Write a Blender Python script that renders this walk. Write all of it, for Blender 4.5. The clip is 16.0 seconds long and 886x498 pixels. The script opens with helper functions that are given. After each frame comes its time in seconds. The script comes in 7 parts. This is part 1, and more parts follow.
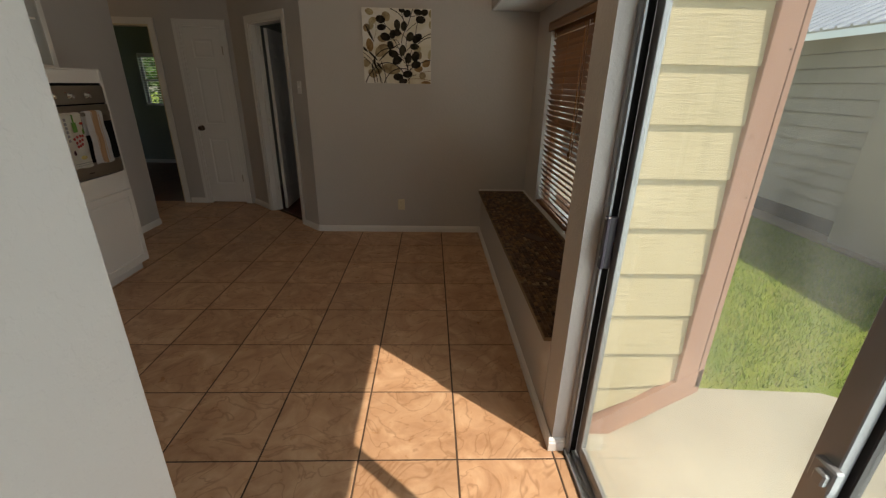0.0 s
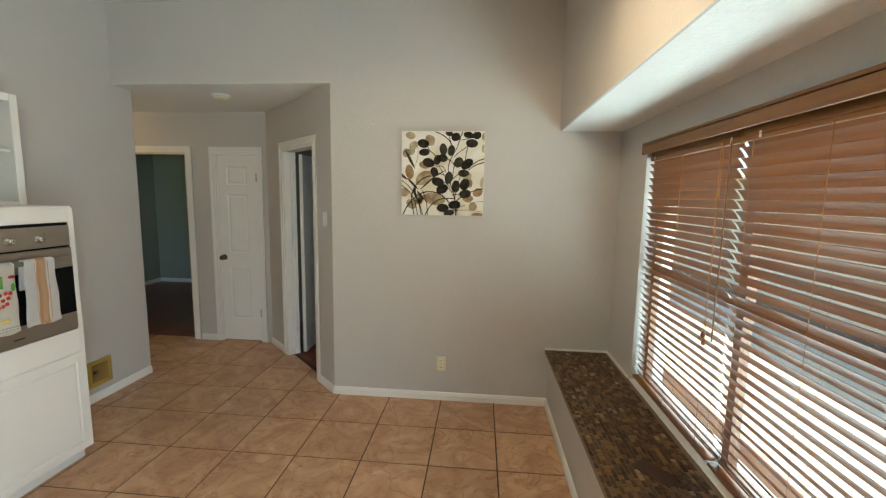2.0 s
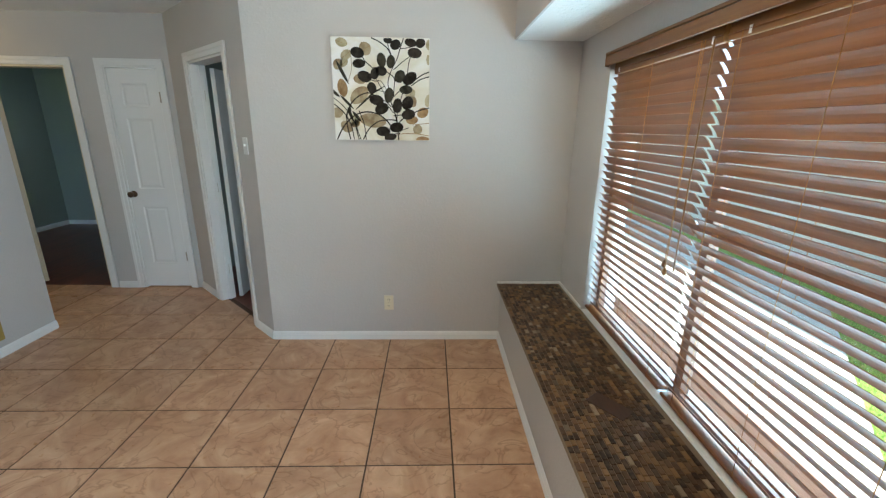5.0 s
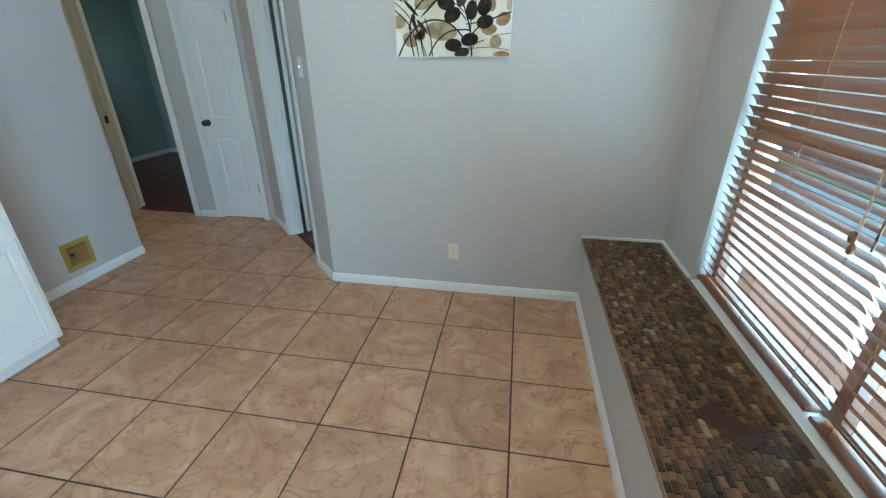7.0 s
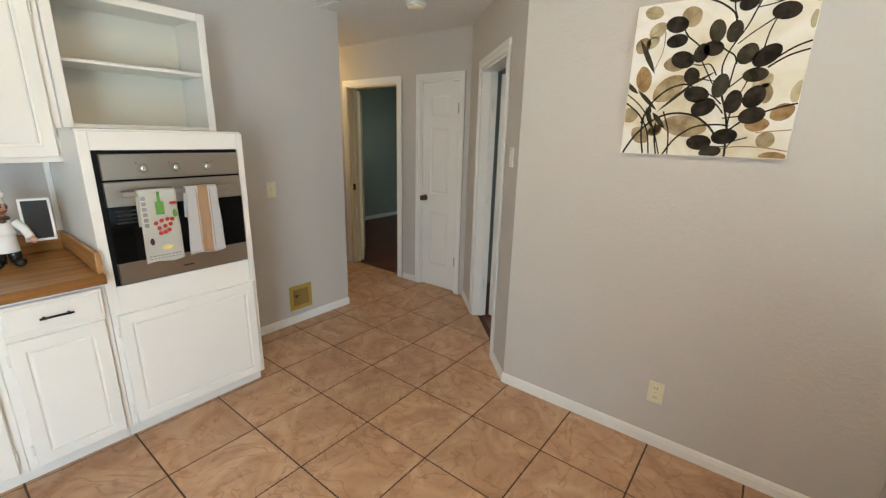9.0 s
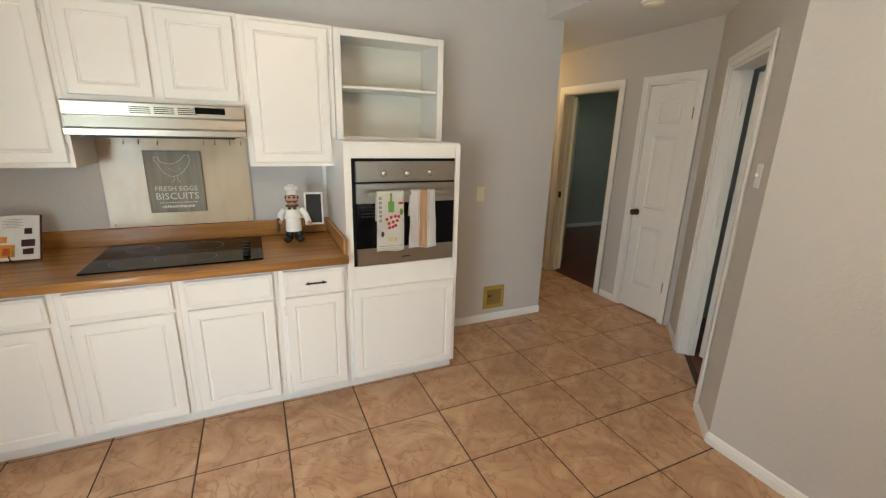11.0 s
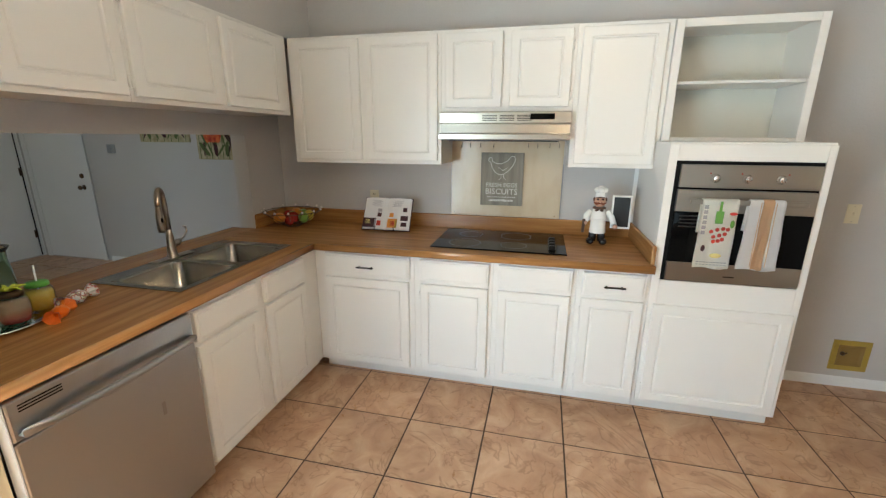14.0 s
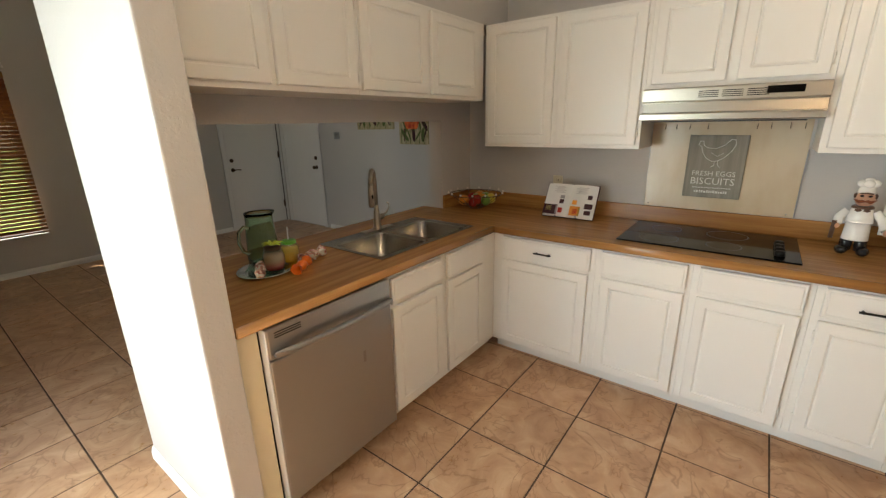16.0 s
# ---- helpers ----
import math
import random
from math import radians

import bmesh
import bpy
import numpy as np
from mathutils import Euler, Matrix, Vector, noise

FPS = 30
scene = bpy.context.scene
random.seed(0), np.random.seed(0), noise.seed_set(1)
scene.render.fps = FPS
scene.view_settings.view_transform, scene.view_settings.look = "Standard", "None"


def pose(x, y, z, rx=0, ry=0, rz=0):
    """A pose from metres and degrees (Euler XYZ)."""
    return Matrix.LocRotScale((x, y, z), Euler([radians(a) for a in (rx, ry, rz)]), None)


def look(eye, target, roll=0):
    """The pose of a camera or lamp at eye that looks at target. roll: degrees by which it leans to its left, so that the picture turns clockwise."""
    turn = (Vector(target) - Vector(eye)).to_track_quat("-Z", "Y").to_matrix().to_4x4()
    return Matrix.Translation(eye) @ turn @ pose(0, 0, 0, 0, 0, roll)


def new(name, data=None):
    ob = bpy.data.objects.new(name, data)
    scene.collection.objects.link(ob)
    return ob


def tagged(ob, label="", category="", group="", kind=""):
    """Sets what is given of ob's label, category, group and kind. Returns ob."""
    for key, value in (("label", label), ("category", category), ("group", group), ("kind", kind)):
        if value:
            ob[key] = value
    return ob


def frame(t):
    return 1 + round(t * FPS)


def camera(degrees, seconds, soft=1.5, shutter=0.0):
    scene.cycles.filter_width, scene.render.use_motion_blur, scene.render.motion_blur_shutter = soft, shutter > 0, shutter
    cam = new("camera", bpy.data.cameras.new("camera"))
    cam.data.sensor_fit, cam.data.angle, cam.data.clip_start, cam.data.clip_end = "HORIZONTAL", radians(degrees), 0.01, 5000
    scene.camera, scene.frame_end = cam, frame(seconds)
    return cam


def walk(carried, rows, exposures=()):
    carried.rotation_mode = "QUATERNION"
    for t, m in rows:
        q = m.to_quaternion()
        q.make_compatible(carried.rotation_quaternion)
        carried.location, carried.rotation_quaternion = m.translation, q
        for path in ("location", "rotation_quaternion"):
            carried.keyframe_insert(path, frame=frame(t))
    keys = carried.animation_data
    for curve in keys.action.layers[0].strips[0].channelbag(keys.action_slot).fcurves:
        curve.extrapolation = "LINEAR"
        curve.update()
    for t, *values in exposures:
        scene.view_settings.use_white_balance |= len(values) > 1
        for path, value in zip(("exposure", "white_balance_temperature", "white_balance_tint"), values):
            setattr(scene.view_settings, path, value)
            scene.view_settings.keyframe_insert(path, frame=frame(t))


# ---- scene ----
cam = camera(93.8, 16.0, soft=1.3)
PATH = [
    (0, (0.147, -0.087, 1.485), (0.212, 1.771, 0.747), 1.2),
    (0.5, (0.219, 0.218, 1.533), (0.065, 2.085, 0.831), 0.9),
    (1, (0.179, 0.513, 1.548), (-0.051, 2.402, 0.933), 0.8),
    (1.5, (0.114, 0.767, 1.55), (-0.101, 2.704, 1.101), 0.9),
    (2, (0.129, 0.995, 1.622), (-0.047, 2.972, 1.374), 1.0),
    (2.5, (0.125, 1.13, 1.695), (0.003, 3.126, 1.652), 1.1),
    (3, (0.111, 1.174, 1.746), (0.063, 3.17, 1.863), 1.3),
    (3.5, (0.114, 1.182, 1.752), (0.144, 3.179, 1.871), 1.3),
    (4, (0.109, 1.189, 1.693), (0.189, 3.186, 1.625), 1.2),
    (4.5, (0.136, 1.227, 1.619), (0.208, 3.196, 1.273), 1.0),
    (7, (0.215, 1.669, 1.484), (-0.1, 3.456, 0.643), -0.2),
    (7.5, (0.247, 1.886, 1.495), (-0.344, 3.674, 0.805), 0.7),
    (8, (0.204, 1.971, 1.529), (-0.589, 3.705, 0.925), 1.3),
    (8.5, (0.132, 1.994, 1.527), (-0.854, 3.643, 0.971), 1.3),
    (9, (0.115, 2.007, 1.54), (-1.068, 3.532, 1.016), 1.4),
    (11.5, (0.098, 2.026, 1.591), (-1.738, 2.619, 1.061), 1.2),
    (12, (0.091, 1.996, 1.564), (-1.803, 2.386, 1.054), 0.9),
    (12.5, (0.099, 1.972, 1.558), (-1.828, 2.145, 1.051), 0.8),
    (13, (0.098, 1.935, 1.565), (-1.833, 1.894, 1.048), 0.8),
    (13.5, (0.1, 1.902, 1.567), (-1.813, 1.652, 1.041), 0.6),
    (14, (0.107, 1.862, 1.553), (-1.773, 1.419, 1.031), 0.3),
    (14.5, (0.099, 1.865, 1.558), (-1.712, 1.209, 1.018), -0.1),
    (15, (0.103, 1.846, 1.55), (-1.625, 1.006, 0.997), -0.3),
    (15.5, (0.113, 1.814, 1.539), (-1.524, 0.812, 0.976), -0.6),
    (16, (0.114, 1.804, 1.549), (-1.409, 0.646, 0.966), -1.1),
]
EXPOSURES = [
    (0.0, -0.1, 7400, 14), (0.5, 0.4, 8400, 22), (1.0, 1.2, 8400, 21), (1.5, 1.75, 8600, 16), (2.0, 1.95, 6400, 3), (2.5, 1.9, 6200, 5),
    (3.5, 1.8, 5700, 4), (4.5, 2.1, 5500, 3), (7.0, 2.3, 4700, -7), (7.5, 2.4, 4800, -5), (8.0, 2.45, 6500, 5), (8.5, 2.35, 8400, 13), (9.0, 2.35, 6300, 7),
    (11.5, 2.2, 6900, 10), (13.0, 2.3, 6500, 8), (14.0, 2.35, 6200, 7), (15.0, 2.1, 7100, 11), (16.0, 2.05, 7200, 11),
]
walk(cam, [(t, look(eye, target, roll)) for t, eye, target, roll in PATH], EXPOSURES)

# ---- light ----
SUN_DIR = Vector((-1.02, 0.925, -2.03)).normalized()
SUN_ELEVATION = math.asin(-SUN_DIR.z)
SUN_AZIMUTH = math.atan2(-SUN_DIR.x, -SUN_DIR.y)

world = bpy.data.worlds.new("world")
scene.world = world
world.use_nodes = True
wn = world.node_tree.nodes
sky = wn.new("ShaderNodeTexSky")
sky.sky_type = "NISHITA"
sky.sun_disc = False
sky.sun_elevation = SUN_ELEVATION
sky.sun_rotation = SUN_AZIMUTH
wn["Background"].inputs["Strength"].default_value = 0.15
world.node_tree.links.new(sky.outputs[0], wn["Background"].inputs[0])

sun = new("sun", bpy.data.lights.new("sun", "SUN"))
sun.data.energy = 5.0
sun.data.angle = radians(0.53)
sun.data.color = (1.0, 0.95, 0.87)
sun.rotation_mode = "QUATERNION"
sun.rotation_quaternion = SUN_DIR.to_track_quat("-Z", "Y")


def daylight_lamp(name, at, toward, width, height, power, color=(0.93, 0.97, 1.0)):
    """An added area lamp that stands in for sky light."""
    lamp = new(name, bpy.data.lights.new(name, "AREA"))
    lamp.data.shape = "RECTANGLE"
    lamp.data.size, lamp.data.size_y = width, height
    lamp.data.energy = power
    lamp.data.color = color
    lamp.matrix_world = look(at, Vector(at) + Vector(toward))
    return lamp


# Added fill lamp beyond the patio door, out of view, angled to brighten the room.
daylight_lamp("patio_door_daylight", (1.12, 0.09, 1.05), (-0.86, 0.50, -0.14), 1.23, 1.9, 20, (0.73, 0.87, 1.0))
# Added lamp behind the bay blinds; it shows as white between the slats.
daylight_lamp("bay_window_daylight", (1.36, 2.77, 1.21), (-1, 0, 0), 1.78, 1.42, 24, (0.69, 0.875, 1.0))
daylight_lamp("living_window_daylight", (-0.22, -4.68, 1.4), (0, 1, 0), 1.1, 1.6, 1.4)
daylight_lamp("bedroom_window_daylight", (-4.55, 8.06, 1.45), (0, -1, 0), 0.8, 0.8, 0.55)
for i, (x, y) in enumerate([(-0.01, 2.60), (0.18, 2.40), (0.05, 2.15), (-0.20, 2.20), (-0.26, 2.46)]):
    bulb_light = new("chandelier_bulb_light", bpy.data.lights.new("chandelier_bulb_light", "POINT"))
    bulb_light.data.energy = 1.7
    bulb_light.data.color = (1.0, 0.73, 0.46)
    bulb_light.data.shadow_soft_size = 0.03
    bulb_light.location = (x, y, 2.432)
# Added lamp before a solid study wall; its window is unseen and not built.
daylight_lamp("study_window_daylight", (0.28, 6.1, 1.45), (-1, 0, 0), 0.9, 1.1, 0.5)
hall_light = new("hall_light", bpy.data.lights.new("hall_light", "POINT"))
hall_light.data.energy = 2.4
hall_light.data.color = (1.0, 0.68, 0.33)
hall_light.data.shadow_soft_size = 0.1
hall_light.location = (-4.4, 4.75, 2.2)


# ---- materials ----
def material(name, color, rough=0.5, metal=0.0, spec=0.5):
    m = bpy.data.materials.new(name)
    m.use_nodes = True
    b = m.node_tree.nodes["Principled BSDF"]
    b.inputs["Base Color"].default_value = (*color, 1)
    b.inputs["Roughness"].default_value = rough
    b.inputs["Metallic"].default_value = metal
    b.inputs["Specular IOR Level"].default_value = spec
    return m


def coords(m, kind="Object", scale=(1, 1, 1), shift=True):
    """Texture coordinates, moved at random from object to object."""
    nt = m.node_tree
    tc = nt.nodes.new("ShaderNodeTexCoord")
    mp = nt.nodes.new("ShaderNodeMapping")
    mp.inputs["Scale"].default_value = scale
    nt.links.new(tc.outputs[kind], mp.inputs["Vector"])
    if shift:
        info = nt.nodes.new("ShaderNodeObjectInfo")
        mul = nt.nodes.new("ShaderNodeVectorMath")
        mul.operation = "SCALE"
        mul.inputs[0].default_value = (37, 53, 29)
        nt.links.new(info.outputs["Random"], mul.inputs["Scale"])
        nt.links.new(mul.outputs[0], mp.inputs["Location"])
    return mp.outputs[0]


def noise_of(m, vec, scale, detail=4, rough=0.55, distort=0.0):
    n = m.node_tree.nodes.new("ShaderNodeTexNoise")
    n.inputs["Scale"].default_value = scale
    n.inputs["Detail"].default_value = detail
    n.inputs["Roughness"].default_value = rough
    n.inputs["Distortion"].default_value = distort
    m.node_tree.links.new(vec, n.inputs["Vector"])
    return n.outputs["Fac"]


def ramp(m, fac, stops):
    r = m.node_tree.nodes.new("ShaderNodeValToRGB")
    e = r.color_ramp.elements
    while len(e) < len(stops):
        e.new(0.5)
    for el, (pos, c) in zip(e, stops):
        el.position = pos
        el.color = (*c, 1) if not isinstance(c, (int, float)) else (c, c, c, 1)
    m.node_tree.links.new(fac, r.inputs[0])
    return r.outputs[0]


def mix(m, fac, a, b, mode="MIX"):
    n = m.node_tree.nodes.new("ShaderNodeMix")
    n.data_type = "RGBA"
    n.blend_type = mode
    for sock, v in ((n.inputs[0], fac), (n.inputs[6], a), (n.inputs[7], b)):
        if isinstance(v, (int, float)):
            sock.default_value = v
        elif isinstance(v, tuple):
            sock.default_value = (*v, 1)
        else:
            m.node_tree.links.new(v, sock)
    return n.outputs[2]


def bump(m, height, strength, distance=0.002):
    n = m.node_tree.nodes.new("ShaderNodeBump")
    n.inputs["Strength"].default_value = strength
    n.inputs["Distance"].default_value = distance
    m.node_tree.links.new(height, n.inputs["Height"])
    b = m.node_tree.nodes["Principled BSDF"]
    old = b.inputs["Normal"].links
    if old:
        m.node_tree.links.new(old[0].from_socket, n.inputs["Normal"])
    m.node_tree.links.new(n.outputs[0], b.inputs["Normal"])


def base(m, socket):
    m.node_tree.links.new(socket, m.node_tree.nodes["Principled BSDF"].inputs["Base Color"])


def rough(m, socket):
    m.node_tree.links.new(socket, m.node_tree.nodes["Principled BSDF"].inputs["Roughness"])


def painted(name, color, gloss=0.5, relief=0.15, tex=90, vary=0.04):
    m = material(name, color, gloss)
    v = coords(m, shift=False)
    big = noise_of(m, v, 1.3, 3)
    dark = tuple(c * (1 - vary) for c in color)
    base(m, ramp(m, big, [(0.3, dark), (0.7, color)]))
    bump(m, noise_of(m, v, tex, 5), relief, 0.002)
    return m


def knockdown(name, color, strength=0.5, scale=38):
    m = painted(name, color, 0.62, 0.12, 160, 0.035)
    v = coords(m, shift=False)
    n = noise_of(m, v, scale, 3, 0.5)
    h = ramp(m, n, [(0.50, 0.0), (0.60, 1.0)])
    bump(m, h, strength, 0.002)
    return m


def wood(name, light, dark, along="X", gloss=0.35, scale=1.0, relief=0.1):
    m = material(name, light, gloss)
    s = [14.0 * scale] * 3
    s["XYZ".index(along)] = 0.7 * scale
    v = coords(m, scale=tuple(s))
    a = noise_of(m, v, 2.2, 8, 0.62, 0.35)
    s2 = [60.0 * scale] * 3
    s2["XYZ".index(along)] = 2.0 * scale
    v2 = coords(m, scale=tuple(s2))
    b2 = noise_of(m, v2, 2.0, 4)
    c = ramp(m, a, [(0.38, dark), (0.62, light)])
    base(m, mix(m, ramp(m, b2, [(0.35, 0.0), (0.75, 0.35)]), c, dark))
    bump(m, b2, relief, 0.0008)
    return m


def brushed(name, color, gloss=0.3, along="X"):
    m = material(name, color, gloss, 1.0)
    s = [420.0] * 3
    s["XYZ".index(along)] = 3.0
    v = coords(m, scale=tuple(s), shift=False)
    n = noise_of(m, v, 1.0, 3)
    rough(m, ramp(m, n, [(0.3, gloss * 0.98), (0.7, gloss * 1.02)]))
    return m


WALL = knockdown("greige_wall_paint", (0.54, 0.515, 0.485), 0.22, 60)
WALL_ROOM = knockdown("grey_green_wall_paint", (0.33, 0.36, 0.31), 0.2, 60)
CEIL = knockdown("white_ceiling_texture", (0.80, 0.79, 0.76), 0.8, 42)
TRIM = painted("white_trim_paint", (0.80, 0.79, 0.76), 0.35, 0.05)
CABINET = painted("white_cabinet_paint", (0.78, 0.76, 0.71), 0.32, 0.06, 50, 0.03)
CABINET_IN = painted("cream_cabinet_inside", (0.68, 0.66, 0.57), 0.5, 0.05)
CREAM = painted("cream_paint", (0.72, 0.63, 0.44), 0.5, 0.08)
PLASTIC = material("ivory_plastic", (0.72, 0.66, 0.48), 0.35)
WHITE_PLASTIC = material("white_plastic", (0.8, 0.8, 0.78), 0.3)
DARK = material("dark_void", (0.005, 0.005, 0.005), 0.7, 0.0, 0.15)
BLACK_METAL = material("black_metal", (0.02, 0.018, 0.016), 0.35, 0.8)
BRONZE = material("antique_bronze", (0.10, 0.065, 0.04), 0.38, 0.9)
NICKEL = brushed("brushed_nickel", (0.42, 0.365, 0.29), 0.28, "Z")
STEEL = brushed("stainless_steel", (0.43, 0.425, 0.41), 0.32, "X")
SINK_STEEL = brushed("sink_steel", (0.36, 0.34, 0.30), 0.24, "X")
STEEL_Y = brushed("stainless_steel_hood", (0.46, 0.42, 0.36), 0.28, "Y")
CHROME = material("chrome", (0.75, 0.75, 0.74), 0.12, 1.0)
ALU = material("grey_aluminium", (0.36, 0.37, 0.38), 0.42, 0.7)
DARK_ALU = material("dark_bronze_aluminium", (0.035, 0.03, 0.028), 0.4, 0.5)
BLACK_GLASS = material("black_glass", (0.003, 0.003, 0.003), 0.06, 0.0, 0.14)
COUNTER = wood("oak_laminate", (0.46, 0.225, 0.073), (0.31, 0.14, 0.042), "X", 0.22)
COUNTER_Y = wood("oak_laminate_lengthwise", (0.46, 0.225, 0.073), (0.31, 0.14, 0.042), "Y", 0.22)
SLAT = wood("cherry_blind_slat", (0.235, 0.088, 0.022), (0.15, 0.053, 0.014), "Y", 0.46, 0.6, 0.04)
VALANCE = wood("oak_valance", (0.25, 0.11, 0.020), (0.16, 0.062, 0.011), "Y", 0.35, 0.8)
DARKWOOD = wood("dark_wood_floor", (0.20, 0.045, 0.018), (0.09, 0.02, 0.01), "Y", 0.3)


def tile_material():
    m = material("terracotta_tile", (0.5, 0.3, 0.19), 0.32)
    v = coords(m)
    swirl = noise_of(m, v, 4.0, 6, 0.6, 1.6)
    fine = noise_of(m, v, 22, 5, 0.6, 0.6)
    vein = noise_of(m, v, 3.2, 3, 0.5, 2.2)
    c = ramp(m, swirl, [(0.30, (0.41, 0.215, 0.11)), (0.52, (0.56, 0.33, 0.185)), (0.72, (0.70, 0.46, 0.28))])
    c = mix(m, ramp(m, fine, [(0.4, 0.0), (0.75, 0.35)]), c, (0.58, 0.37, 0.235))
    c = mix(m, ramp(m, vein, [(0.475, 0.0), (0.497, 0.62), (0.522, 0.0)]), c, (0.31, 0.155, 0.072))
    info = m.node_tree.nodes.new("ShaderNodeObjectInfo")
    tone = ramp(m, info.outputs["Random"], [(0.0, 0.86), (1.0, 1.0)])
    base(m, mix(m, 1.0, c, tone, "MULTIPLY"))
    rough(m, ramp(m, fine, [(0.3, 0.26), (0.7, 0.42)]))
    bump(m, fine, 0.12, 0.002)
    bump(m, swirl, 0.15, 0.006)
    return m


TILE = tile_material()
GROUT = painted("dark_grout", (0.085, 0.05, 0.03), 0.9, 0.3)


def mosaic_material():
    m = material("brown_glass_mosaic", (0.2, 0.12, 0.07), 0.22, 0.0, 0.32)
    geo = m.node_tree.nodes.new("ShaderNodeNewGeometry")
    r = geo.outputs["Random Per Island"]
    info = m.node_tree.nodes.new("ShaderNodeObjectInfo")
    add = m.node_tree.nodes.new("ShaderNodeMath")
    add.operation = "ADD"
    m.node_tree.links.new(r, add.inputs[0])
    m.node_tree.links.new(info.outputs["Random"], add.inputs[1])
    fr = m.node_tree.nodes.new("ShaderNodeMath")
    fr.operation = "FRACT"
    m.node_tree.links.new(add.outputs[0], fr.inputs[0])
    c = ramp(m, fr.outputs[0], [(0.0, (0.022, 0.011, 0.007)), (0.2, (0.045, 0.022, 0.012)), (0.42, (0.085, 0.043, 0.022)),
                                (0.62, (0.13, 0.07, 0.033)), (0.80, (0.24, 0.13, 0.05)), (0.93, (0.055, 0.035, 0.022)), (1.0, (0.36, 0.27, 0.17))])
    v = coords(m, shift=False)
    base(m, mix(m, ramp(m, noise_of(m, v, 60, 4), [(0.4, 0.0), (0.8, 0.4)]), c, (0.20, 0.13, 0.08)))
    rough(m, ramp(m, noise_of(m, v, 9, 3), [(0.3, 0.42), (0.7, 0.62)]))
    return m


MOSAIC = mosaic_material()
MOSAIC_GROUT = painted("brown_mosaic_grout", (0.24, 0.175, 0.11), 0.85, 0.2)


def glass(name, tint=(1, 1, 1), gloss=0.0):
    m = material(name, tint, gloss)
    b = m.node_tree.nodes["Principled BSDF"]
    b.inputs["Transmission Weight"].default_value = 1.0
    b.inputs["IOR"].default_value = 1.45
    return m


def pane_glass(name, dust=0.0):
    """Thin window glass: clear, with a mirror gloss by Fresnel."""
    m = bpy.data.materials.new(name)
    m.use_nodes = True
    nt = m.node_tree
    nt.nodes.remove(nt.nodes["Principled BSDF"])
    tr = nt.nodes.new("ShaderNodeBsdfTransparent")
    tr.inputs[0].default_value = (0.93, 0.96, 0.94, 1)
    gl = nt.nodes.new("ShaderNodeBsdfGlossy")
    gl.inputs["Roughness"].default_value = 0.02
    lw = nt.nodes.new("ShaderNodeLayerWeight")
    lw.inputs["Blend"].default_value = 0.5
    pw = nt.nodes.new("ShaderNodeMath")
    pw.operation = "POWER"
    pw.inputs[1].default_value = 5.0
    ma = nt.nodes.new("ShaderNodeMath")
    ma.operation = "MULTIPLY_ADD"
    ma.inputs[1].default_value = 0.85
    ma.inputs[2].default_value = 0.035
    mx = nt.nodes.new("ShaderNodeMixShader")
    nt.links.new(lw.outputs["Facing"], pw.inputs[0])
    nt.links.new(pw.outputs[0], ma.inputs[0])
    nt.links.new(ma.outputs[0], mx.inputs[0])
    nt.links.new(tr.outputs[0], mx.inputs[1])
    nt.links.new(gl.outputs[0], mx.inputs[2])
    out = mx.outputs[0]
    if dust:
        df = nt.nodes.new("ShaderNodeBsdfDiffuse")
        df.inputs[0].default_value = (0.8, 0.78, 0.72, 1)
        tl = nt.nodes.new("ShaderNodeBsdfTranslucent")
        tl.inputs[0].default_value = (0.8, 0.78, 0.72, 1)
        both = nt.nodes.new("ShaderNodeAddShader")
        nt.links.new(df.outputs[0], both.inputs[0])
        nt.links.new(tl.outputs[0], both.inputs[1])
        smear = noise_of(m, coords(m, scale=(1, 1, 0.5), shift=False), 3.0, 3, 0.5, 1.0)
        amount = ramp(m, smear, [(0.35, dust * 0.3), (0.75, dust)])
        m2 = nt.nodes.new("ShaderNodeMixShader")
        nt.links.new(amount, m2.inputs[0])
        nt.links.new(out, m2.inputs[1])
        nt.links.new(both.outputs[0], m2.inputs[2])
        out = m2.outputs[0]
    nt.links.new(out, nt.nodes["Material Output"].inputs[0])
    return m


PANE = pane_glass("window_glass")
DUSTY_PANE = pane_glass("dusty_door_glass", 0.05)
GREEN_GLASS = glass("green_bottle_glass", (0.60, 0.80, 0.64), 0.0)
CLEAR_GLASS = pane_glass("clear_jar_glass")


def glowing(name, color, strength):
    m = material(name, color, 0.3)
    b = m.node_tree.nodes["Principled BSDF"]
    b.inputs["Emission Color"].default_value = (*color, 1)
    b.inputs["Emission Strength"].default_value = strength
    return m


BULB = glowing("lit_bulb", (1.0, 0.90, 0.72), 22.0)


def shade_material():
    m = material("amber_shade_glass", (0.85, 0.45, 0.13), 0.3)
    b = m.node_tree.nodes["Principled BSDF"]
    b.inputs["Transmission Weight"].default_value = 0.15
    v = coords(m)
    base(m, ramp(m, noise_of(m, v, 18, 4), [(0.3, (0.040, 0.027, 0.011)), (0.7, (0.060, 0.043, 0.020))]))
    nt = m.node_tree
    tl = nt.nodes.new("ShaderNodeBsdfTranslucent")
    tl.inputs[0].default_value = (0.40, 0.28, 0.13, 1)
    mx = nt.nodes.new("ShaderNodeMixShader")
    mx.inputs[0].default_value = 0.35
    nt.links.new(b.outputs[0], mx.inputs[1])
    nt.links.new(tl.outputs[0], mx.inputs[2])
    nt.links.new(mx.outputs[0], nt.nodes["Material Output"].inputs[0])
    return m


SHADE = shade_material()


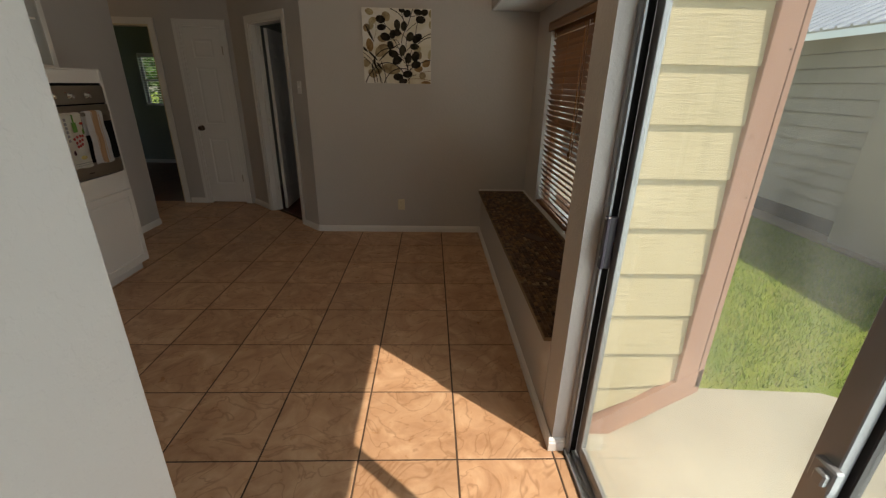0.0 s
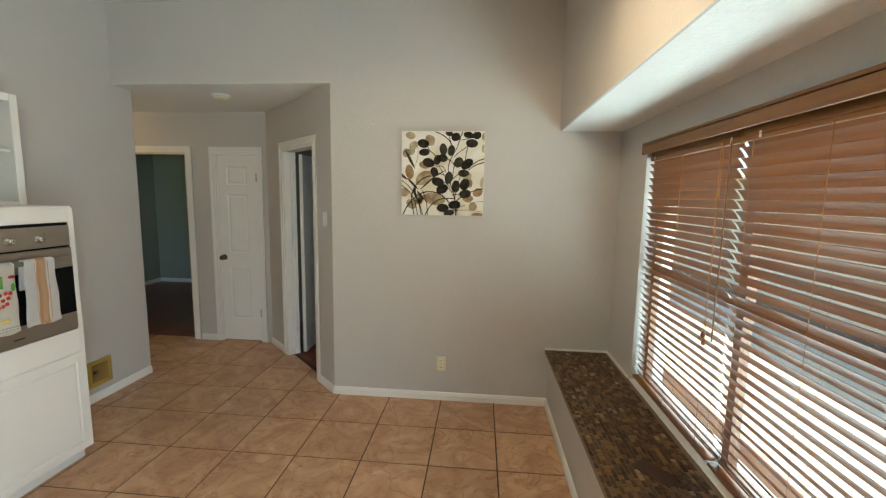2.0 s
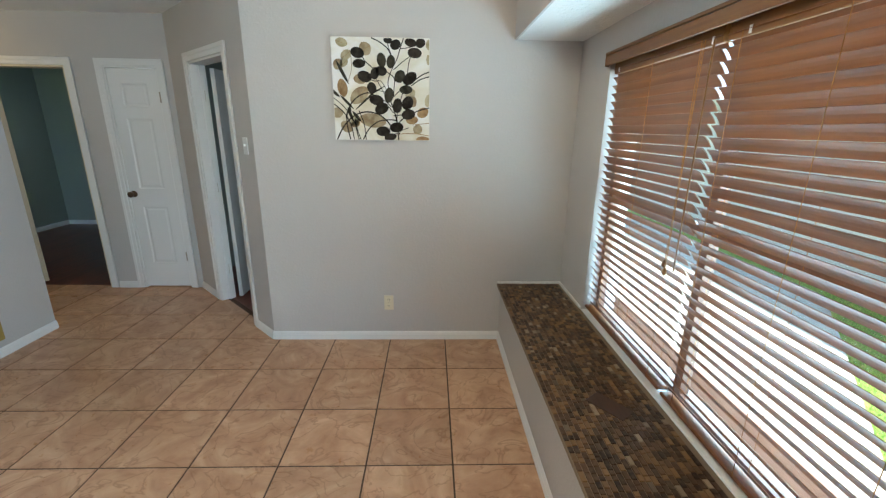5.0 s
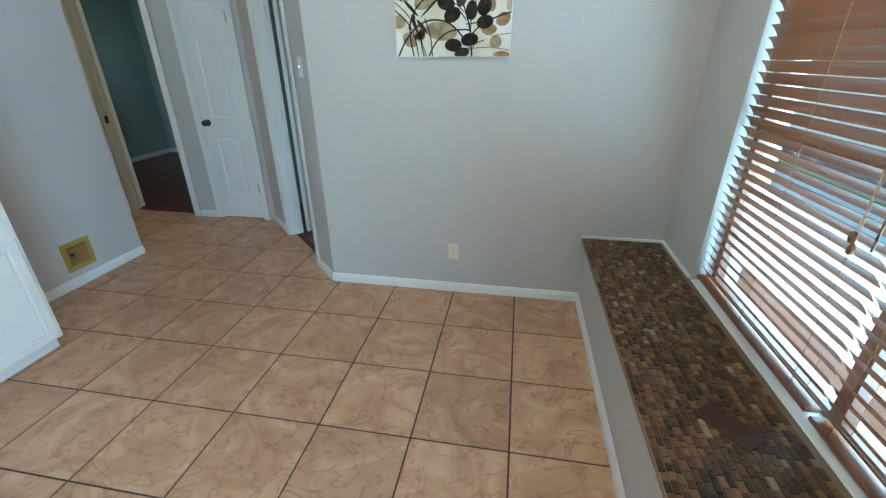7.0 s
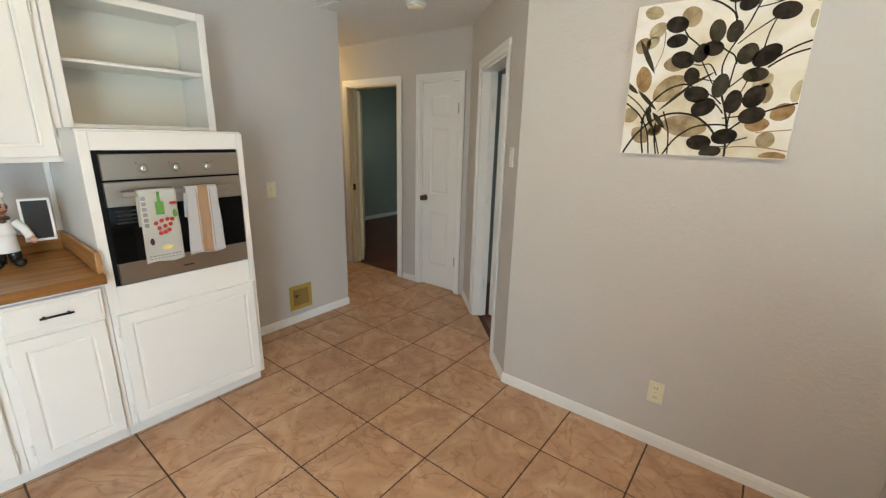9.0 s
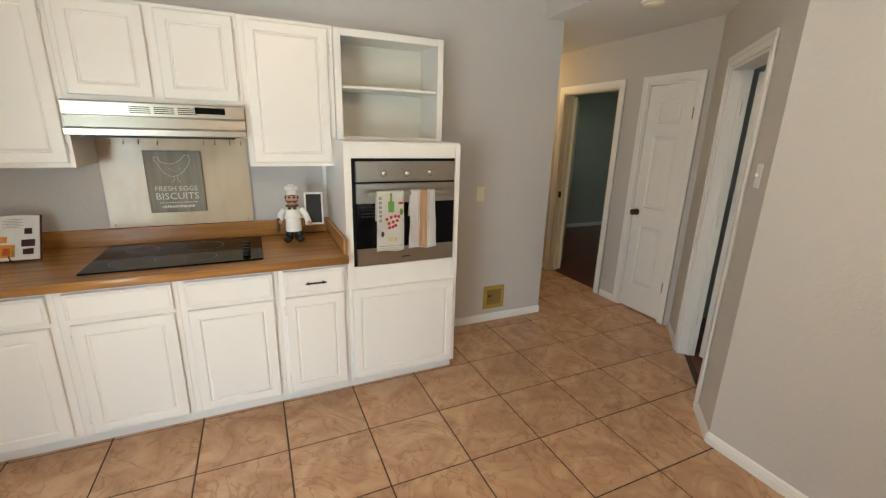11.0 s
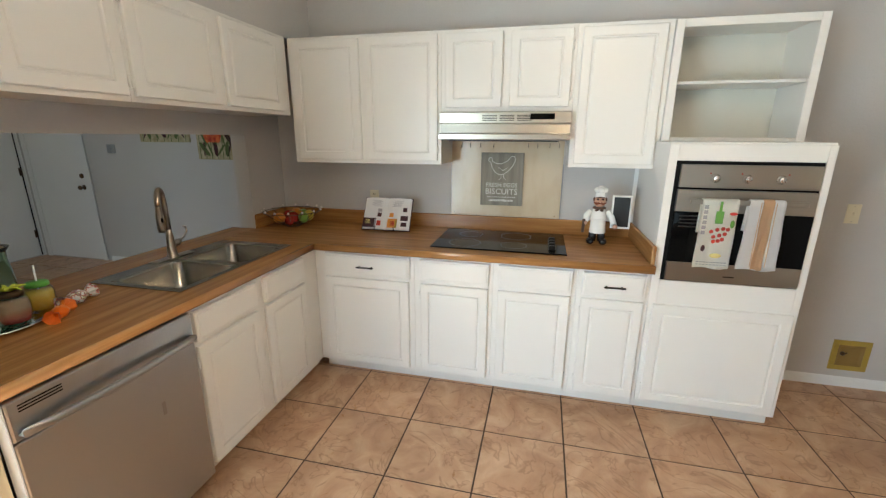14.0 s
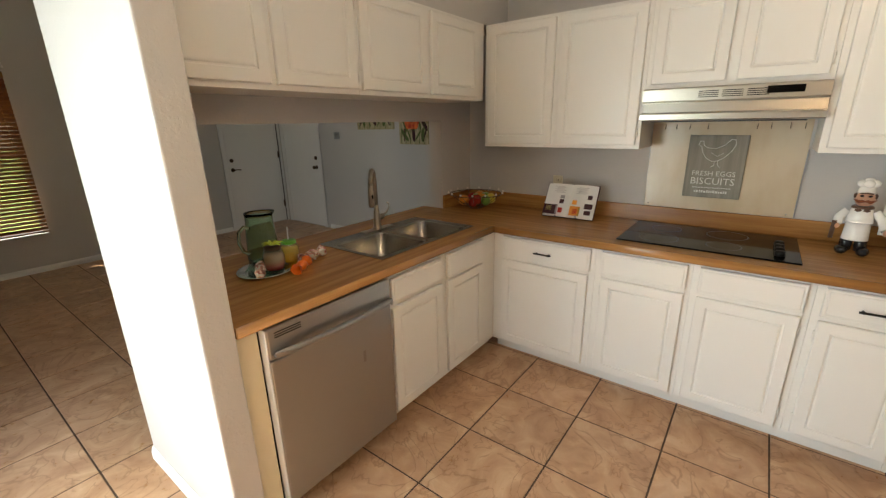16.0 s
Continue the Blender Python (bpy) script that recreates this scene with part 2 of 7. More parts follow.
def siding_material(name, color, dark):
    m = material(name, color, 0.6)
    v = coords(m, scale=(2.2, 2.2, 22))
    g = noise_of(m, v, 3, 6, 0.6, 1.6)
    big = noise_of(m, coords(m), 4, 3)
    c = ramp(m, big, [(0.35, tuple(a * 0.94 for a in color)), (0.65, color)])
    base(m, mix(m, ramp(m, g, [(0.33, 0.6), (0.46, 0.0)]), c, dark))
    bump(m, g, 0.9, 0.004)
    return m


SIDING = siding_material("beige_lap_siding", (0.58, 0.50, 0.335), (0.42, 0.36, 0.24))
SIDING_FAR = siding_material("pale_lap_siding", (0.52, 0.48, 0.38), (0.36, 0.33, 0.26))
PINK = painted("dusty_pink_trim", (0.46, 0.27, 0.21), 0.55, 0.2, 30, 0.1)
CONCRETE = painted("pale_concrete", (0.50, 0.47, 0.39), 0.85, 0.4, 25, 0.25)
SOIL = painted("tan_gravel", (0.42, 0.33, 0.22), 0.9, 0.6, 60, 0.3)
BRICKLIKE = painted("dark_foundation", (0.12, 0.11, 0.10), 0.9, 0.4, 20, 0.2)


def grass_material():
    m = material("grass", (0.1, 0.2, 0.03), 0.7)
    v = coords(m, shift=False)
    n = noise_of(m, v, 2.2, 5)
    f = noise_of(m, v, 90, 4, 0.7)
    c = ramp(m, n, [(0.3, (0.20, 0.32, 0.03)), (0.6, (0.38, 0.46, 0.06)), (0.8, (0.30, 0.30, 0.09))])
    base(m, mix(m, ramp(m, f, [(0.35, 0.5), (0.7, 0.0)]), c, (0.03, 0.06, 0.01)))
    bump(m, f, 0.8, 0.02)
    return m


GRASS = grass_material()
ROOF_METAL = material("galvanised_roof", (0.55, 0.60, 0.66), 0.35, 0.6)
LEAF = painted("leaf_green", (0.07, 0.15, 0.03), 0.6, 0.2)
BARK = painted("bark", (0.12, 0.08, 0.05), 0.9, 0.6)


# ---- mesh helpers ----
def empty_bm():
    return bmesh.new()


def box(bm, x0, x1, y0, y1, z0, z1, bevel=0.0, seg=1):
    """A box between the given planes, with its edges eased."""
    vs = [bm.verts.new((x, y, z)) for z in (z0, z1) for x, y in ((x0, y0), (x1, y0), (x1, y1), (x0, y1))]
    fs = [bm.faces.new([vs[i] for i in q]) for q in ((3, 2, 1, 0), (4, 5, 6, 7), (0, 1, 5, 4), (1, 2, 6, 5), (2, 3, 7, 6), (3, 0, 4, 7))]
    if bevel:
        edges = list({e for f in fs for e in f.edges})
        bmesh.ops.bevel(bm, geom=edges, offset=bevel, segments=seg, affect="EDGES", profile=0.5)
    return bm


def prism(bm, pts, z0, z1):
    """An upright prism over a plan polygon, counter-clockwise."""
    a = [bm.verts.new((x, y, z0)) for x, y in pts]
    b = [bm.verts.new((x, y, z1)) for x, y in pts]
    bm.faces.new(list(reversed(a)))
    bm.faces.new(b)
    n = len(pts)
    for i in range(n):
        j = (i + 1) % n
        bm.faces.new([a[i], a[j], b[j], b[i]])
    return bm


def lathe(bm, profile, seg=24, at=(0, 0, 0), cap=True):
    """Turns (radius, height) pairs about the upright axis."""
    rings = []
    for r, z in profile:
        if r < 1e-5:
            rings.append([bm.verts.new((at[0], at[1], at[2] + z))])
        else:
            rings.append([bm.verts.new((at[0] + r * math.cos(2 * math.pi * k / seg), at[1] + r * math.sin(2 * math.pi * k / seg), at[2] + z)) for k in range(seg)])
    for a, b in zip(rings, rings[1:]):
        for k in range(seg):
            k2 = (k + 1) % seg
            if len(a) == 1 and len(b) == 1:
                continue
            if len(a) == 1:
                f = [a[0], b[k2], b[k]]
            elif len(b) == 1:
                f = [a[k], a[k2], b[0]]
            else:
                f = [a[k], a[k2], b[k2], b[k]]
            bm.faces.new(f).smooth = True
    if cap:
        for ring, flip in ((rings[0], True), (rings[-1], False)):
            if len(ring) > 2:
                bm.faces.new(list(reversed(ring)) if flip else ring)
    return bm


def tube(bm, pts, radius, seg=8, radii=None):
    """A round bar along a line of points."""
    pts = [Vector(p) for p in pts]
    rings = []
    up = Vector((0.13, 0.31, 1)).normalized()
    for i, p in enumerate(pts):
        d = (pts[min(i + 1, len(pts) - 1)] - pts[max(i - 1, 0)]).normalized()
        side = d.cross(up)
        if side.length < 0.05:
            side = d.cross(Vector((1, 0.2, 0)))
        side.normalize()
        over = side.cross(d)
        r = radii[i] if radii else radius
        rings.append([bm.verts.new(p + side * r * math.cos(2 * math.pi * k / seg) + over * r * math.sin(2 * math.pi * k / seg)) for k in range(seg)])
    for a, b in zip(rings, rings[1:]):
        for k in range(seg):
            k2 = (k + 1) % seg
            bm.faces.new([a[k2], a[k], b[k], b[k2]]).smooth = True
    bm.faces.new(rings[0])
    bm.faces.new(list(reversed(rings[-1])))
    return bm


def ball(bm, at, r, sx=1, sy=1, sz=1, sub=2):
    m = Matrix.Translation(at) @ Matrix.Diagonal((r * sx, r * sy, r * sz, 1))
    made = bmesh.ops.create_icosphere(bm, subdivisions=sub, radius=1, matrix=m)
    for v in made["verts"]:
        for f in v.link_faces:
            f.smooth = True
    return bm


def panelled(bm, w, h, depth, cells, steps=((0.0, 0.0), (0.012, -0.006), (0.022, -0.006), (0.034, -0.001)), outer=0.003):
    """A slab w x h (u, v), its back at w = 0 and its face at w = depth, with sunk and raised fields; cells: (u0, v0, u1, v1)."""
    us = sorted({0.0, w, *[c[0] for c in cells], *[c[2] for c in cells]})
    vs = sorted({0.0, h, *[c[1] for c in cells], *[c[3] for c in cells]})
    pool = {}

    def vert(u, v, d):
        key = (round(u, 5), round(v, 5), round(d, 5))
        if key not in pool:
            pool[key] = bm.verts.new(key)
        return pool[key]

    def inside(u, v):
        return any(c[0] < u < c[2] and c[1] < v < c[3] for c in cells)

    def edge(u, v):
        return (min(max(u, outer), w - outer), min(max(v, outer), h - outer))

    for a, b in zip(us, us[1:]):
        for c, d in zip(vs, vs[1:]):
            if not inside((a + b) / 2, (c + d) / 2):
                p, q = edge(a, c), edge(b, d)
                bm.faces.new([vert(p[0], p[1], depth), vert(q[0], p[1], depth), vert(q[0], q[1], depth), vert(p[0], q[1], depth)])
    for u0, v0, u1, v1 in cells:
        last = None
        for ins, dz in steps:
            ring = [vert(u0 + ins, v0 + ins, depth + dz), vert(u1 - ins, v0 + ins, depth + dz), vert(u1 - ins, v1 - ins, depth + dz), vert(u0 + ins, v1 - ins, depth + dz)]
            if last:
                for k in range(4):
                    bm.faces.new([last[k], last[(k + 1) % 4], ring[(k + 1) % 4], ring[k]])
            last = ring
        bm.faces.new(last)
    o = outer
    top = [bm.verts.new(p) for p in ((o, o, depth), (w - o, o, depth), (w - o, h - o, depth), (o, h - o, depth))]
    mid = [bm.verts.new(p) for p in ((0, 0, depth - o), (w, 0, depth - o), (w, h, depth - o), (0, h, depth - o))]
    low = [bm.verts.new(p) for p in ((0, 0, 0), (w, 0, 0), (w, h, 0), (0, h, 0))]
    for a, b in ((mid, top), (low, mid)):
        for k in range(4):
            bm.faces.new([a[k], a[(k + 1) % 4], b[(k + 1) % 4], b[k]])
    bm.faces.new(list(reversed(low)))
    return bm


def facing(direction, at=(0, 0, 0)):
    """Turns (u right, v up, w outward) to a wall that faces +x, -x, +y or -y, or an angle in degrees."""
    angle = {"+x": 90, "-x": -90, "+y": 180, "-y": 0}.get(direction, direction)
    a = radians(angle)
    u = Vector((math.cos(a), math.sin(a), 0))
    w = Vector((math.sin(a), -math.cos(a), 0))
    m = Matrix(((u.x, 0, w.x, at[0]), (u.y, 0, w.y, at[1]), (0, 1, 0, at[2]), (0, 0, 0, 1)))
    return m


ROOTS = {}


def thing(name, at=(0, 0, 0), label="", category="", group="", kind=""):
    ob = new(name)
    ob.location = at
    ob.empty_display_size = 0.1
    tagged(ob, label, category, group, kind)
    ROOTS[ob] = Vector(at)
    return ob


def root_of(ob):
    while ob.parent:
        ob = ob.parent
    return ob


def finish(name, bm, mat, m=None, shift=None):
    if m is not None:
        bm.transform(m)
    if shift is not None:
        bmesh.ops.translate(bm, verts=bm.verts, vec=-shift)
    me = bpy.data.meshes.new(name)
    bm.to_mesh(me)
    bm.free()
    for one in (mat if isinstance(mat, (list, tuple)) else [mat]):
        me.materials.append(one)
    return new(name, me)


def part(name, bm, mat, parent, label="", m=None):
    """Links a bmesh, in world coordinates, as one mesh under a thing or a part."""
    ob = finish(name, bm, mat, m, ROOTS.get(root_of(parent), Vector()))
    ob.parent = parent
    return tagged(ob, label)


def solo(name, bm, mat, label="", category="", kind="", group="", m=None):
    """One plain mesh as a thing, its origin at the middle of its base."""
    if m is not None:
        bm.transform(m)
    co = [v.co for v in bm.verts]
    lo = Vector([min(c[i] for c in co) for i in range(3)])
    hi = Vector([max(c[i] for c in co) for i in range(3)])
    at = Vector(((lo.x + hi.x) / 2, (lo.y + hi.y) / 2, lo.z))
    ob = finish(name, bm, mat, None, at)
    ob.location = at
    ROOTS[ob] = at
    return tagged(ob, label, category, group, kind)


def structure(name, bm, mat, label, m=None):
    ob = finish(name, bm, mat, m)
    ROOTS[ob] = Vector()
    return tagged(ob, label, kind="structure")


# ---- the large structure ----
KX = -2.81
CEILING = 3.07
HALL_CEILING = 2.462
NORTH = 4.158
DIAG_A, DIAG_B = Vector((-1.03, NORTH, 0)), Vector((-2.112, 5.222, 0))
DIAG_DIR = (DIAG_B - DIAG_A).normalized()
DIAG_OUT = Vector((-DIAG_DIR.y, DIAG_DIR.x, 0)) * -1
DIAG_LEN = (DIAG_B - DIAG_A).length


def wall_with_holes(m, length, height, thick, holes):
    """A wall in (u, v, w): its face at w = 0 and its back at w = -thick, with rectangular holes (u0, v0, u1, v1)."""
    bm = empty_bm()
    us = sorted({0.0, length, *[h[0] for h in holes], *[h[2] for h in holes]})
    vs = sorted({0.0, height, *[h[1] for h in holes], *[h[3] for h in holes]})

    def solid(i, j):
        if not (0 <= i < len(us) - 1 and 0 <= j < len(vs) - 1):
            return False
        u, v = (us[i] + us[i + 1]) / 2, (vs[j] + vs[j + 1]) / 2
        return not any(h[0] < u < h[2] and h[1] < v < h[3] for h in holes)

    pool = {}

    def vert(u, v, w):
        k = (u, v, w)
        if k not in pool:
            pool[k] = bm.verts.new(k)
        return pool[k]

    t = -thick
    for i in range(len(us) - 1):
        for j in range(len(vs) - 1):
            if not solid(i, j):
                continue
            a, b, c, d = us[i], us[i + 1], vs[j], vs[j + 1]
            bm.faces.new([vert(a, c, 0), vert(b, c, 0), vert(b, d, 0), vert(a, d, 0)])
            bm.faces.new([vert(a, d, t), vert(b, d, t), vert(b, c, t), vert(a, c, t)])
            if not solid(i - 1, j):
                bm.faces.new([vert(a, c, t), vert(a, c, 0), vert(a, d, 0), vert(a, d, t)])
            if not solid(i + 1, j):
                bm.faces.new([vert(b, c, 0), vert(b, c, t), vert(b, d, t), vert(b, d, 0)])
            if not solid(i, j - 1):
                bm.faces.new([vert(a, c, t), vert(b, c, t), vert(b, c, 0), vert(a, c, 0)])
            if not solid(i, j + 1):
                bm.faces.new([vert(a, d, 0), vert(b, d, 0), vert(b, d, t), vert(a, d, t)])
    bm.transform(m)
    return bm


WALL_LABEL = "greige painted wall with a light knockdown texture"
# wall with the picture
wall_north = structure("wall_north", wall_with_holes(facing("-y", (KX, NORTH, 0)), 1.25 - KX, CEILING, 0.12, [(0, 0, -1.03 - KX, HALL_CEILING + 0.002)]), WALL, WALL_LABEL)
# kitchen wall
structure("wall_west", box(empty_bm(), KX - 0.12, KX, -0.235, 4.342, 0, CEILING), WALL, "greige painted kitchen wall behind the cabinets")
# hall
structure("wall_hall_south", box(empty_bm(), -5.3, KX - 0.122, 4.222, 4.342, 0, HALL_CEILING), WALL, WALL_LABEL)
structure("wall_hall_west", box(empty_bm(), -5.42, -5.302, 4.222, 5.342, 0, HALL_CEILING), WALL, WALL_LABEL)
HALL_X0 = -5.3
wall_hall = structure("wall_hall_north", wall_with_holes(facing("-y", (HALL_X0, 5.222, 0)), DIAG_B.x - HALL_X0, HALL_CEILING, 0.12,
                      [(-3.79 - HALL_X0, 0, -3.01 - HALL_X0, 2.045), (-2.69 - HALL_X0, 0, -2.222 - HALL_X0, 2.05)]), WALL, "greige hall wall with two doorways")
diag_m = facing(math.degrees(math.atan2((DIAG_A - DIAG_B).y, (DIAG_A - DIAG_B).x)), DIAG_B)
SIDE0, SIDE1 = DIAG_LEN - 1.055, DIAG_LEN - 0.335
wall_diag = structure("wall_diagonal", wall_with_holes(diag_m, DIAG_LEN, HALL_CEILING, 0.12, [(SIDE0, 0, SIDE1, 2.045)]), WALL, "greige diagonal wall with a doorway")
structure("hall_ceiling", box(empty_bm(), -5.42, -1.03, NORTH + 0.001, 5.342, HALL_CEILING, HALL_CEILING + 0.1), CEIL, "white textured hall ceiling")
# bay side: wall between the room and the yard
BX = 0.70
WINX = 1.13
structure("bay_bench_wall", box(empty_bm(), BX - 0.015, BX + 0.1, 1.45, NORTH, 0, 0.437), WALL, "greige half wall under the bay bench")
structure("bay_side_wall", box(empty_bm(), BX - 0.012, 0.83, 1.276, 1.449, 0, CEILING), WALL, "greige wall end between the bay and the patio door")
structure("bay_side_wall_outer", box(empty_bm(), 0.832, 1.405, 1.492, 1.54, 0.20, 2.32), WALL, "greige side wall of the bay")
structure("bay_floor", box(empty_bm(), BX + 0.1, WINX + 0.20, 1.4925, NORTH, 0.36, 0.437), WALL, "bay floor under the bench")
# Unseen filler that stops sun leaking in between the two bay walls.
structure("bay_side_wall_return", box(empty_bm(), 0.792, 0.8315, 1.4495, 1.5395, 0.0, 2.111), WALL, "greige filler that closes a wall gap against sunlight")
soffit = structure("bay_soffit", box(box(empty_bm(), BX, 0.83, 1.45, 1.492, 2.112, 2.3), BX, 1.404, 1.4925, NORTH, 2.112, 2.3), CEIL, "white textured underside of the bay soffit")
structure("wall_over_bay", box(empty_bm(), BX - 0.012, BX, 1.45, NORTH - 0.002, 2.112, CEILING), WALL, "greige wall over the bay")
structure("wall_over_bay_core", box(empty_bm(), BX + 0.002, BX + 0.12, 1.45, NORTH, 2.302, CEILING), WALL, "greige wall over the bay")
WIN_Y0, WIN_Y1, WIN_Z0, WIN_Z1 = 1.865, 3.675, 0.4625, 1.925
structure("wall_east", wall_with_holes(facing("-x", (WINX, NORTH, 0.437)), NORTH - 1.541, 2.112 - 0.437, 0.20,
          [(NORTH - WIN_Y1, WIN_Z0 - 0.437, NORTH - WIN_Y0, WIN_Z1 - 0.437)]), WALL, "greige bay wall with a wide window opening")
# patio door wall
structure("wall_over_patio_door", box(empty_bm(), BX - 0.012, 0.83, -0.56, 1.274, 2.05, CEILING), WALL, "greige wall over the patio door")
structure("wall_east_living", box(empty_bm(), BX - 0.012, 0.83, -4.67, -0.562, 0, CEILING), WALL, WALL_LABEL)
# living room
structure("wall_south", wall_with_holes(facing("+y", (0.83, -4.56, 0)), 4.71, CEILING, 0.12,
          [(0.83 - 0.41, 0.43, 0.83 + 0.83, 2.14)]), WALL, "greige living room wall with an arched window")
structure("wall_west_living", box(empty_bm(), -4.0, -3.88, -4.68, -0.235, 0, CEILING), WALL, WALL_LABEL)
structure("wall_living_north", box(empty_bm(), -4.0, KX - 0.12, -0.233, -0.115, 0, CEILING), WALL, WALL_LABEL)
# wall with the pass-through
PT_X0, PT_X1, PT_Z1 = -2.42, -0.452, 1.56
structure("wall_pass_through", wall_with_holes(facing("+y", (PT_X1, -0.12, 0)), PT_X1 - KX, CEILING, 0.115,
          [(0.0, 0.86, PT_X1 - PT_X0, PT_Z1)]), WALL, "greige wall with a pass-through over the sink counter")
structure("kitchen_soffit", box(empty_bm(), KX, PT_X1, -0.12, 0.198, 2.162, CEILING), WALL, "greige boxed soffit over the wall cabinets")
structure("pillar", box(empty_bm(), -0.45, -0.344, -0.345, 0.505, 0, CEILING, 0.006, 2), WALL, "greige textured end wall beside the counter")
structure("ceiling", box(empty_bm(), -4.0, 1.25, -4.68, NORTH + 0.12, CEILING + 0.002, CEILING + 0.12), CEIL, "white textured ceiling")
# rooms beyond the hall
structure("bedroom_floor", box(empty_bm(), -5.7, -2.15, 5.28, 8.0, -0.05, -0.002), DARKWOOD, "dark reddish wood floor")
structure("wall_bedroom_west", box(empty_bm(), -5.82, -5.70, 5.34, 8.12, 0, 2.46), WALL_ROOM, "grey-green bedroom wall")
structure("wall_bedroom_north", wall_with_holes(facing("-y", (-5.7, 8.0, 0)), 3.6, 2.46, 0.12, [(0.72, 1.03, 1.5, 1.87)]), WALL_ROOM, "grey-green bedroom wall with a small window")
structure("wall_bedroom_east", box(empty_bm(), -2.85, -2.73, 5.343, 8.0, 0, 2.46), WALL_ROOM, "grey-green bedroom wall")
structure("bedroom_ceiling", box(empty_bm(), -5.82, -2.73, 5.343, 8.12, 2.463, 2.56), CEIL, "white bedroom ceiling")
structure("closet_back", box(empty_bm(), -2.728, -2.13, 5.7, 5.8, 0, 2.46), WALL, "greige closet back")
structure("study_floor", prism(empty_bm(), [(-1.03, 4.29), (0.3, 4.29), (0.3, 7.2), (-2.12, 7.2), (-2.12, 5.36)], -0.05, -0.002), DARKWOOD, "dark reddish wood floor")
structure("wall_study_north", box(empty_bm(), -2.12, 0.42, 7.2, 7.32, 0, 2.46), WALL_ROOM, "grey-green study wall")
structure("wall_study_east", box(empty_bm(), 0.3, 0.42, 4.28, 7.198, 0, 2.46), WALL_ROOM, "grey-green study wall")
structure("wall_study_west", box(empty_bm(), -2.24, -2.122, 5.36, 7.32, 0, 2.46), WALL_ROOM, "grey-green study wall")
structure("study_ceiling", prism(empty_bm(), [(-1.03, 4.28), (0.42, 4.28), (0.42, 7.32), (-2.12, 7.32), (-2.12, 5.36)], 2.463, 2.56), CEIL, "white study ceiling")
structure("ground", box(empty_bm(), -60, 60, -60, 60, -0.5, -0.14), GRASS, "sunlit green lawn")


# ---- baseboards, casings ----
def moulding(bm, a, b, inward, height=0.066, thick=0.013):
    """A baseboard from a to b, with a stepped, rounded top; inward is the side that it stands proud on."""
    a, b, n = Vector((*a, 0)), Vector((*b, 0)), Vector((*inward, 0)).normalized()
    prof = [(0, 0), (thick, 0), (thick, height * 0.62), (thick * 0.75, height * 0.70), (thick * 0.75, height * 0.80), (thick * 0.35, height * 0.95), (0.001, height)]
    rings = [[bm.verts.new(p + n * (w + 0.0005) + Vector((0, 0, h))) for w, h in prof] for p in (a, b)]
    k = len(prof)
    for i in range(k):
        j = (i + 1) % k
        bm.faces.new([rings[0][i], rings[0][j], rings[1][j], rings[1][i]])
    bm.faces.new(rings[0])
    bm.faces.new(list(reversed(rings[1])))
    bmesh.ops.recalc_face_normals(bm, faces=bm.faces)
    return bm


BASE_LABEL = "white painted baseboard with a moulded top"
n_diag = Vector((DIAG_DIR.y, -DIAG_DIR.x))
if n_diag.dot(Vector((-1, -1))) < 0:
    n_diag = -n_diag


def on_diag(d):
    p = DIAG_A + DIAG_DIR * d
    return (p.x, p.y)


for a, b, n in [((-1.03, NORTH), (BX - 0.015, NORTH), (0, -1)), ((BX - 0.015, 1.27), (BX - 0.015, NORTH - 0.014), (-1, 0)),
                ((BX - 0.028, 1.276), (0.76, 1.276), (0, -1)),
                ((KX, 3.19), (KX, 4.342), (1, 0)), ((KX, 4.342), (-5.3, 4.342), (0, 1)),
                ((-2.93, 5.222), (-2.75, 5.222), (0, -1)), (on_diag(0.0), on_diag(0.268), n_diag), (on_diag(1.122), on_diag(DIAG_LEN), n_diag),
                ((-0.344, -0.345), (-0.344, 0.505), (1, 0)), ((-0.45, -0.345), (-0.344, -0.345), (0, -1)),
                ((-2.9, -4.56), (BX - 0.012, -4.56), (0, 1)), ((-3.88, -3.42), (-3.88, -0.235), (1, 0)),
                ((-3.88, -0.235), (KX - 0.12, -0.235), (0, -1)),
                ((-5.70, 5.342), (-5.70, 8.0), (1, 0)), ((-5.7, 8.0), (-2.85, 8.0), (0, -1)), ((-5.3, 5.222), (-3.87, 5.222), (0, -1)),
                ((0.3, 4.3), (0.3, 7.2), (-1, 0)), ((-2.1, 7.2), (0.3, 7.2), (0, -1))]:
    structure("baseboard", moulding(empty_bm(), a, b, n), TRIM, BASE_LABEL)


def casing(bm, u0, u1, v1, w=0.0, width=0.066):
    """A stepped door casing round the opening u0..u1, up to v1, in wall coordinates."""
    for off, wd, th in ((0.0, width, 0.011), (0.008, width * 0.45, 0.016)):
        box(bm, u0 - width + off * 0, u0 - (width - wd), 0, v1 + wd + (width - wd) * 0, w, w + th, 0.002)
        box(bm, u1 + (width - wd), u1 + width, 0, v1 + wd, w, w + th, 0.002)
    box(bm, u0 - width, u1 + width, v1 + 0.001, v1 + width, w, w + 0.0112, 0.002)
    box(bm, u0 - width, u1 + width, v1 + width * 0.55, v1 + width, w, w + 0.0165, 0.002)
    return bm


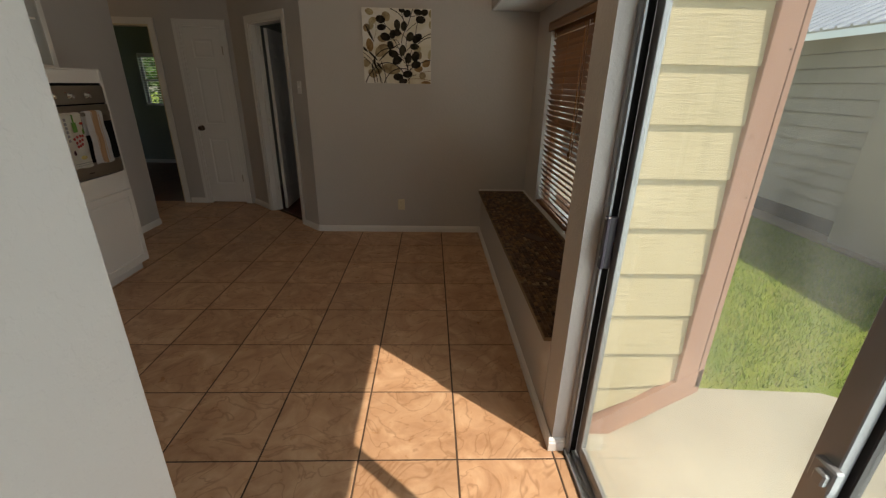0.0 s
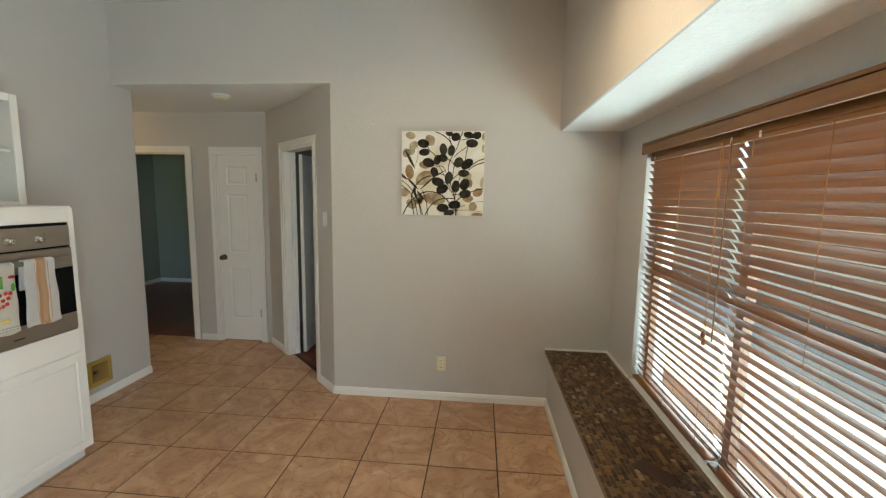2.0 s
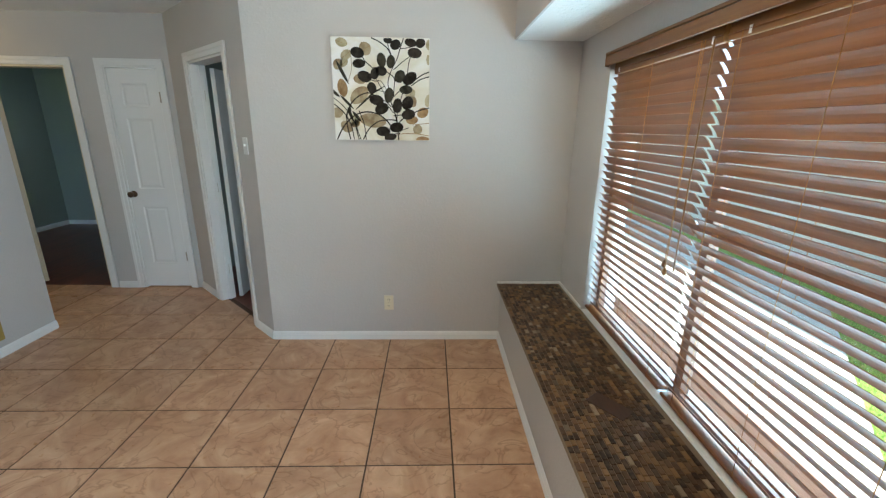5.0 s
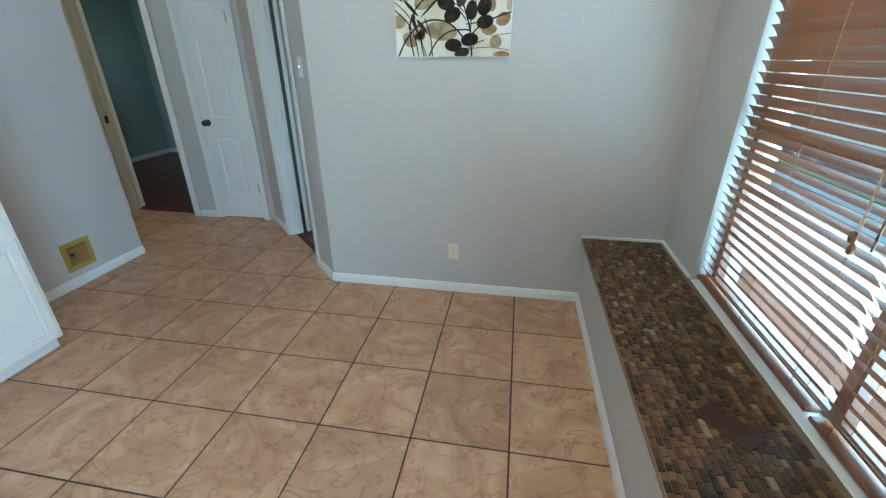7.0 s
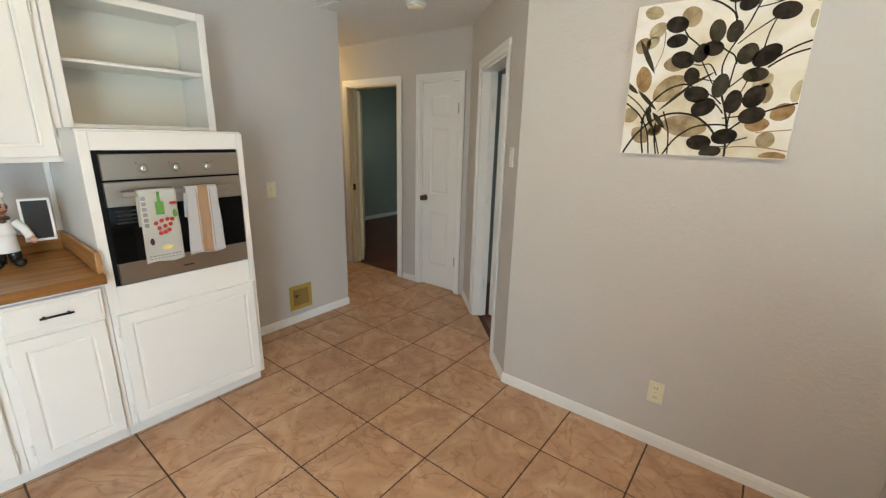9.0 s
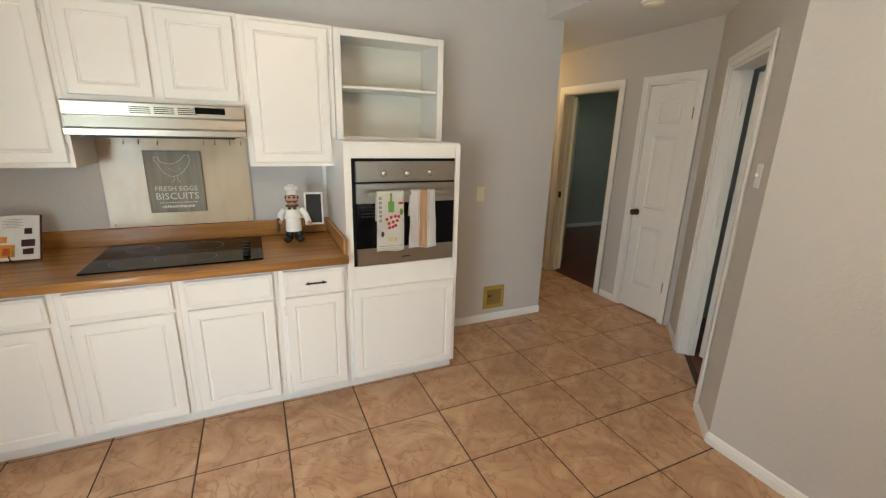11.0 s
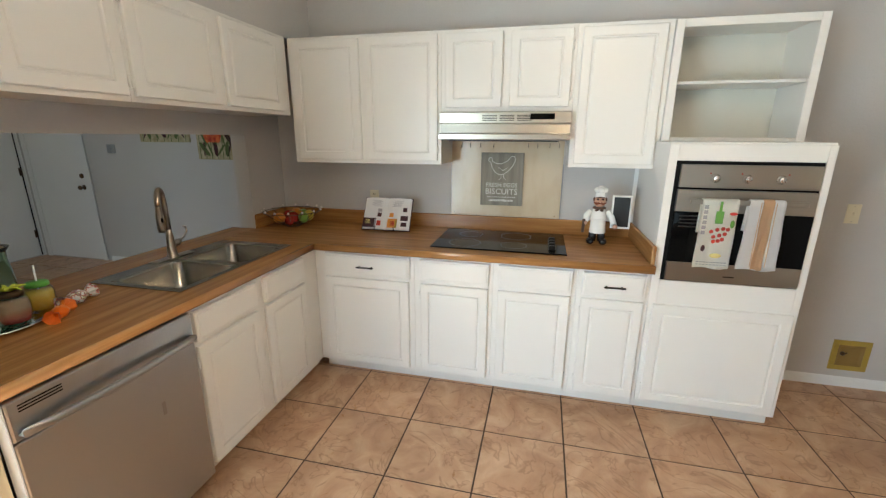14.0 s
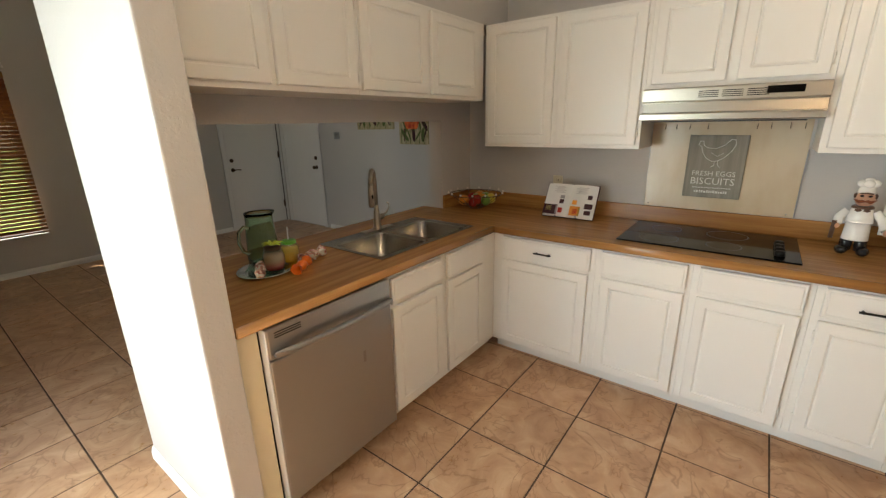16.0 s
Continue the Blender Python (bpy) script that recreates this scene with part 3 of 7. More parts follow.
def jamb(bm, u0, u1, v1, depth=0.12, t=0.016):
    for a, b in ((u0, u0 + t), (u1 - t, u1)):
        box(bm, a, b, 0, v1, -depth, 0.0005)
    box(bm, u0 + t, u1 - t, v1 - t, v1, -depth, 0.0005)
    mid = -depth * 0.55
    box(bm, u0 + t, u0 + t + 0.012, 0, v1 - t, mid - 0.02, mid)
    box(bm, u1 - t - 0.012, u1 - t, 0, v1 - t, mid - 0.02, mid)
    return bm


def six_panel(w, h):
    st, mid = 0.115 * w / 0.6, 0.10 * w / 0.6
    c = w / 2
    cells = []
    for v0, v1 in ((0.24, 0.90), (1.02, 1.60), (1.70, h - 0.13)):
        for u0, u1 in ((st, c - mid / 2), (c + mid / 2, w - st)):
            cells.append((u0, v0, u1, v1))
    return cells


def three_panel(w, h):
    st = 0.10
    return [(st, 0.24, w - st, 0.80), (st, 0.97, w - st, 1.60), (st, 1.70, w - st, h - 0.12)]


PANEL_STEPS = ((0.0, 0.0), (0.010, -0.007), (0.020, -0.007), (0.034, -0.002))


def knob(parent, m, label="dark bronze door knob"):
    bm = empty_bm()
    lathe(bm, [(0.0, 0.0), (0.031, 0.0), (0.031, 0.004), (0.026, 0.007), (0.011, 0.010), (0.010, 0.030), (0.020, 0.036), (0.027, 0.046), (0.027, 0.056), (0.018, 0.066), (0.0, 0.068)], 20, cap=False)
    return part("door_knob", bm, BRONZE, parent, label, m)


def hinge(parent, m, label="steel door hinge", mat=None, h=0.09, r=0.006):
    bm = empty_bm()
    tube(bm, [(0, 0, 0), (0, 0, h)], r, 8)
    box(bm, 0, 0.014, 0.001, 0.003, 0.004, h - 0.004)
    return part("hinge", bm, mat or NICKEL, parent, label, m)


# closet door, closed
closet = thing("door_1", (-2.456, 5.20, 0), "closed white narrow panelled closet door with a dark bronze knob", "door", kind="structure")
cm = facing("-y", (-2.69, 5.222, 0))
part("door_frame", casing(jamb(empty_bm(), 0, 0.468, 2.05), 0, 0.468, 2.05, 0.0005, 0.056), TRIM, closet, "white moulded door casing", cm)
leaf = part("door_leaf", panelled(empty_bm(), 0.428, 2.012, 0.035, three_panel(0.428, 2.012), PANEL_STEPS), TRIM, closet, "white three-panel door leaf",
            facing("-y", (-2.67, 5.262, 0.014)))
knob(closet, Matrix.Translation((-2.628, 5.227, 0.935)) @ pose(0, 0, 0, 90, 0, 0))
for z in (0.28, 1.75):
    hinge(closet, Matrix.Translation((-2.236, 5.222, z)))
# bedroom doorway with its door open into the room
bed = thing("door_2", (-3.4, 5.20, 0), "open doorway with white moulded casing and a cream jamb", "door", kind="structure")
bmx = facing("-y", (-3.79, 5.222, 0))
part("door_frame", casing(empty_bm(), 0, 0.78, 2.045, 0.0005), TRIM, bed, "white moulded door casing", bmx)
part("door_jamb", jamb(empty_bm(), 0, 0.78, 2.045), CREAM, bed, "cream painted door jamb", bmx)
part("door_leaf", panelled(empty_bm(), 0.74, 2.0, 0.035, six_panel(0.74, 2.0), PANEL_STEPS), CREAM, bed, "cream panelled door leaf swung into the room",
     facing(137, (-3.775, 5.345, 0.012)))
part("strike_plate", box(empty_bm(), -3.775, -3.772, 5.25, 5.29, 0.90, 0.97), BRONZE, bed, "dark bronze strike plate")
# study door, ajar
side = thing("door_3", ((DIAG_A.x + DIAG_B.x) / 2 - 0.05, (DIAG_A.y + DIAG_B.y) / 2, 0), "white six-panel door ajar into a dark room", "door", kind="structure")
part("door_frame", casing(jamb(empty_bm(), SIDE0, SIDE1, 2.045), SIDE0, SIDE1, 2.045, 0.0005), TRIM, side, "white moulded door casing", diag_m)
hinge_at = diag_m @ Vector((SIDE0 + 0.035, 0.012, -0.145))
diag_deg = math.degrees(math.atan2((DIAG_A - DIAG_B).y, (DIAG_A - DIAG_B).x))
leaf_m = facing(diag_deg + 135, hinge_at)
part("door_leaf", panelled(empty_bm(), 0.68, 2.0, 0.035, six_panel(0.68, 2.0), PANEL_STEPS), TRIM, side, "white six-panel door leaf", leaf_m)
for z in (0.25, 1.0, 1.75):
    hinge(side, diag_m @ Matrix.Translation((SIDE0 + 0.018, z, -0.085)) @ pose(0, 0, 0, -90, 0, 0), h=0.09)

# living room front doors
front = thing("door_4", (-3.35, -4.55, 0), "closed white flush entrance door with a brass lever", "door", kind="structure")
fm = facing("+y", (-2.975, -4.56, 0))
part("door_frame", casing(empty_bm(), 0, 0.86, 2.05, 0.0005), TRIM, front, "white door casing", fm)
part("door_leaf", box(empty_bm(), 0.005, 0.855, 0.012, 2.04, 0.001, 0.006, 0.001), TRIM, front, "white flush door leaf", fm)
part("lever_handle", tube(lathe(empty_bm(), [(0, 0), (0.03, 0), (0.03, 0.008), (0.012, 0.012), (0.012, 0.045), (0, 0.046)], 16), [(0, 0, 0.04), (0.05, 0.004, 0.043), (0.11, -0.004, 0.04)], 0.008, 8),
     BRONZE, front, "brass lever handle", fm @ Matrix.Translation((0.065, 0.92, 0.006)))
part("deadbolt", lathe(empty_bm(), [(0, 0), (0.03, 0), (0.028, 0.012), (0.012, 0.014), (0, 0.03)], 16), BRONZE, front, "brass deadbolt", fm @ Matrix.Translation((0.065, 1.06, 0.006)))
# Thin raised dark strip that paints in the shade of the hinge gap.
part("hinge_gap", box(empty_bm(), 0.8555, 0.868, 0.012, 2.045, 0.0118, 0.0135), DARK, front, "dark strip painted in as the shade of the hinge gap", fm)
for z in (0.25, 1.05, 1.80):
    part("hinge", box(tube(empty_bm(), [(0.858, z, 0.020), (0.858, z + 0.1, 0.020)], 0.007, 8), 0.836, 0.858, z, z + 0.1, 0.0065, 0.009), BRONZE, front, "brass hinge", fm)
garage = thing("door_5", (-3.87, -3.95, 0), "closed white flush side door with a round knob", "door", kind="structure")
gm = facing("+x", (-3.88, -4.42, 0))
part("door_frame", casing(empty_bm(), 0, 0.86, 2.05, 0.0005), TRIM, garage, "white door casing", gm)
part("door_leaf", box(empty_bm(), 0.005, 0.855, 0.012, 2.04, 0.001, 0.006, 0.001), TRIM, garage, "white flush door leaf", gm)
knob(garage, gm @ Matrix.Translation((0.79, 0.93, 0.006)))
part("deadbolt", lathe(empty_bm(), [(0, 0), (0.03, 0), (0.028, 0.012), (0.012, 0.014), (0, 0.03)], 16), BRONZE, garage, "brass deadbolt", gm @ Matrix.Translation((0.79, 1.07, 0.006)))

# ---- patio door ----
patio = thing("patio_door", (0.79, 0.35, 0), "closed sliding glass patio door in a grey aluminium frame", "door", kind="structure")
bm = empty_bm()
box(bm, 0.74, 0.832, -0.56, 1.274, 0.0, 0.018, 0.002)
box(bm, 0.765, 0.778, -0.56, 1.274, 0.018, 0.034)
box(bm, 0.80, 0.81, -0.56, 1.274, 0.018, 0.034)
box(bm, 0.74, 0.832, -0.56, 1.274, 2.012, 2.049)
box(bm, 0.74, 0.832, -0.56, -0.535, 0.018, 2.012)
box(bm, 0.745, 0.83, 1.25, 1.2745, 0.018, 2.012, 0.001)
box(bm, 0.75, 0.757, 1.235, 1.25, 0.018, 2.012)
part("door_frame", bm, ALU, patio, "grey aluminium door frame and track")
for y0, y1, x0, lab in ((0.365, 1.235, 0.782, "sliding"), (-0.535, 0.40, 0.806, "fixed")):
    bm = empty_bm()
    for a, b in ((y0, y0 + 0.045), (y1 - 0.045, y1)):
        box(bm, x0, x0 + 0.022, a, b, 0.036, 2.01, 0.002)
    box(bm, x0 + 0.002, x0 + 0.02, y0 + 0.045, y1 - 0.045, 0.036, 0.095, 0.002)
    box(bm, x0 + 0.002, x0 + 0.02, y0 + 0.045, y1 - 0.045, 1.96, 2.01, 0.002)
    sash = part("door_sash", bm, ALU if lab == "sliding" else DARK_ALU, patio, "grey aluminium sliding sash" if lab == "sliding" else "dark aluminium fixed sash")
    g = part("glass_pane", box(empty_bm(), x0 + 0.009, x0 + 0.013, y0 + 0.045, y1 - 0.045, 0.095, 1.96), DUSTY_PANE, sash, "clear glass pane")
    g.visible_shadow = False
part("weather_strip", box(empty_bm(), 0.757, 0.781, 1.2352, 1.2495, 0.018, 2.01), DARK, patio, "black weather strip")
part("door_pull", box(box(empty_bm(), 0.745, 0.78, 1.222, 1.232, 0.895, 1.085, 0.003), 0.738, 0.750, 1.212, 1.238, 0.895, 1.085, 0.003), material("plum_black_plastic", (0.035, 0.028, 0.045), 0.35), patio, "plum-black door pull")
for z in (0.935, 1.075):
    part("pull_screw", box(empty_bm(), 0.7365, 0.7385, 1.219, 1.229, z, z + 0.008), CHROME, patio, "small bright screw")
part("latch", box(box(empty_bm(), 0.768, 0.785, 0.355, 0.395, 0.90, 0.945, 0.003), 0.758, 0.775, 0.36, 0.38, 0.91, 0.935, 0.003), ALU, patio, "small grey latch")

# ---- bay exterior and yard ----
bay = thing("bay_exterior", (1.10, 1.48, 0.1), "beige lap-sided bay wall with dusty pink corner and skirt boards", "siding", kind="structure")
Y = 1.49
JOINT0, PITCH = 0.165, 0.20


def skirt(x):
    """Lower edge of the slanting skirt board."""
    return -0.137 + (x - 0.96) * 0.67


for i in range(-2, 11):
    z0 = JOINT0 + i * PITCH
    z1 = z0 + PITCH + 0.012
    xa, xb = 0.834, 1.300
    poly = [(xa, max(z0, skirt(xa) + 0.10)), (xb, max(z0, skirt(xb) + 0.10)), (xb, z1), (xa, z1)]
    if poly[1][1] >= z1 - 0.01:
        cut = xa + (z1 - 0.10 - skirt(xa)) / 0.67
        if cut <= xa + 0.02:
            continue
        poly = [(xa, max(z0, skirt(xa) + 0.10)), (cut, z1), (xa, z1)]
    bm = empty_bm()
    front_v = [bm.verts.new((x, Y - 0.014 - 0.014 * (z1 - z) / PITCH, z)) for x, z in poly]
    back_v = [bm.verts.new((x, Y, z)) for x, z in poly]
    n = len(poly)
    bm.faces.new(front_v)
    for k in range(n):
        bm.faces.new([back_v[k], back_v[(k + 1) % n], front_v[(k + 1) % n], front_v[k]])
    bmesh.ops.recalc_face_normals(bm, faces=bm.faces)
    part("siding_board", bm, SIDING, bay)
part("corner_board", box(empty_bm(), 1.2985, 1.388, Y - 0.044, Y - 0.001, 0.17, 2.35, 0.003), PINK, bay, "dusty pink corner board")
part("corner_board", box(empty_bm(), 1.3885, 1.412, Y - 0.046, Y + 0.09, 0.19, 2.35, 0.002), PINK, bay, "dusty pink return board")
bm = empty_bm()
vs = [bm.verts.new((x, y, z)) for y in (Y - 0.046, Y) for x, z in ((0.834, skirt(0.834)), (1.412, skirt(1.412)), (1.412, skirt(1.412) + 0.13), (0.834, skirt(0.834) + 0.13))]
for q in ((0, 1, 2, 3), (7, 6, 5, 4), (0, 4, 5, 1), (1, 5, 6, 2), (2, 6, 7, 3), (3, 7, 4, 0)):
    bm.faces.new([vs[i] for i in q])
bmesh.ops.recalc_face_normals(bm, faces=bm.faces)
part("skirt_board", bm, PINK, bay, "dusty pink slanting skirt board")
for x, z in ((1.372, 1.62), (1.372, 1.10), (1.33, 1.86)):
    part("nail_head", lathe(empty_bm(), [(0.004, 0), (0.004, 0.0015), (0, 0.002)], 8), BRONZE, bay, "", pose(x, Y - 0.0445, z, 90, 0, 0))
part("east_cladding", box(empty_bm(), 1.402, 1.414, Y + 0.1, NORTH + 0.1, 0.2, 0.50), PINK, bay, "dusty pink outer board")
# Unseen slab sized to keep sun off the bay; stops short of the door.
structure("eave", box(empty_bm(), 0.832, 2.30, 1.28, 5.5, 2.36, 2.44), SIDING_FAR, "unseen pale slab that keeps sun off the bay window")
bm = empty_bm()
pts = [(0.85, -1.6), (2.6, -1.6), (2.62, 1.45), (2.52, 1.64), (2.36, 1.74), (1.2, 1.80), (0.85, 1.80)]
prism(bm, pts, -0.2, -0.09)
bmesh.ops.bevel(bm, geom=[e for e in bm.edges if all(v.co.z > -0.1 for v in e.verts)], offset=0.015, segments=2, affect="EDGES")
structure("patio_slab", bm, CONCRETE, "pale concrete patio slab with a rounded corner")
# Added pale ground that brightens the blind gaps, outlined to miss the opening view.
structure("side_path", prism(empty_bm(), [(1.27, 1.95), (1.72, 1.95), (3.6, 4.3), (4.34, 5.25), (4.34, 24), (1.27, 24)], -0.2, -0.085), CONCRETE, "pale slab added to look bright between the blind slats")
structure("house_foundation", box(empty_bm(), 0.70, 0.834, -4.7, 5.3, -0.3, -0.006), CONCRETE, "concrete house foundation")

neighbour = thing("neighbour_building", (6.0, 5.5, -0.14), "pale lap-sided neighbouring building with a ribbed metal roof", "building")
NX = 4.95
part("wall", box(empty_bm(), NX + 0.06, 8.0, 4.40, 24, -0.14, 2.1), SIDING_FAR, neighbour, "pale side wall")
for i in range(12):
    z0 = 0.06 + i * 0.17
    bm = empty_bm()
    vs = [bm.verts.new(c) for c in ((NX, 4.40, z0), (NX, 24, z0), (NX + 0.028, 24, z0 + 0.158), (NX + 0.028, 4.40, z0 + 0.158), (NX + 0.06, 4.40, z0), (NX + 0.06, 24, z0))]
    for q in ((0, 1, 2, 3), (1, 0, 4, 5)):
        bm.faces.new([vs[k] for k in q])
    bmesh.ops.recalc_face_normals(bm, faces=bm.faces)
    part("siding_board", bm, SIDING_FAR, neighbour)
part("foundation", box(empty_bm(), NX + 0.01, 8.0, 4.40, 24, -0.2, 0.058), BRICKLIKE, neighbour, "dark foundation strip")
part("corner_board", box(empty_bm(), NX - 0.02, NX + 0.06, 4.32, 4.398, -0.14, 2.1), SIDING_FAR, neighbour, "pale corner board")
bm = empty_bm()
for i in range(126):
    y = 1.2 + i * 0.18
    box(bm, 0, 3.2, y, y + 0.03, 0.01, 0.035)
box(bm, 0, 3.2, 1.1, 24.2, -0.01, 0.01)
part("roof", bm, ROOF_METAL, neighbour, "ribbed galvanised metal roof", Matrix.Translation((4.5, 0, 2.12)) @ Matrix.Rotation(radians(-24), 4, "Y"))
structure("fence_wall", box(empty_bm(), 4.76, 5.0, -6, 4.30, -0.14, 2.1), SIDING_FAR, "plain pale garden wall")
structure("gravel_strip", box(empty_bm(), 4.62, 4.95, -6, 24, -0.14, -0.125), SOIL, "tan gravel strip along the wall")


# ---- windows and blinds ----
BROWN_FRAME = painted("brown_window_frame", (0.16, 0.075, 0.045), 0.45, 0.1, 40, 0.2)
def window(name, at, y0, y1, z0, z1, label, m, frame_mat, cols=2):
    t = thing(name, at, label, "window", kind="structure")
    w, h = y1 - y0, z1 - z0
    bm = empty_bm()
    box(bm, 0, 0.04, 0, h, -0.09, -0.05)
    box(bm, w - 0.04, w, 0, h, -0.09, -0.05)
    box(bm, 0.04, w - 0.04, 0, 0.04, -0.09, -0.05)
    box(bm, 0.04, w - 0.04, h - 0.04, h, -0.09, -0.05)
    for k in range(1, cols):
        c = w * k / cols
        box(bm, c - 0.025, c + 0.025, 0.04, h - 0.04, -0.09, -0.05)
    box(bm, 0.04, w - 0.04, h / 2 - 0.02, h / 2 + 0.02, -0.088, -0.052)
    part("window_frame", bm, frame_mat, t, "", m)
    g = part("window_pane", box(empty_bm(), 0.04, w - 0.04, 0.04, h - 0.04, -0.072, -0.068), PANE, t, "clear glass pane", m)
    g.visible_shadow = False
    part("window_sill", box(empty_bm(), 0.002, w - 0.002, 0.0005, 0.010, -0.05, 0.042, 0.003), TRIM, t, "white window sill", m)
    return t


window("window_1", (WINX, 2.7, WIN_Z0), WIN_Y0, WIN_Y1, WIN_Z0, WIN_Z1, "wide two-part aluminium window behind wooden blinds",
       facing("-x", (WINX + 0.03, WIN_Y1, WIN_Z0)), BROWN_FRAME)
window("window_2", (-0.21, -4.6, 0.43), 0, 1.24, 0.43, 2.14, "living room window behind wooden blinds", facing("+y", (0.41, -4.56, 0.43)), ALU, 1)
window("window_3", (-4.59, 8.02, 1.03), 0, 0.78, 1.03, 1.87, "small bedroom window with bright greenery outside", facing("-y", (-4.98, 8.0, 1.03)), ALU, 1)


def blind(name, m, width, top, bottom, label, slat_mat, rail_mat, pitch=0.0415, depth=0.05, tilt=-52, cords=3, group=""):
    """A slatted blind in wall coordinates: u along the wall, v up from its foot, w out of the wall."""
    at = m @ Vector((width / 2, 0, 0.04))
    t = thing(name, at, label, "blind", group)
    n = int((top - bottom - 0.075) / pitch) + 2
    sb = empty_bm()
    prof = [(-0.025, 0.0), (-0.012, 0.0022), (0, 0.003), (0.012, 0.0022), (0.025, 0.0)]
    prof = [(w, h + 0.0012) for w, h in prof] + [(w, h - 0.0012) for w, h in reversed(prof)]
    rings = [[sb.verts.new((u, h, w)) for w, h in prof] for u in (0.004, width - 0.004)]
    k = len(prof)
    for i in range(k):
        j = (i + 1) % k
        sb.faces.new([rings[0][i], rings[0][j], rings[1][j], rings[1][i]])
    sb.faces.new(rings[0])
    sb.faces.new(list(reversed(rings[1])))
    bmesh.ops.recalc_face_normals(sb, faces=sb.faces)
    turn = Matrix(m)
    turn.translation = (0, 0, 0)
    first = finish("slat", sb, slat_mat, turn @ Matrix.Rotation(radians(tilt), 4, "X"))
    first.parent = t
    mesh = first.data
    for i in range(n):
        ob = first if i == 0 else new("slat", mesh)
        ob.parent = t
        ob.location = (m @ Vector((0, bottom + 0.045 + i * pitch, 0.04))) - at
    part("bottom_rail", box(empty_bm(), 0.002, width - 0.002, bottom, bottom + 0.018, 0.015, 0.065, 0.004), slat_mat, t, "wooden bottom rail", m)
    part("head_rail", box(empty_bm(), 0.002, width - 0.002, top - 0.034, top + 0.03, 0.012, 0.052, 0.003), rail_mat, t, "wooden head rail", m)
    for c in range(cords):
        u = 0.09 + (width - 0.18) * c / max(1, cords - 1)
        bm = empty_bm()
        for w in (0.014, 0.066):
            tube(bm, [(u, bottom + 0.01, w), (u, top - 0.02, w)], 0.0011, 5)
        part("ladder_cord", bm, COUNTER, t, "thin ladder cord", m)
    return t


BLIND_X = WINX + 0.072
BM1 = facing("-x", (BLIND_X, WIN_Y1 - 0.008, 0))
b1 = blind("window_blind", BM1, 0.880, 1.892, 0.490, "brown wooden slatted blind, half open, over a mosaic bench", SLAT, VALANCE, cords=3, group="bay window blinds")
BM2 = facing("-x", (BLIND_X, WIN_Y1 - 0.906, 0))
b2 = blind("window_blind", BM2, 0.896, 1.892, 0.485, "brown wooden slatted blind, half open, nearer the patio door", SLAT, VALANCE, cords=3, group="bay window blinds")
part("pull_cord", tube(tube(empty_bm(), [(0.79, 1.88, 0.072), (0.80, 1.45, 0.076), (0.795, 1.05, 0.074)], 0.0012, 5), [(0.81, 1.88, 0.072), (0.81, 1.45, 0.076), (0.805, 1.02, 0.074)], 0.0012, 5), COUNTER, b1, "thin pull cords", BM1)
for u, v in ((0.795, 1.020), (0.805, 0.990)):
    part("cord_tassel", lathe(empty_bm(), [(0, 0), (0.009, 0.004), (0.011, 0.018), (0.005, 0.034), (0, 0.036)], 12), VALANCE, b1, "wooden cord tassel", BM1 @ Matrix.Translation((u, v, 0.076)) @ pose(0, 0, 0, -90, 0, 0))
part("tilt_wand", tube(empty_bm(), [(0.872, 1.87, 0.078), (0.872, 1.03, 0.080)], 0.0035, 8), VALANCE, b1, "thin wooden tilt wand", BM1)
for k, u in ((0, 0.06), (0, 0.82), (1, 0.10)):
    part("valance_clip", box(empty_bm(), u, u + 0.012, 1.862, 1.886, 0.054, 0.0555), WHITE_PLASTIC, (b1, b2)[k], "clear plastic clip", (BM1, BM2)[k])
VM = facing("-x", (WINX, WIN_Y1 + 0.025, 0))
VW = WIN_Y1 - WIN_Y0 + 0.05
val = thing("blind_valance", (WINX - 0.02, 2.77, 1.9), "oak-coloured wooden valance over the bay window blinds", "valance")
part("front_board", box(empty_bm(), 0, VW, 1.902, 1.9545, 0.006, 0.022, 0.004, 2), VALANCE, val, "", VM)
part("top_moulding", box(empty_bm(), 0.0, VW, 1.955, 1.970, 0.003, 0.026, 0.004, 2), VALANCE, val, "", VM)
for u in (0.0, VW - 0.006):
    part("end_cap", box(empty_bm(), u - 0.001, u + 0.007, 1.9005, 1.954, 0.0008, 0.0235, 0.002), VALANCE, val, "", VM)
blind("window_blind", facing("+y", (0.42, -4.56, 0)), 1.26, 2.10, 0.45, "brown wooden slatted blind in the living room", SLAT, VALANCE, cords=3)
blind("window_blind", facing("-y", (-4.96, 8.03, 0)), 0.74, 1.86, 1.05, "white slatted blind in the bedroom window", WHITE_PLASTIC, WHITE_PLASTIC, cords=2, tilt=-8)
# arched head of the living room window
bm = empty_bm()
arc = [(0.62 * math.cos(a), 0.30 * math.sin(a)) for a in [math.pi * k / 20 for k in range(21)]]
for (u0, v0), (u1, v1) in zip(arc, arc[1:]):
    a, b, c, d = [bm.verts.new((-0.21 - u * s, -4.555, 2.17 + v * s)) for u, v, s in ((u0, v0, 1), (u1, v1, 1), (u1, v1, 1.06), (u0, v0, 1.06))]
    bm.faces.new([a, b, c, d])
bmesh.ops.solidify(bm, geom=list(bm.faces), thickness=0.012)
structure("arch_trim", bm, TRIM, "white arched window trim")
# The pane glows on an unpierced wall to imitate daylight in the arch.
bm = empty_bm()
vs = [bm.verts.new((-0.21 - u, -4.552, 2.17 + v)) for u, v in arc]
bm.faces.new(vs)
structure("arch_pane", bm, glowing("glowing_arch_glass", (0.85, 0.92, 1.0), 1.2), "glowing arched pane that imitates daylight")

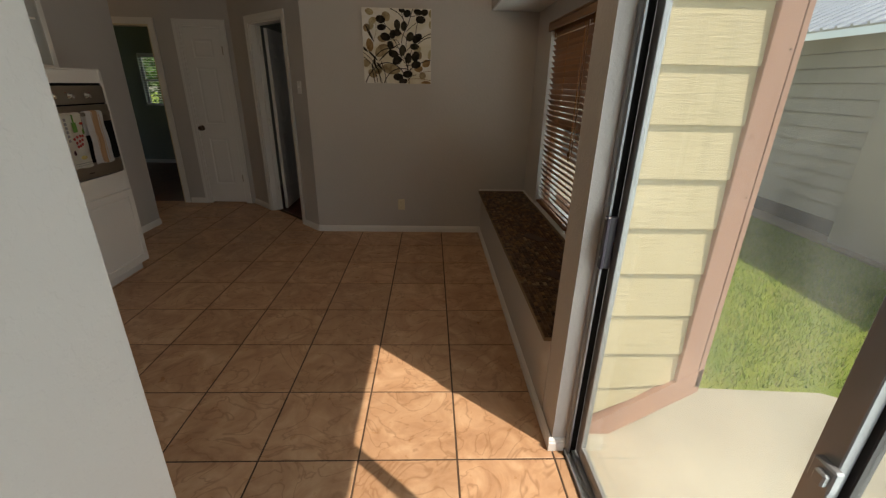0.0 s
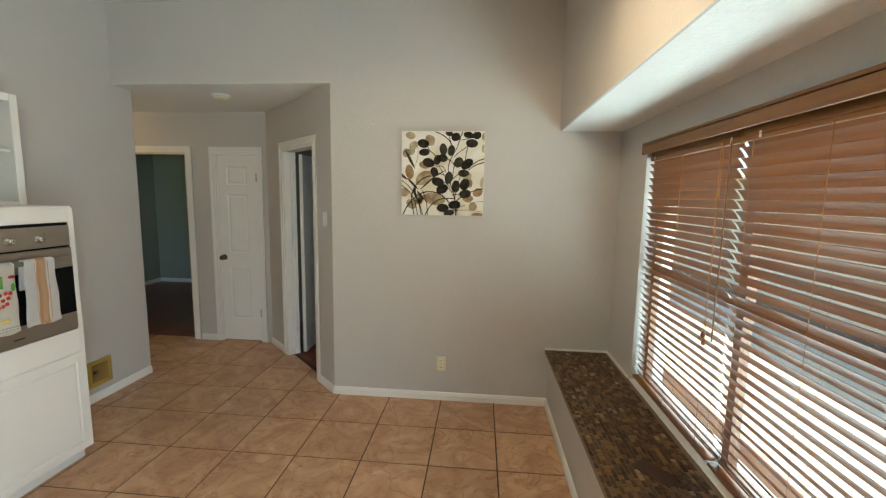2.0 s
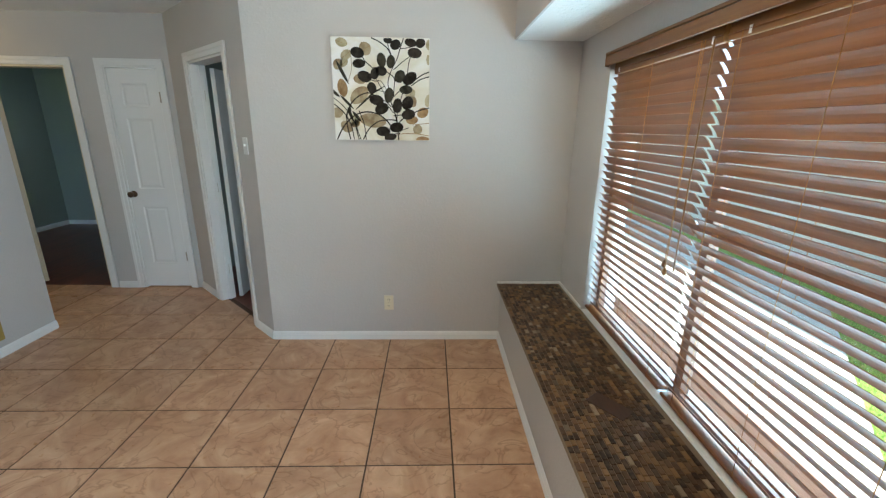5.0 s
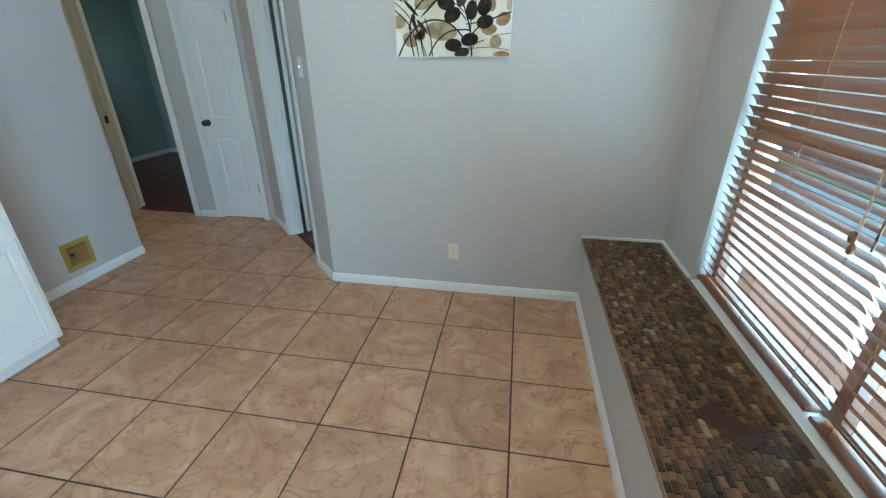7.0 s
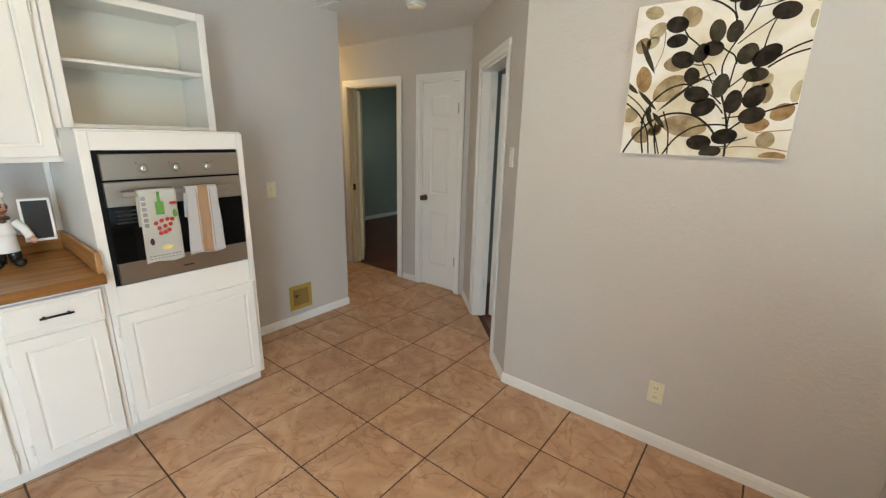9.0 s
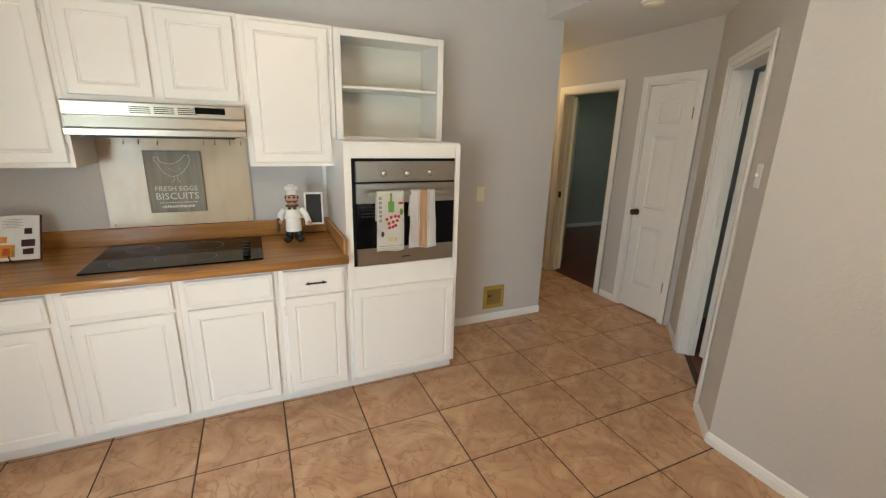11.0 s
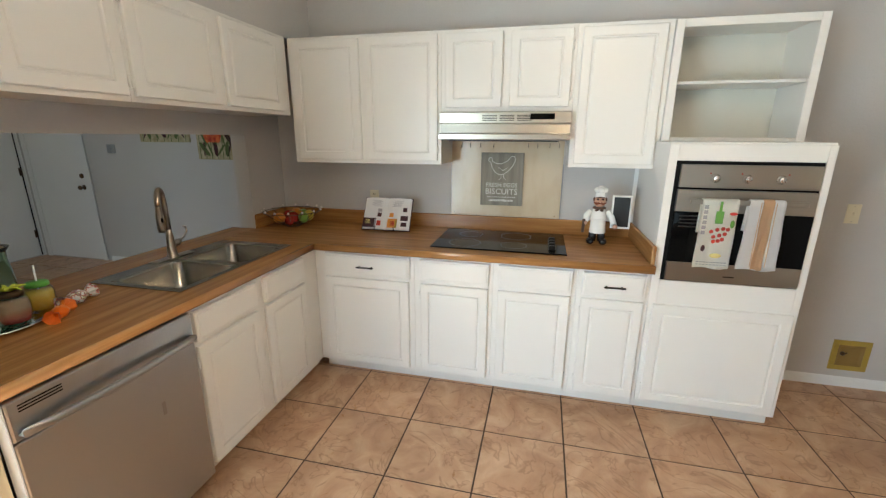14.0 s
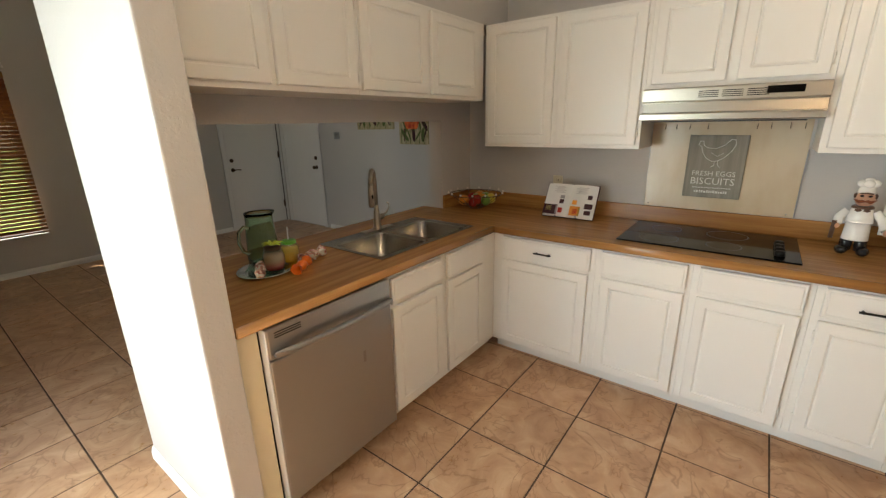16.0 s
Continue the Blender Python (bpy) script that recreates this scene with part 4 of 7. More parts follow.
# ---- bench with mosaic top ----
bench = thing("bay_bench", (0.90, 2.8, 0.437), "built-in bay bench with a brown glass mosaic top", "bench", kind="structure")
part("substrate", box(box(empty_bm(), 0.655, 0.791, 1.452, 1.541, 0.438, 0.458, 0.002), 0.655, WINX, 1.5415, NORTH, 0.438, 0.458, 0.002), MOSAIC_GROUT, bench, "brown grouted bench top")
part("white_edge", box(box(empty_bm(), 0.66, WINX, NORTH - 0.012, NORTH, 0.459, 0.474), WINX - 0.012, WINX, WIN_Y1 + 0.03, NORTH - 0.013, 0.459, 0.474), TRIM, bench, "white caulked edge strip")


def mosaic_piece(dx, dy):
    bm = empty_bm()
    vs = [bm.verts.new(p) for p in ((0, 0, 0), (dx, 0, 0), (dx, dy, 0), (0, dy, 0))]
    e = 0.0012
    top = [bm.verts.new(p) for p in ((e, e, 0.004), (dx - e, e, 0.004), (dx - e, dy - e, 0.004), (e, dy - e, 0.004))]
    bm.faces.new(top)
    for k in range(4):
        bm.faces.new([vs[k], vs[(k + 1) % 4], top[(k + 1) % 4], top[k]])
    return bm


DX, DY = 0.0185, 0.036
pieces, far_verts, far_faces = {}, [], []
rows = int((WINX - 0.013 - 0.658) / 0.0212)
random.seed(4)
count = 0
for r in range(rows):
    x = 0.658 + r * 0.0212
    y = 1.456 - random.random() * 0.03
    while y < NORTH - 0.02:
        d = random.choice((0.020, 0.028, 0.036, 0.042))
        y0, y1 = max(y, 1.455 if x < 0.765 else 1.543), min(y + d, NORTH - 0.014)
        if 2.0 < (y0 + y1) / 2 < 2.22 and y1 - y0 > 0.019 and x < 0.93 and count < 300:
            key = round(y1 - y0, 3)
            if key not in pieces:
                pm_ = bpy.data.meshes.new("mosaic_piece")
                q = mosaic_piece(DX, y1 - y0)
                q.to_mesh(pm_)
                q.free()
                pm_.materials.append(MOSAIC)
                pieces[key] = pm_
            ob = new("mosaic_piece", pieces[key])
            ob.parent = bench
            ob.location = (x - 0.90, y0 - 2.8, 0.458 - 0.437)
            count += 1
        elif y1 - y0 > 0.008:
            b = len(far_verts)
            e, zt = 0.0012, 0.4618 + random.random() * 0.0008
            far_verts += [(x, y0, 0.458), (x + DX, y0, 0.458), (x + DX, y1, 0.458), (x, y1, 0.458),
                          (x + e, y0 + e, zt), (x + DX - e, y0 + e, zt), (x + DX - e, y1 - e, zt), (x + e, y1 - e, zt)]
            far_faces += [(b + 4, b + 5, b + 6, b + 7), (b, b + 1, b + 5, b + 4), (b + 1, b + 2, b + 6, b + 5), (b + 2, b + 3, b + 7, b + 6), (b + 3, b, b + 4, b + 7)]
        y += d + 0.002
me = bpy.data.meshes.new("mosaic")
me.from_pydata([(a - 0.90, b - 2.8, c - 0.437) for a, b, c in far_verts], [], far_faces)
me.materials.append(MOSAIC)
mos = tagged(new("mosaic", me), "small brown and amber glass mosaic pieces", kind="stuff")
mos.parent = bench
WOODCAP = wood("dark_stained_wood", (0.075, 0.035, 0.02), (0.04, 0.018, 0.012), "Y", 0.45)
for x, y, rz in ((0.905, 2.72, 0), (0.905, 2.06, 0)):
    solo("bench_cover_plate", box(empty_bm(), -0.045, 0.045, -0.085, 0.085, 0, 0.004, 0.002), WOODCAP, "thin dark brown cover plate on the mosaic bench", "plate",
         group="bench plates", m=pose(x, y, 0.463, 0, 0, 38))

# ---- kitchen cabinets ----
FX = -2.19
UX = -2.475
LY = 0.48
CT = 0.912
DOOR_STEPS = ((0.0, 0.0), (0.003, -0.006), (0.009, -0.0075), (0.014, -0.002), (0.021, -0.0005))


def cab_door(name, parent, m, u0, u1, v0, v1, kind="door"):
    w, h = u1 - u0, v1 - v0
    b = 0.048 if kind == "door" else 0.0
    cells = [(b, b, w - b, h - b)] if b else [(0.012, 0.012, w - 0.012, h - 0.012)]
    steps = DOOR_STEPS if b else ((0.0, 0.0), (0.004, 0.003), (0.01, 0.003))
    return part(name, panelled(empty_bm(), w, h, 0.019, cells, steps, 0.004), CABINET, parent, "", m @ Matrix.Translation((u0, v0, 0.0012)))


def pull(parent, m, u, v):
    bm = empty_bm()
    for s in (-0.04, 0.04):
        tube(bm, [(s, 0, 0), (s, 0, 0.022)], 0.005, 8)
        ball(bm, (s, 0, 0.024), 0.008, 1, 1, 0.8, 1)
    tube(bm, [(-0.055, 0, 0.024), (-0.03, 0.001, 0.027), (0, 0.002, 0.028), (0.03, 0.001, 0.027), (0.055, 0, 0.024)], 0.005, 8)
    return part("drawer_handle", bm, BLACK_METAL, parent, "black metal bar handle", m @ Matrix.Translation((u, v, 0.02)))


def small_hinge(parent, m, u, v):
    bm = empty_bm()
    tube(bm, [(u, v, 0.010), (u, v + 0.05, 0.010)], 0.0045, 6)
    box(bm, u - 0.002, u + 0.002, v + 0.008, v + 0.042, 0.001, 0.008)
    return part("hinge", bm, CABINET, parent, "white painted butt hinge", m)


def base_unit(label, m, at, u0, u1, door, drawer, handle=False, hinge_left=True, sink_cut=False):
    t = thing("base_cabinet", at, label, "kitchen cabinet", "base cabinets")
    bm = empty_bm()
    if sink_cut:
        prof = [(-0.56, 0.09), (0, 0.09), (0, 0.868), (-0.05, 0.868), (-0.05, 0.70), (-0.56, 0.70)]
        a, b = [[bm.verts.new((u, v, w)) for w, v in prof] for u in (u0 + 0.0006, u1 - 0.0006)]
        for i in range(6):
            bm.faces.new([a[i], a[(i + 1) % 6], b[(i + 1) % 6], b[i]])
        bm.faces.new(a)
        bm.faces.new(list(reversed(b)))
        bmesh.ops.recalc_face_normals(bm, faces=bm.faces)
    else:
        box(bm, u0 + 0.0006, u1 - 0.0006, 0.09, 0.868, -0.56, 0.0, 0.0008)
    part("cabinet_body", bm, CABINET, t, "", m)
    part("toe_kick", box(empty_bm(), u0, u1, 0.0, 0.089, -0.1, -0.075), CABINET, t, "", m)
    if drawer:
        cab_door("drawer_front", t, m, drawer[0], drawer[1], 0.712, 0.845, "drawer")
        if handle:
            pull(t, m, (drawer[0] + drawer[1]) / 2, 0.772)
    if door:
        cab_door("door", t, m, door[0], door[1], 0.105, 0.69)
        hu = door[0] - 0.004 if hinge_left else door[1] + 0.004
        for v in (0.16, 0.59):
            small_hinge(t, m, hu, v)
    return t


KM = facing("+x", (FX, 0, 0))
base_unit("white corner base cabinet with a black-handled drawer", KM, (-2.5, 0.8, 0), LY, 1.143, (0.552, 1.108), (0.552, 1.117), True, True)
base_unit("white painted base cabinet under the cooktop", KM, (-2.5, 1.38, 0), 1.143, 1.622, (1.184, 1.597), (1.178, 1.60), False, True)
base_unit("white painted base cabinet under the cooktop knobs", KM, (-2.5, 1.85, 0), 1.622, 2.088, (1.652, 2.058), (1.652, 2.062), False, False)
base_unit("narrow white base cabinet with a black-handled drawer", KM, (-2.5, 2.27, 0), 2.088, 2.463, (2.117, 2.44), (2.117, 2.445), True, True)
LM = facing("+y", (0, LY, 0))
base_unit("white painted sink base cabinet beside the dishwasher", LM, (-1.4, 0.2, 0), 1.176, 1.617, (1.195, 1.588), (1.195, 1.592), False, True, True)
base_unit("white painted sink base cabinet beside the corner", LM, (-1.85, 0.2, 0), 1.617, 2.06, (1.648, 2.02), (1.648, 2.024), False, False, True)
t = thing("base_cabinet", (-2.12, 0.3, 0), "white painted corner filler of the base cabinets", "kitchen cabinet", "base cabinets")
part("cabinet_body", box(empty_bm(), -2.1885, -2.0606, 0.0, LY, 0.09, 0.868), CABINET, t)
part("toe_kick", box(empty_bm(), -2.265, -2.06, 0.0, LY - 0.075, 0.0, 0.089), CABINET, t)
t = thing("end_panel", (-0.5, 0.2, 0), "cream unpainted filler panel beside the dishwasher", "cabinet panel")
part("panel", box(empty_bm(), -0.532, -0.452, -0.1, LY, 0.0, 0.868, 0.002), CREAM, t)


def wall_unit(label, m, at, u0, u1, v0, v1, doors, depth=0.333, hinges=()):
    t = thing("wall_cabinet", at, label, "kitchen cabinet", "wall cabinets")
    bm = box(empty_bm(), u0 + 0.0006, u1 - 0.0006, v0, v1, -depth, 0.0, 0.0008)
    part("cabinet_body", bm, CABINET, t, "", m)
    for d in doors:
        cab_door("door", t, m, d[0], d[1], v0 + 0.022, v1 - 0.02)
    for u, at_v in hinges:
        for v in at_v:
            small_hinge(t, m, u, v)
    return t


UM = facing("+x", (UX, 0, 0))
wall_unit("tall white painted wall cabinet with two panelled doors", UM, (-2.6, 0.73, 1.385), 0.226, 1.24, 1.385, 2.152, [(0.262, 0.716), (0.75, 1.218)], hinges=[(1.222, (1.45, 2.02))])
wall_unit("short white painted wall cabinet over the range hood", UM, (-2.6, 1.62, 1.70), 1.24, 2.004, 1.70, 2.150, [(1.266, 1.60), (1.645, 1.982)], hinges=[(1.986, (1.76, 2.02))])
wall_unit("tall white painted wall cabinet with one panelled door", UM, (-2.6, 2.24, 1.385), 2.004, 2.482, 1.385, 2.148, [(2.03, 2.452)], hinges=[(2.456, (1.5, 2.0))])
WM = facing("+y", (0, 0.2085, 0))
left = 0.4525
wall_unit("white painted wall cabinets over the pass-through", WM, (-0.95, 0.1, 1.685), left, 1.345, 1.685, 2.16, [(0.46, 0.878), (0.908, 1.328)], depth=0.327, hinges=[(1.342, (1.74, 2.05))])
wall_unit("white painted wall cabinet over the sink", WM, (-1.9, 0.1, 1.685), 1.345, 2.4735, 1.685, 2.16, [(1.360, 1.846), (1.893, 2.382)], depth=0.327, hinges=[(1.355, (1.74, 2.05))])

# open shelf cabinet over the oven
t = thing("shelf_cabinet", (-2.6, 2.82, 1.5375), "white painted open wall cabinet with one shelf, empty", "kitchen cabinet")
Y0, Y1, Z0, Z1 = 2.484, 3.158, 1.5375, 2.142
bm = empty_bm()
box(bm, KX + 0.002, UX, Y0, Y0 + 0.018, Z0, Z1)
box(bm, KX + 0.002, UX, Y1 - 0.018, Y1, Z0, Z1)
box(bm, KX + 0.002, UX, Y0 + 0.018, Y1 - 0.018, Z1 - 0.018, Z1)
box(bm, KX + 0.002, UX, Y0 + 0.018, Y1 - 0.018, Z0, Z0 + 0.018)
part("cabinet_body", bm, CABINET, t)
part("cabinet_back", box(empty_bm(), KX + 0.002, KX + 0.01, Y0 + 0.0185, Y1 - 0.0185, Z0 + 0.0185, Z1 - 0.0185), CABINET_IN, t, "cream cabinet back")
bm = empty_bm()
box(bm, UX + 0.0005, UX + 0.019, Y0, Y0 + 0.04, Z0, Z1, 0.002)
box(bm, UX + 0.0005, UX + 0.019, Y1 - 0.04, Y1, Z0, Z1, 0.002)
box(bm, UX + 0.0005, UX + 0.019, Y0 + 0.0405, Y1 - 0.0405, Z1 - 0.04, Z1, 0.002)
box(bm, UX + 0.0005, UX + 0.019, Y0 + 0.0405, Y1 - 0.0405, Z0, Z0 + 0.02, 0.002)
part("face_frame", bm, CABINET, t)
part("shelf", box(empty_bm(), KX + 0.012, UX - 0.03, Y0 + 0.019, Y1 - 0.019, 1.832, 1.848, 0.002), CABINET, t)

# tall oven cabinet
t = thing("oven_cabinet", (-2.5, 2.81, 0), "tall white painted oven cabinet with a panelled door below", "kitchen cabinet")
Y0, Y1 = 2.465, 3.166
part("side_panel", box(empty_bm(), KX + 0.002, FX, Y0, 2.505, 0.09, 1.525, 0.001), CABINET, t)
part("side_panel", box(empty_bm(), KX + 0.002, FX, 3.133, Y1, 0.09, 1.525, 0.001), CABINET, t)
part("top_rail", box(empty_bm(), KX + 0.002, FX, 2.5055, 3.1325, 1.447, 1.525, 0.001), CABINET, t)
part("lower_body", box(empty_bm(), KX + 0.002, FX, 2.5055, 3.1325, 0.09, 0.826, 0.001), CABINET, t)
part("toe_kick", box(empty_bm(), KX + 0.002, FX - 0.075, Y0, Y1 + 0.008, 0, 0.089), CABINET, t)
cab_door("door", t, KM, 2.487, 3.143, 0.105, 0.69)
for v in (0.16, 0.58):
    small_hinge(t, KM, 2.482, v)
part("ledge", box(empty_bm(), UX + 0.02, FX - 0.001, Y0 - 0.004, Y1 - 0.008, 1.5255, 1.5365, 0.002), CABINET, t, "white painted ledge board")

# built-in oven
oven = thing("wall_oven", (-2.45, 2.82, 0.83), "stainless steel built-in oven with a black glass door and two towels", "oven")
part("oven_body", box(empty_bm(), KX + 0.05, FX - 0.004, 2.507, 3.131, 0.828, 1.446), DARK, oven, "black oven housing")
part("control_panel", box(empty_bm(), FX - 0.003, FX + 0.014, 2.526, 3.124, 1.318, 1.430, 0.002), STEEL_Y, oven, "stainless steel control panel")
bm = empty_bm()
box(bm, FX - 0.003, FX + 0.018, 2.524, 3.124, 1.198, 1.308, 0.002)
box(bm, FX - 0.003, FX + 0.018, 2.524, 3.124, 0.836, 0.935, 0.002)
part("oven_door", bm, STEEL_Y, oven, "stainless steel oven door bands")
part("door_glass", box(empty_bm(), FX - 0.003, FX + 0.016, 2.524, 3.124, 0.9355, 1.1975), BLACK_GLASS, oven, "black oven door glass")
bm = box(empty_bm(), FX + 0.045, FX + 0.058, 2.575, 3.075, 1.243, 1.267, 0.003)
for y in (2.59, 3.05):
    box(bm, FX + 0.018, FX + 0.045, y, y + 0.02, 1.245, 1.265, 0.001)
part("oven_handle", bm, STEEL_Y, oven, "flat stainless steel handle")
part("vent_grille", (lambda b: [box(b, FX + 0.0165, FX + 0.019, 2.55, 2.63, z, z + 0.006) for z in (1.12, 1.138, 1.156, 1.174)] and b)(empty_bm()), DARK_ALU, oven, "dark vent slots")
for y in (2.681, 2.817, 2.958):
    kb = part("oven_knob", lathe(empty_bm(), [(0, 0), (0.021, 0), (0.021, 0.004), (0.016, 0.007), (0.015, 0.022), (0.012, 0.026), (0, 0.026)], 20), CHROME, oven, "steel oven knob",
              pose(FX + 0.0142, y, 1.366, 0, 90, 0))
    part("pointer", box(empty_bm(), FX + 0.0402, FX + 0.043, y - 0.002, y + 0.002, 1.356, 1.380), STEEL_Y, kb, "")
for y in (2.655, 2.79, 2.985):
    part("dial_mark", box(empty_bm(), FX + 0.0141, FX + 0.0148, y, y + 0.006, 1.386, 1.392), material("red_mark", (0.5, 0.04, 0.03), 0.4), oven, "small red dial mark")
part("brand_plate", box(empty_bm(), FX + 0.0181, FX + 0.0186, 2.79, 2.84, 0.868, 0.874), DARK_ALU, oven, "small dark plate")


def towel_sheet(y0, y1, top, low_front, low_back, x, flare=0.0, wave=0.004):
    """A towel folded over the handle: front sheet, fold, back sheet."""
    bm = empty_bm()
    path = [(x + 0.020, low_front)]
    path += [(x + 0.020 - 0.003 * math.sin(k * 0.9), low_front + (top - 0.01 - low_front) * k / 12) for k in range(1, 13)]
    path += [(x + 0.012, top), (x, top + 0.001), (x - 0.008, top - 0.008), (x - 0.012, low_back)]
    n = 14
    grid = []
    for j, (px, pz) in enumerate(path):
        row = []
        f = max(0.0, (top - pz) / (top - low_front))
        for i in range(n + 1):
            s = i / n
            y = y0 + (y1 - y0) * s + flare * f * (s - 0.5)
            dx = wave * math.sin(s * 9 + 1.3) * f * (1 if j < 13 else 0)
            row.append(bm.verts.new((px + dx, y, pz + (0.004 * math.sin(s * 7) if j == 0 else 0))))
        grid.append(row)
    for a, b in zip(grid, grid[1:]):
        for i in range(n):
            bm.faces.new([a[i], a[i + 1], b[i + 1], b[i]]).smooth = True
    bmesh.ops.solidify(bm, geom=list(bm.faces), thickness=0.003)
    return bm


def cloth(name, color):
    m = material(name, color, 0.9)
    v = coords(m, shift=False)
    nt = m.node_tree
    w = nt.nodes.new("ShaderNodeTexWave")
    w.inputs["Scale"].default_value = 260
    w.bands_direction = "Z"
    nt.links.new(v, w.inputs["Vector"])
    bump(m, w.outputs["Fac"], 0.3, 0.0008)
    bump(m, noise_of(m, v, 30, 3), 0.3, 0.004)
    return m


CLOTH = cloth("cream_cotton", (0.88, 0.86, 0.77))
CLOTH_W = cloth("white_cotton", (0.90, 0.89, 0.88))
CLOTH_O = cloth("apricot_cotton", (0.72, 0.47, 0.27))
INKS = {n: material("print_" + n, c, 0.85) for n, c in (("green", (0.12, 0.30, 0.05)), ("red", (0.50, 0.04, 0.02)), ("grey", (0.35, 0.33, 0.33)),
                                                          ("dark", (0.06, 0.02, 0.02)), ("yellow", (0.70, 0.58, 0.22)), ("white", (0.8, 0.8, 0.75)), ("orange", (0.75, 0.30, 0.05)))}
hx = FX + 0.052


def printed(parent, name, bm, mat, label=""):
    return part(name, bm, mat, parent, label)


tw = thing("dish_towel", (hx, 2.72, 0.93), "cream dish towel with food prints on the oven handle", "towel", "oven towels")
part("cloth", towel_sheet(2.645, 2.802, 1.272, 0.928, 1.10, hx, 0.008), CLOTH, tw)
px = hx + 0.0265
bm = box(empty_bm(), px, px + 0.0012, 2.708, 2.742, 1.155, 1.215, 0.0004)
box(bm, px, px + 0.0012, 2.719, 2.731, 1.215, 1.262, 0.0004)
printed(tw, "printed_bottle", bm, INKS["green"], "green printed bottle")
bm = empty_bm()
for y, z in ((2.70, 1.115), (2.725, 1.125), (2.75, 1.13), (2.712, 1.09), (2.737, 1.098), (2.76, 1.105), (2.735, 1.07), (2.752, 1.078), (2.715, 1.066), (2.77, 1.128)):
    lathe(bm, [(0, 0), (0.0095, 0), (0.008, 0.0012), (0, 0.0014)], 12, (0, 0, 0))
    bmesh.ops.transform(bm, matrix=Matrix.Translation((px, y, z)) @ Matrix.Rotation(radians(90), 4, "Y"), verts=[v for v in bm.verts if not v.tag])
    for v in bm.verts:
        v.tag = True
printed(tw, "printed_cherries", bm, INKS["red"], "red printed cherries")
printed(tw, "printed_leaf", ball(empty_bm(), (px, 2.785, 1.155), 0.012, 0.08, 0.8, 1.7, 2), INKS["green"], "green printed leaf")
printed(tw, "printed_cheese", ball(empty_bm(), (px, 2.735, 0.995), 0.018, 0.06, 1.5, 0.7, 2), INKS["yellow"], "yellow printed cheese")
printed(tw, "printed_glass", ball(empty_bm(), (px, 2.675, 1.03), 0.012, 0.08, 0.8, 1.4, 2), INKS["dark"], "dark printed glass")
printed(tw, "printed_bowl", ball(empty_bm(), (px, 2.783, 1.205), 0.013, 0.08, 1.3, 0.6, 2), INKS["red"], "red printed bowl")
bm = empty_bm()
for z in (1.225, 1.200, 1.175, 1.15, 1.125, 1.10):
    box(bm, px - 0.001, px + 0.0006, 2.655, 2.672, z, z + 0.018)
printed(tw, "printed_lettering", bm, INKS["grey"], "grey printed marks")
bm = empty_bm()
for k in range(9):
    box(bm, px - 0.001, px + 0.0006, 2.655 + k * 0.0155, 2.665 + k * 0.0155, 0.958, 0.962)
    box(bm, px - 0.001, px + 0.0006, 2.655 + k * 0.0155, 2.664 + k * 0.0155, 0.946, 0.949)
printed(tw, "printed_lettering", bm, INKS["grey"], "grey printed marks")
tw.location.y -= 0.020
tw = thing("dish_towel", (hx, 2.92, 0.93), "white dish towel with an apricot stripe on the oven handle", "towel", "oven towels")
part("cloth", towel_sheet(2.848, 2.995, 1.274, 0.932, 1.12, hx, 0.030, 0.003), CLOTH_W, tw)
part("stripe", towel_sheet(2.902, 2.948, 1.2765, 0.934, 1.13, hx + 0.0022, 0.009, 0.003), CLOTH_O, tw, "apricot woven stripe")
bm = empty_bm()
for y in (2.893, 2.956):
    box(bm, hx + 0.0245, hx + 0.0265, y - 0.0012, y + 0.0012, 0.95, 1.262)
part("thin_stripes", bm, CLOTH_O, tw, "thin apricot stripes")
tw.location.y -= 0.022

# ---- countertop with the sink cut out ----
SX0, SX1, SY0, SY1 = -2.055, -1.235, -0.085, 0.405
CF = LY + 0.035
top_parts = [(SX1 - 0.01, -0.452, -0.12, CF), (-2.10, SX0 + 0.01, -0.12, CF), (SX0 + 0.01, SX1 - 0.01, SY1 - 0.01, CF), (SX0 + 0.01, SX1 - 0.01, -0.12, SY0 + 0.01)]
counter = thing("countertop", (-2.0, 0.2, 0.87), "oak-coloured laminate L-shaped countertop with a rounded edge", "countertop", kind="structure")
bm = empty_bm()
for x0, x1, y0, y1 in top_parts:
    box(bm, x0, x1, y0, y1 - (0.012 if y1 == CF else 0), 0.87, CT)
box(bm, PT_X0 + 0.002, PT_X1 - 0.002, -0.30, -0.1202, 0.87, CT)
part("sink_run", bm, COUNTER, counter)
bm = empty_bm()
tubeprof = [(0, 0.0), (0.008, 0.0), (0.0115, -0.006), (0.012, -0.018), (0.0115, -0.034), (0.006, -0.042), (0, -0.042)]


def nosing(bm, a, b, out):
    a, b, n = Vector((*a, CT)), Vector((*b, CT)), Vector((*out, 0))
    rings = [[bm.verts.new(p + n * w + Vector((0, 0, h))) for w, h in tubeprof] for p in (a, b)]
    k = len(tubeprof)
    for i in range(k):
        j = (i + 1) % k
        bm.faces.new([rings[0][i], rings[0][j], rings[1][j], rings[1][i]]).smooth = True
    bm.faces.new(rings[0])
    bm.faces.new(list(reversed(rings[1])))
    bmesh.ops.recalc_face_normals(bm, faces=bm.faces)


CFX = FX + 0.065
nosing(bm, (-0.452, CF - 0.012), (CFX, CF - 0.012), (0, 1))
nosing(bm, (PT_X1 - 0.002, -0.30), (PT_X0 + 0.002, -0.30), (0, -1))
part("rounded_edge", bm, COUNTER, counter)
bm = empty_bm()
box(bm, KX + 0.002, -2.1005, -0.118, CF - 0.0125, 0.8702, CT)
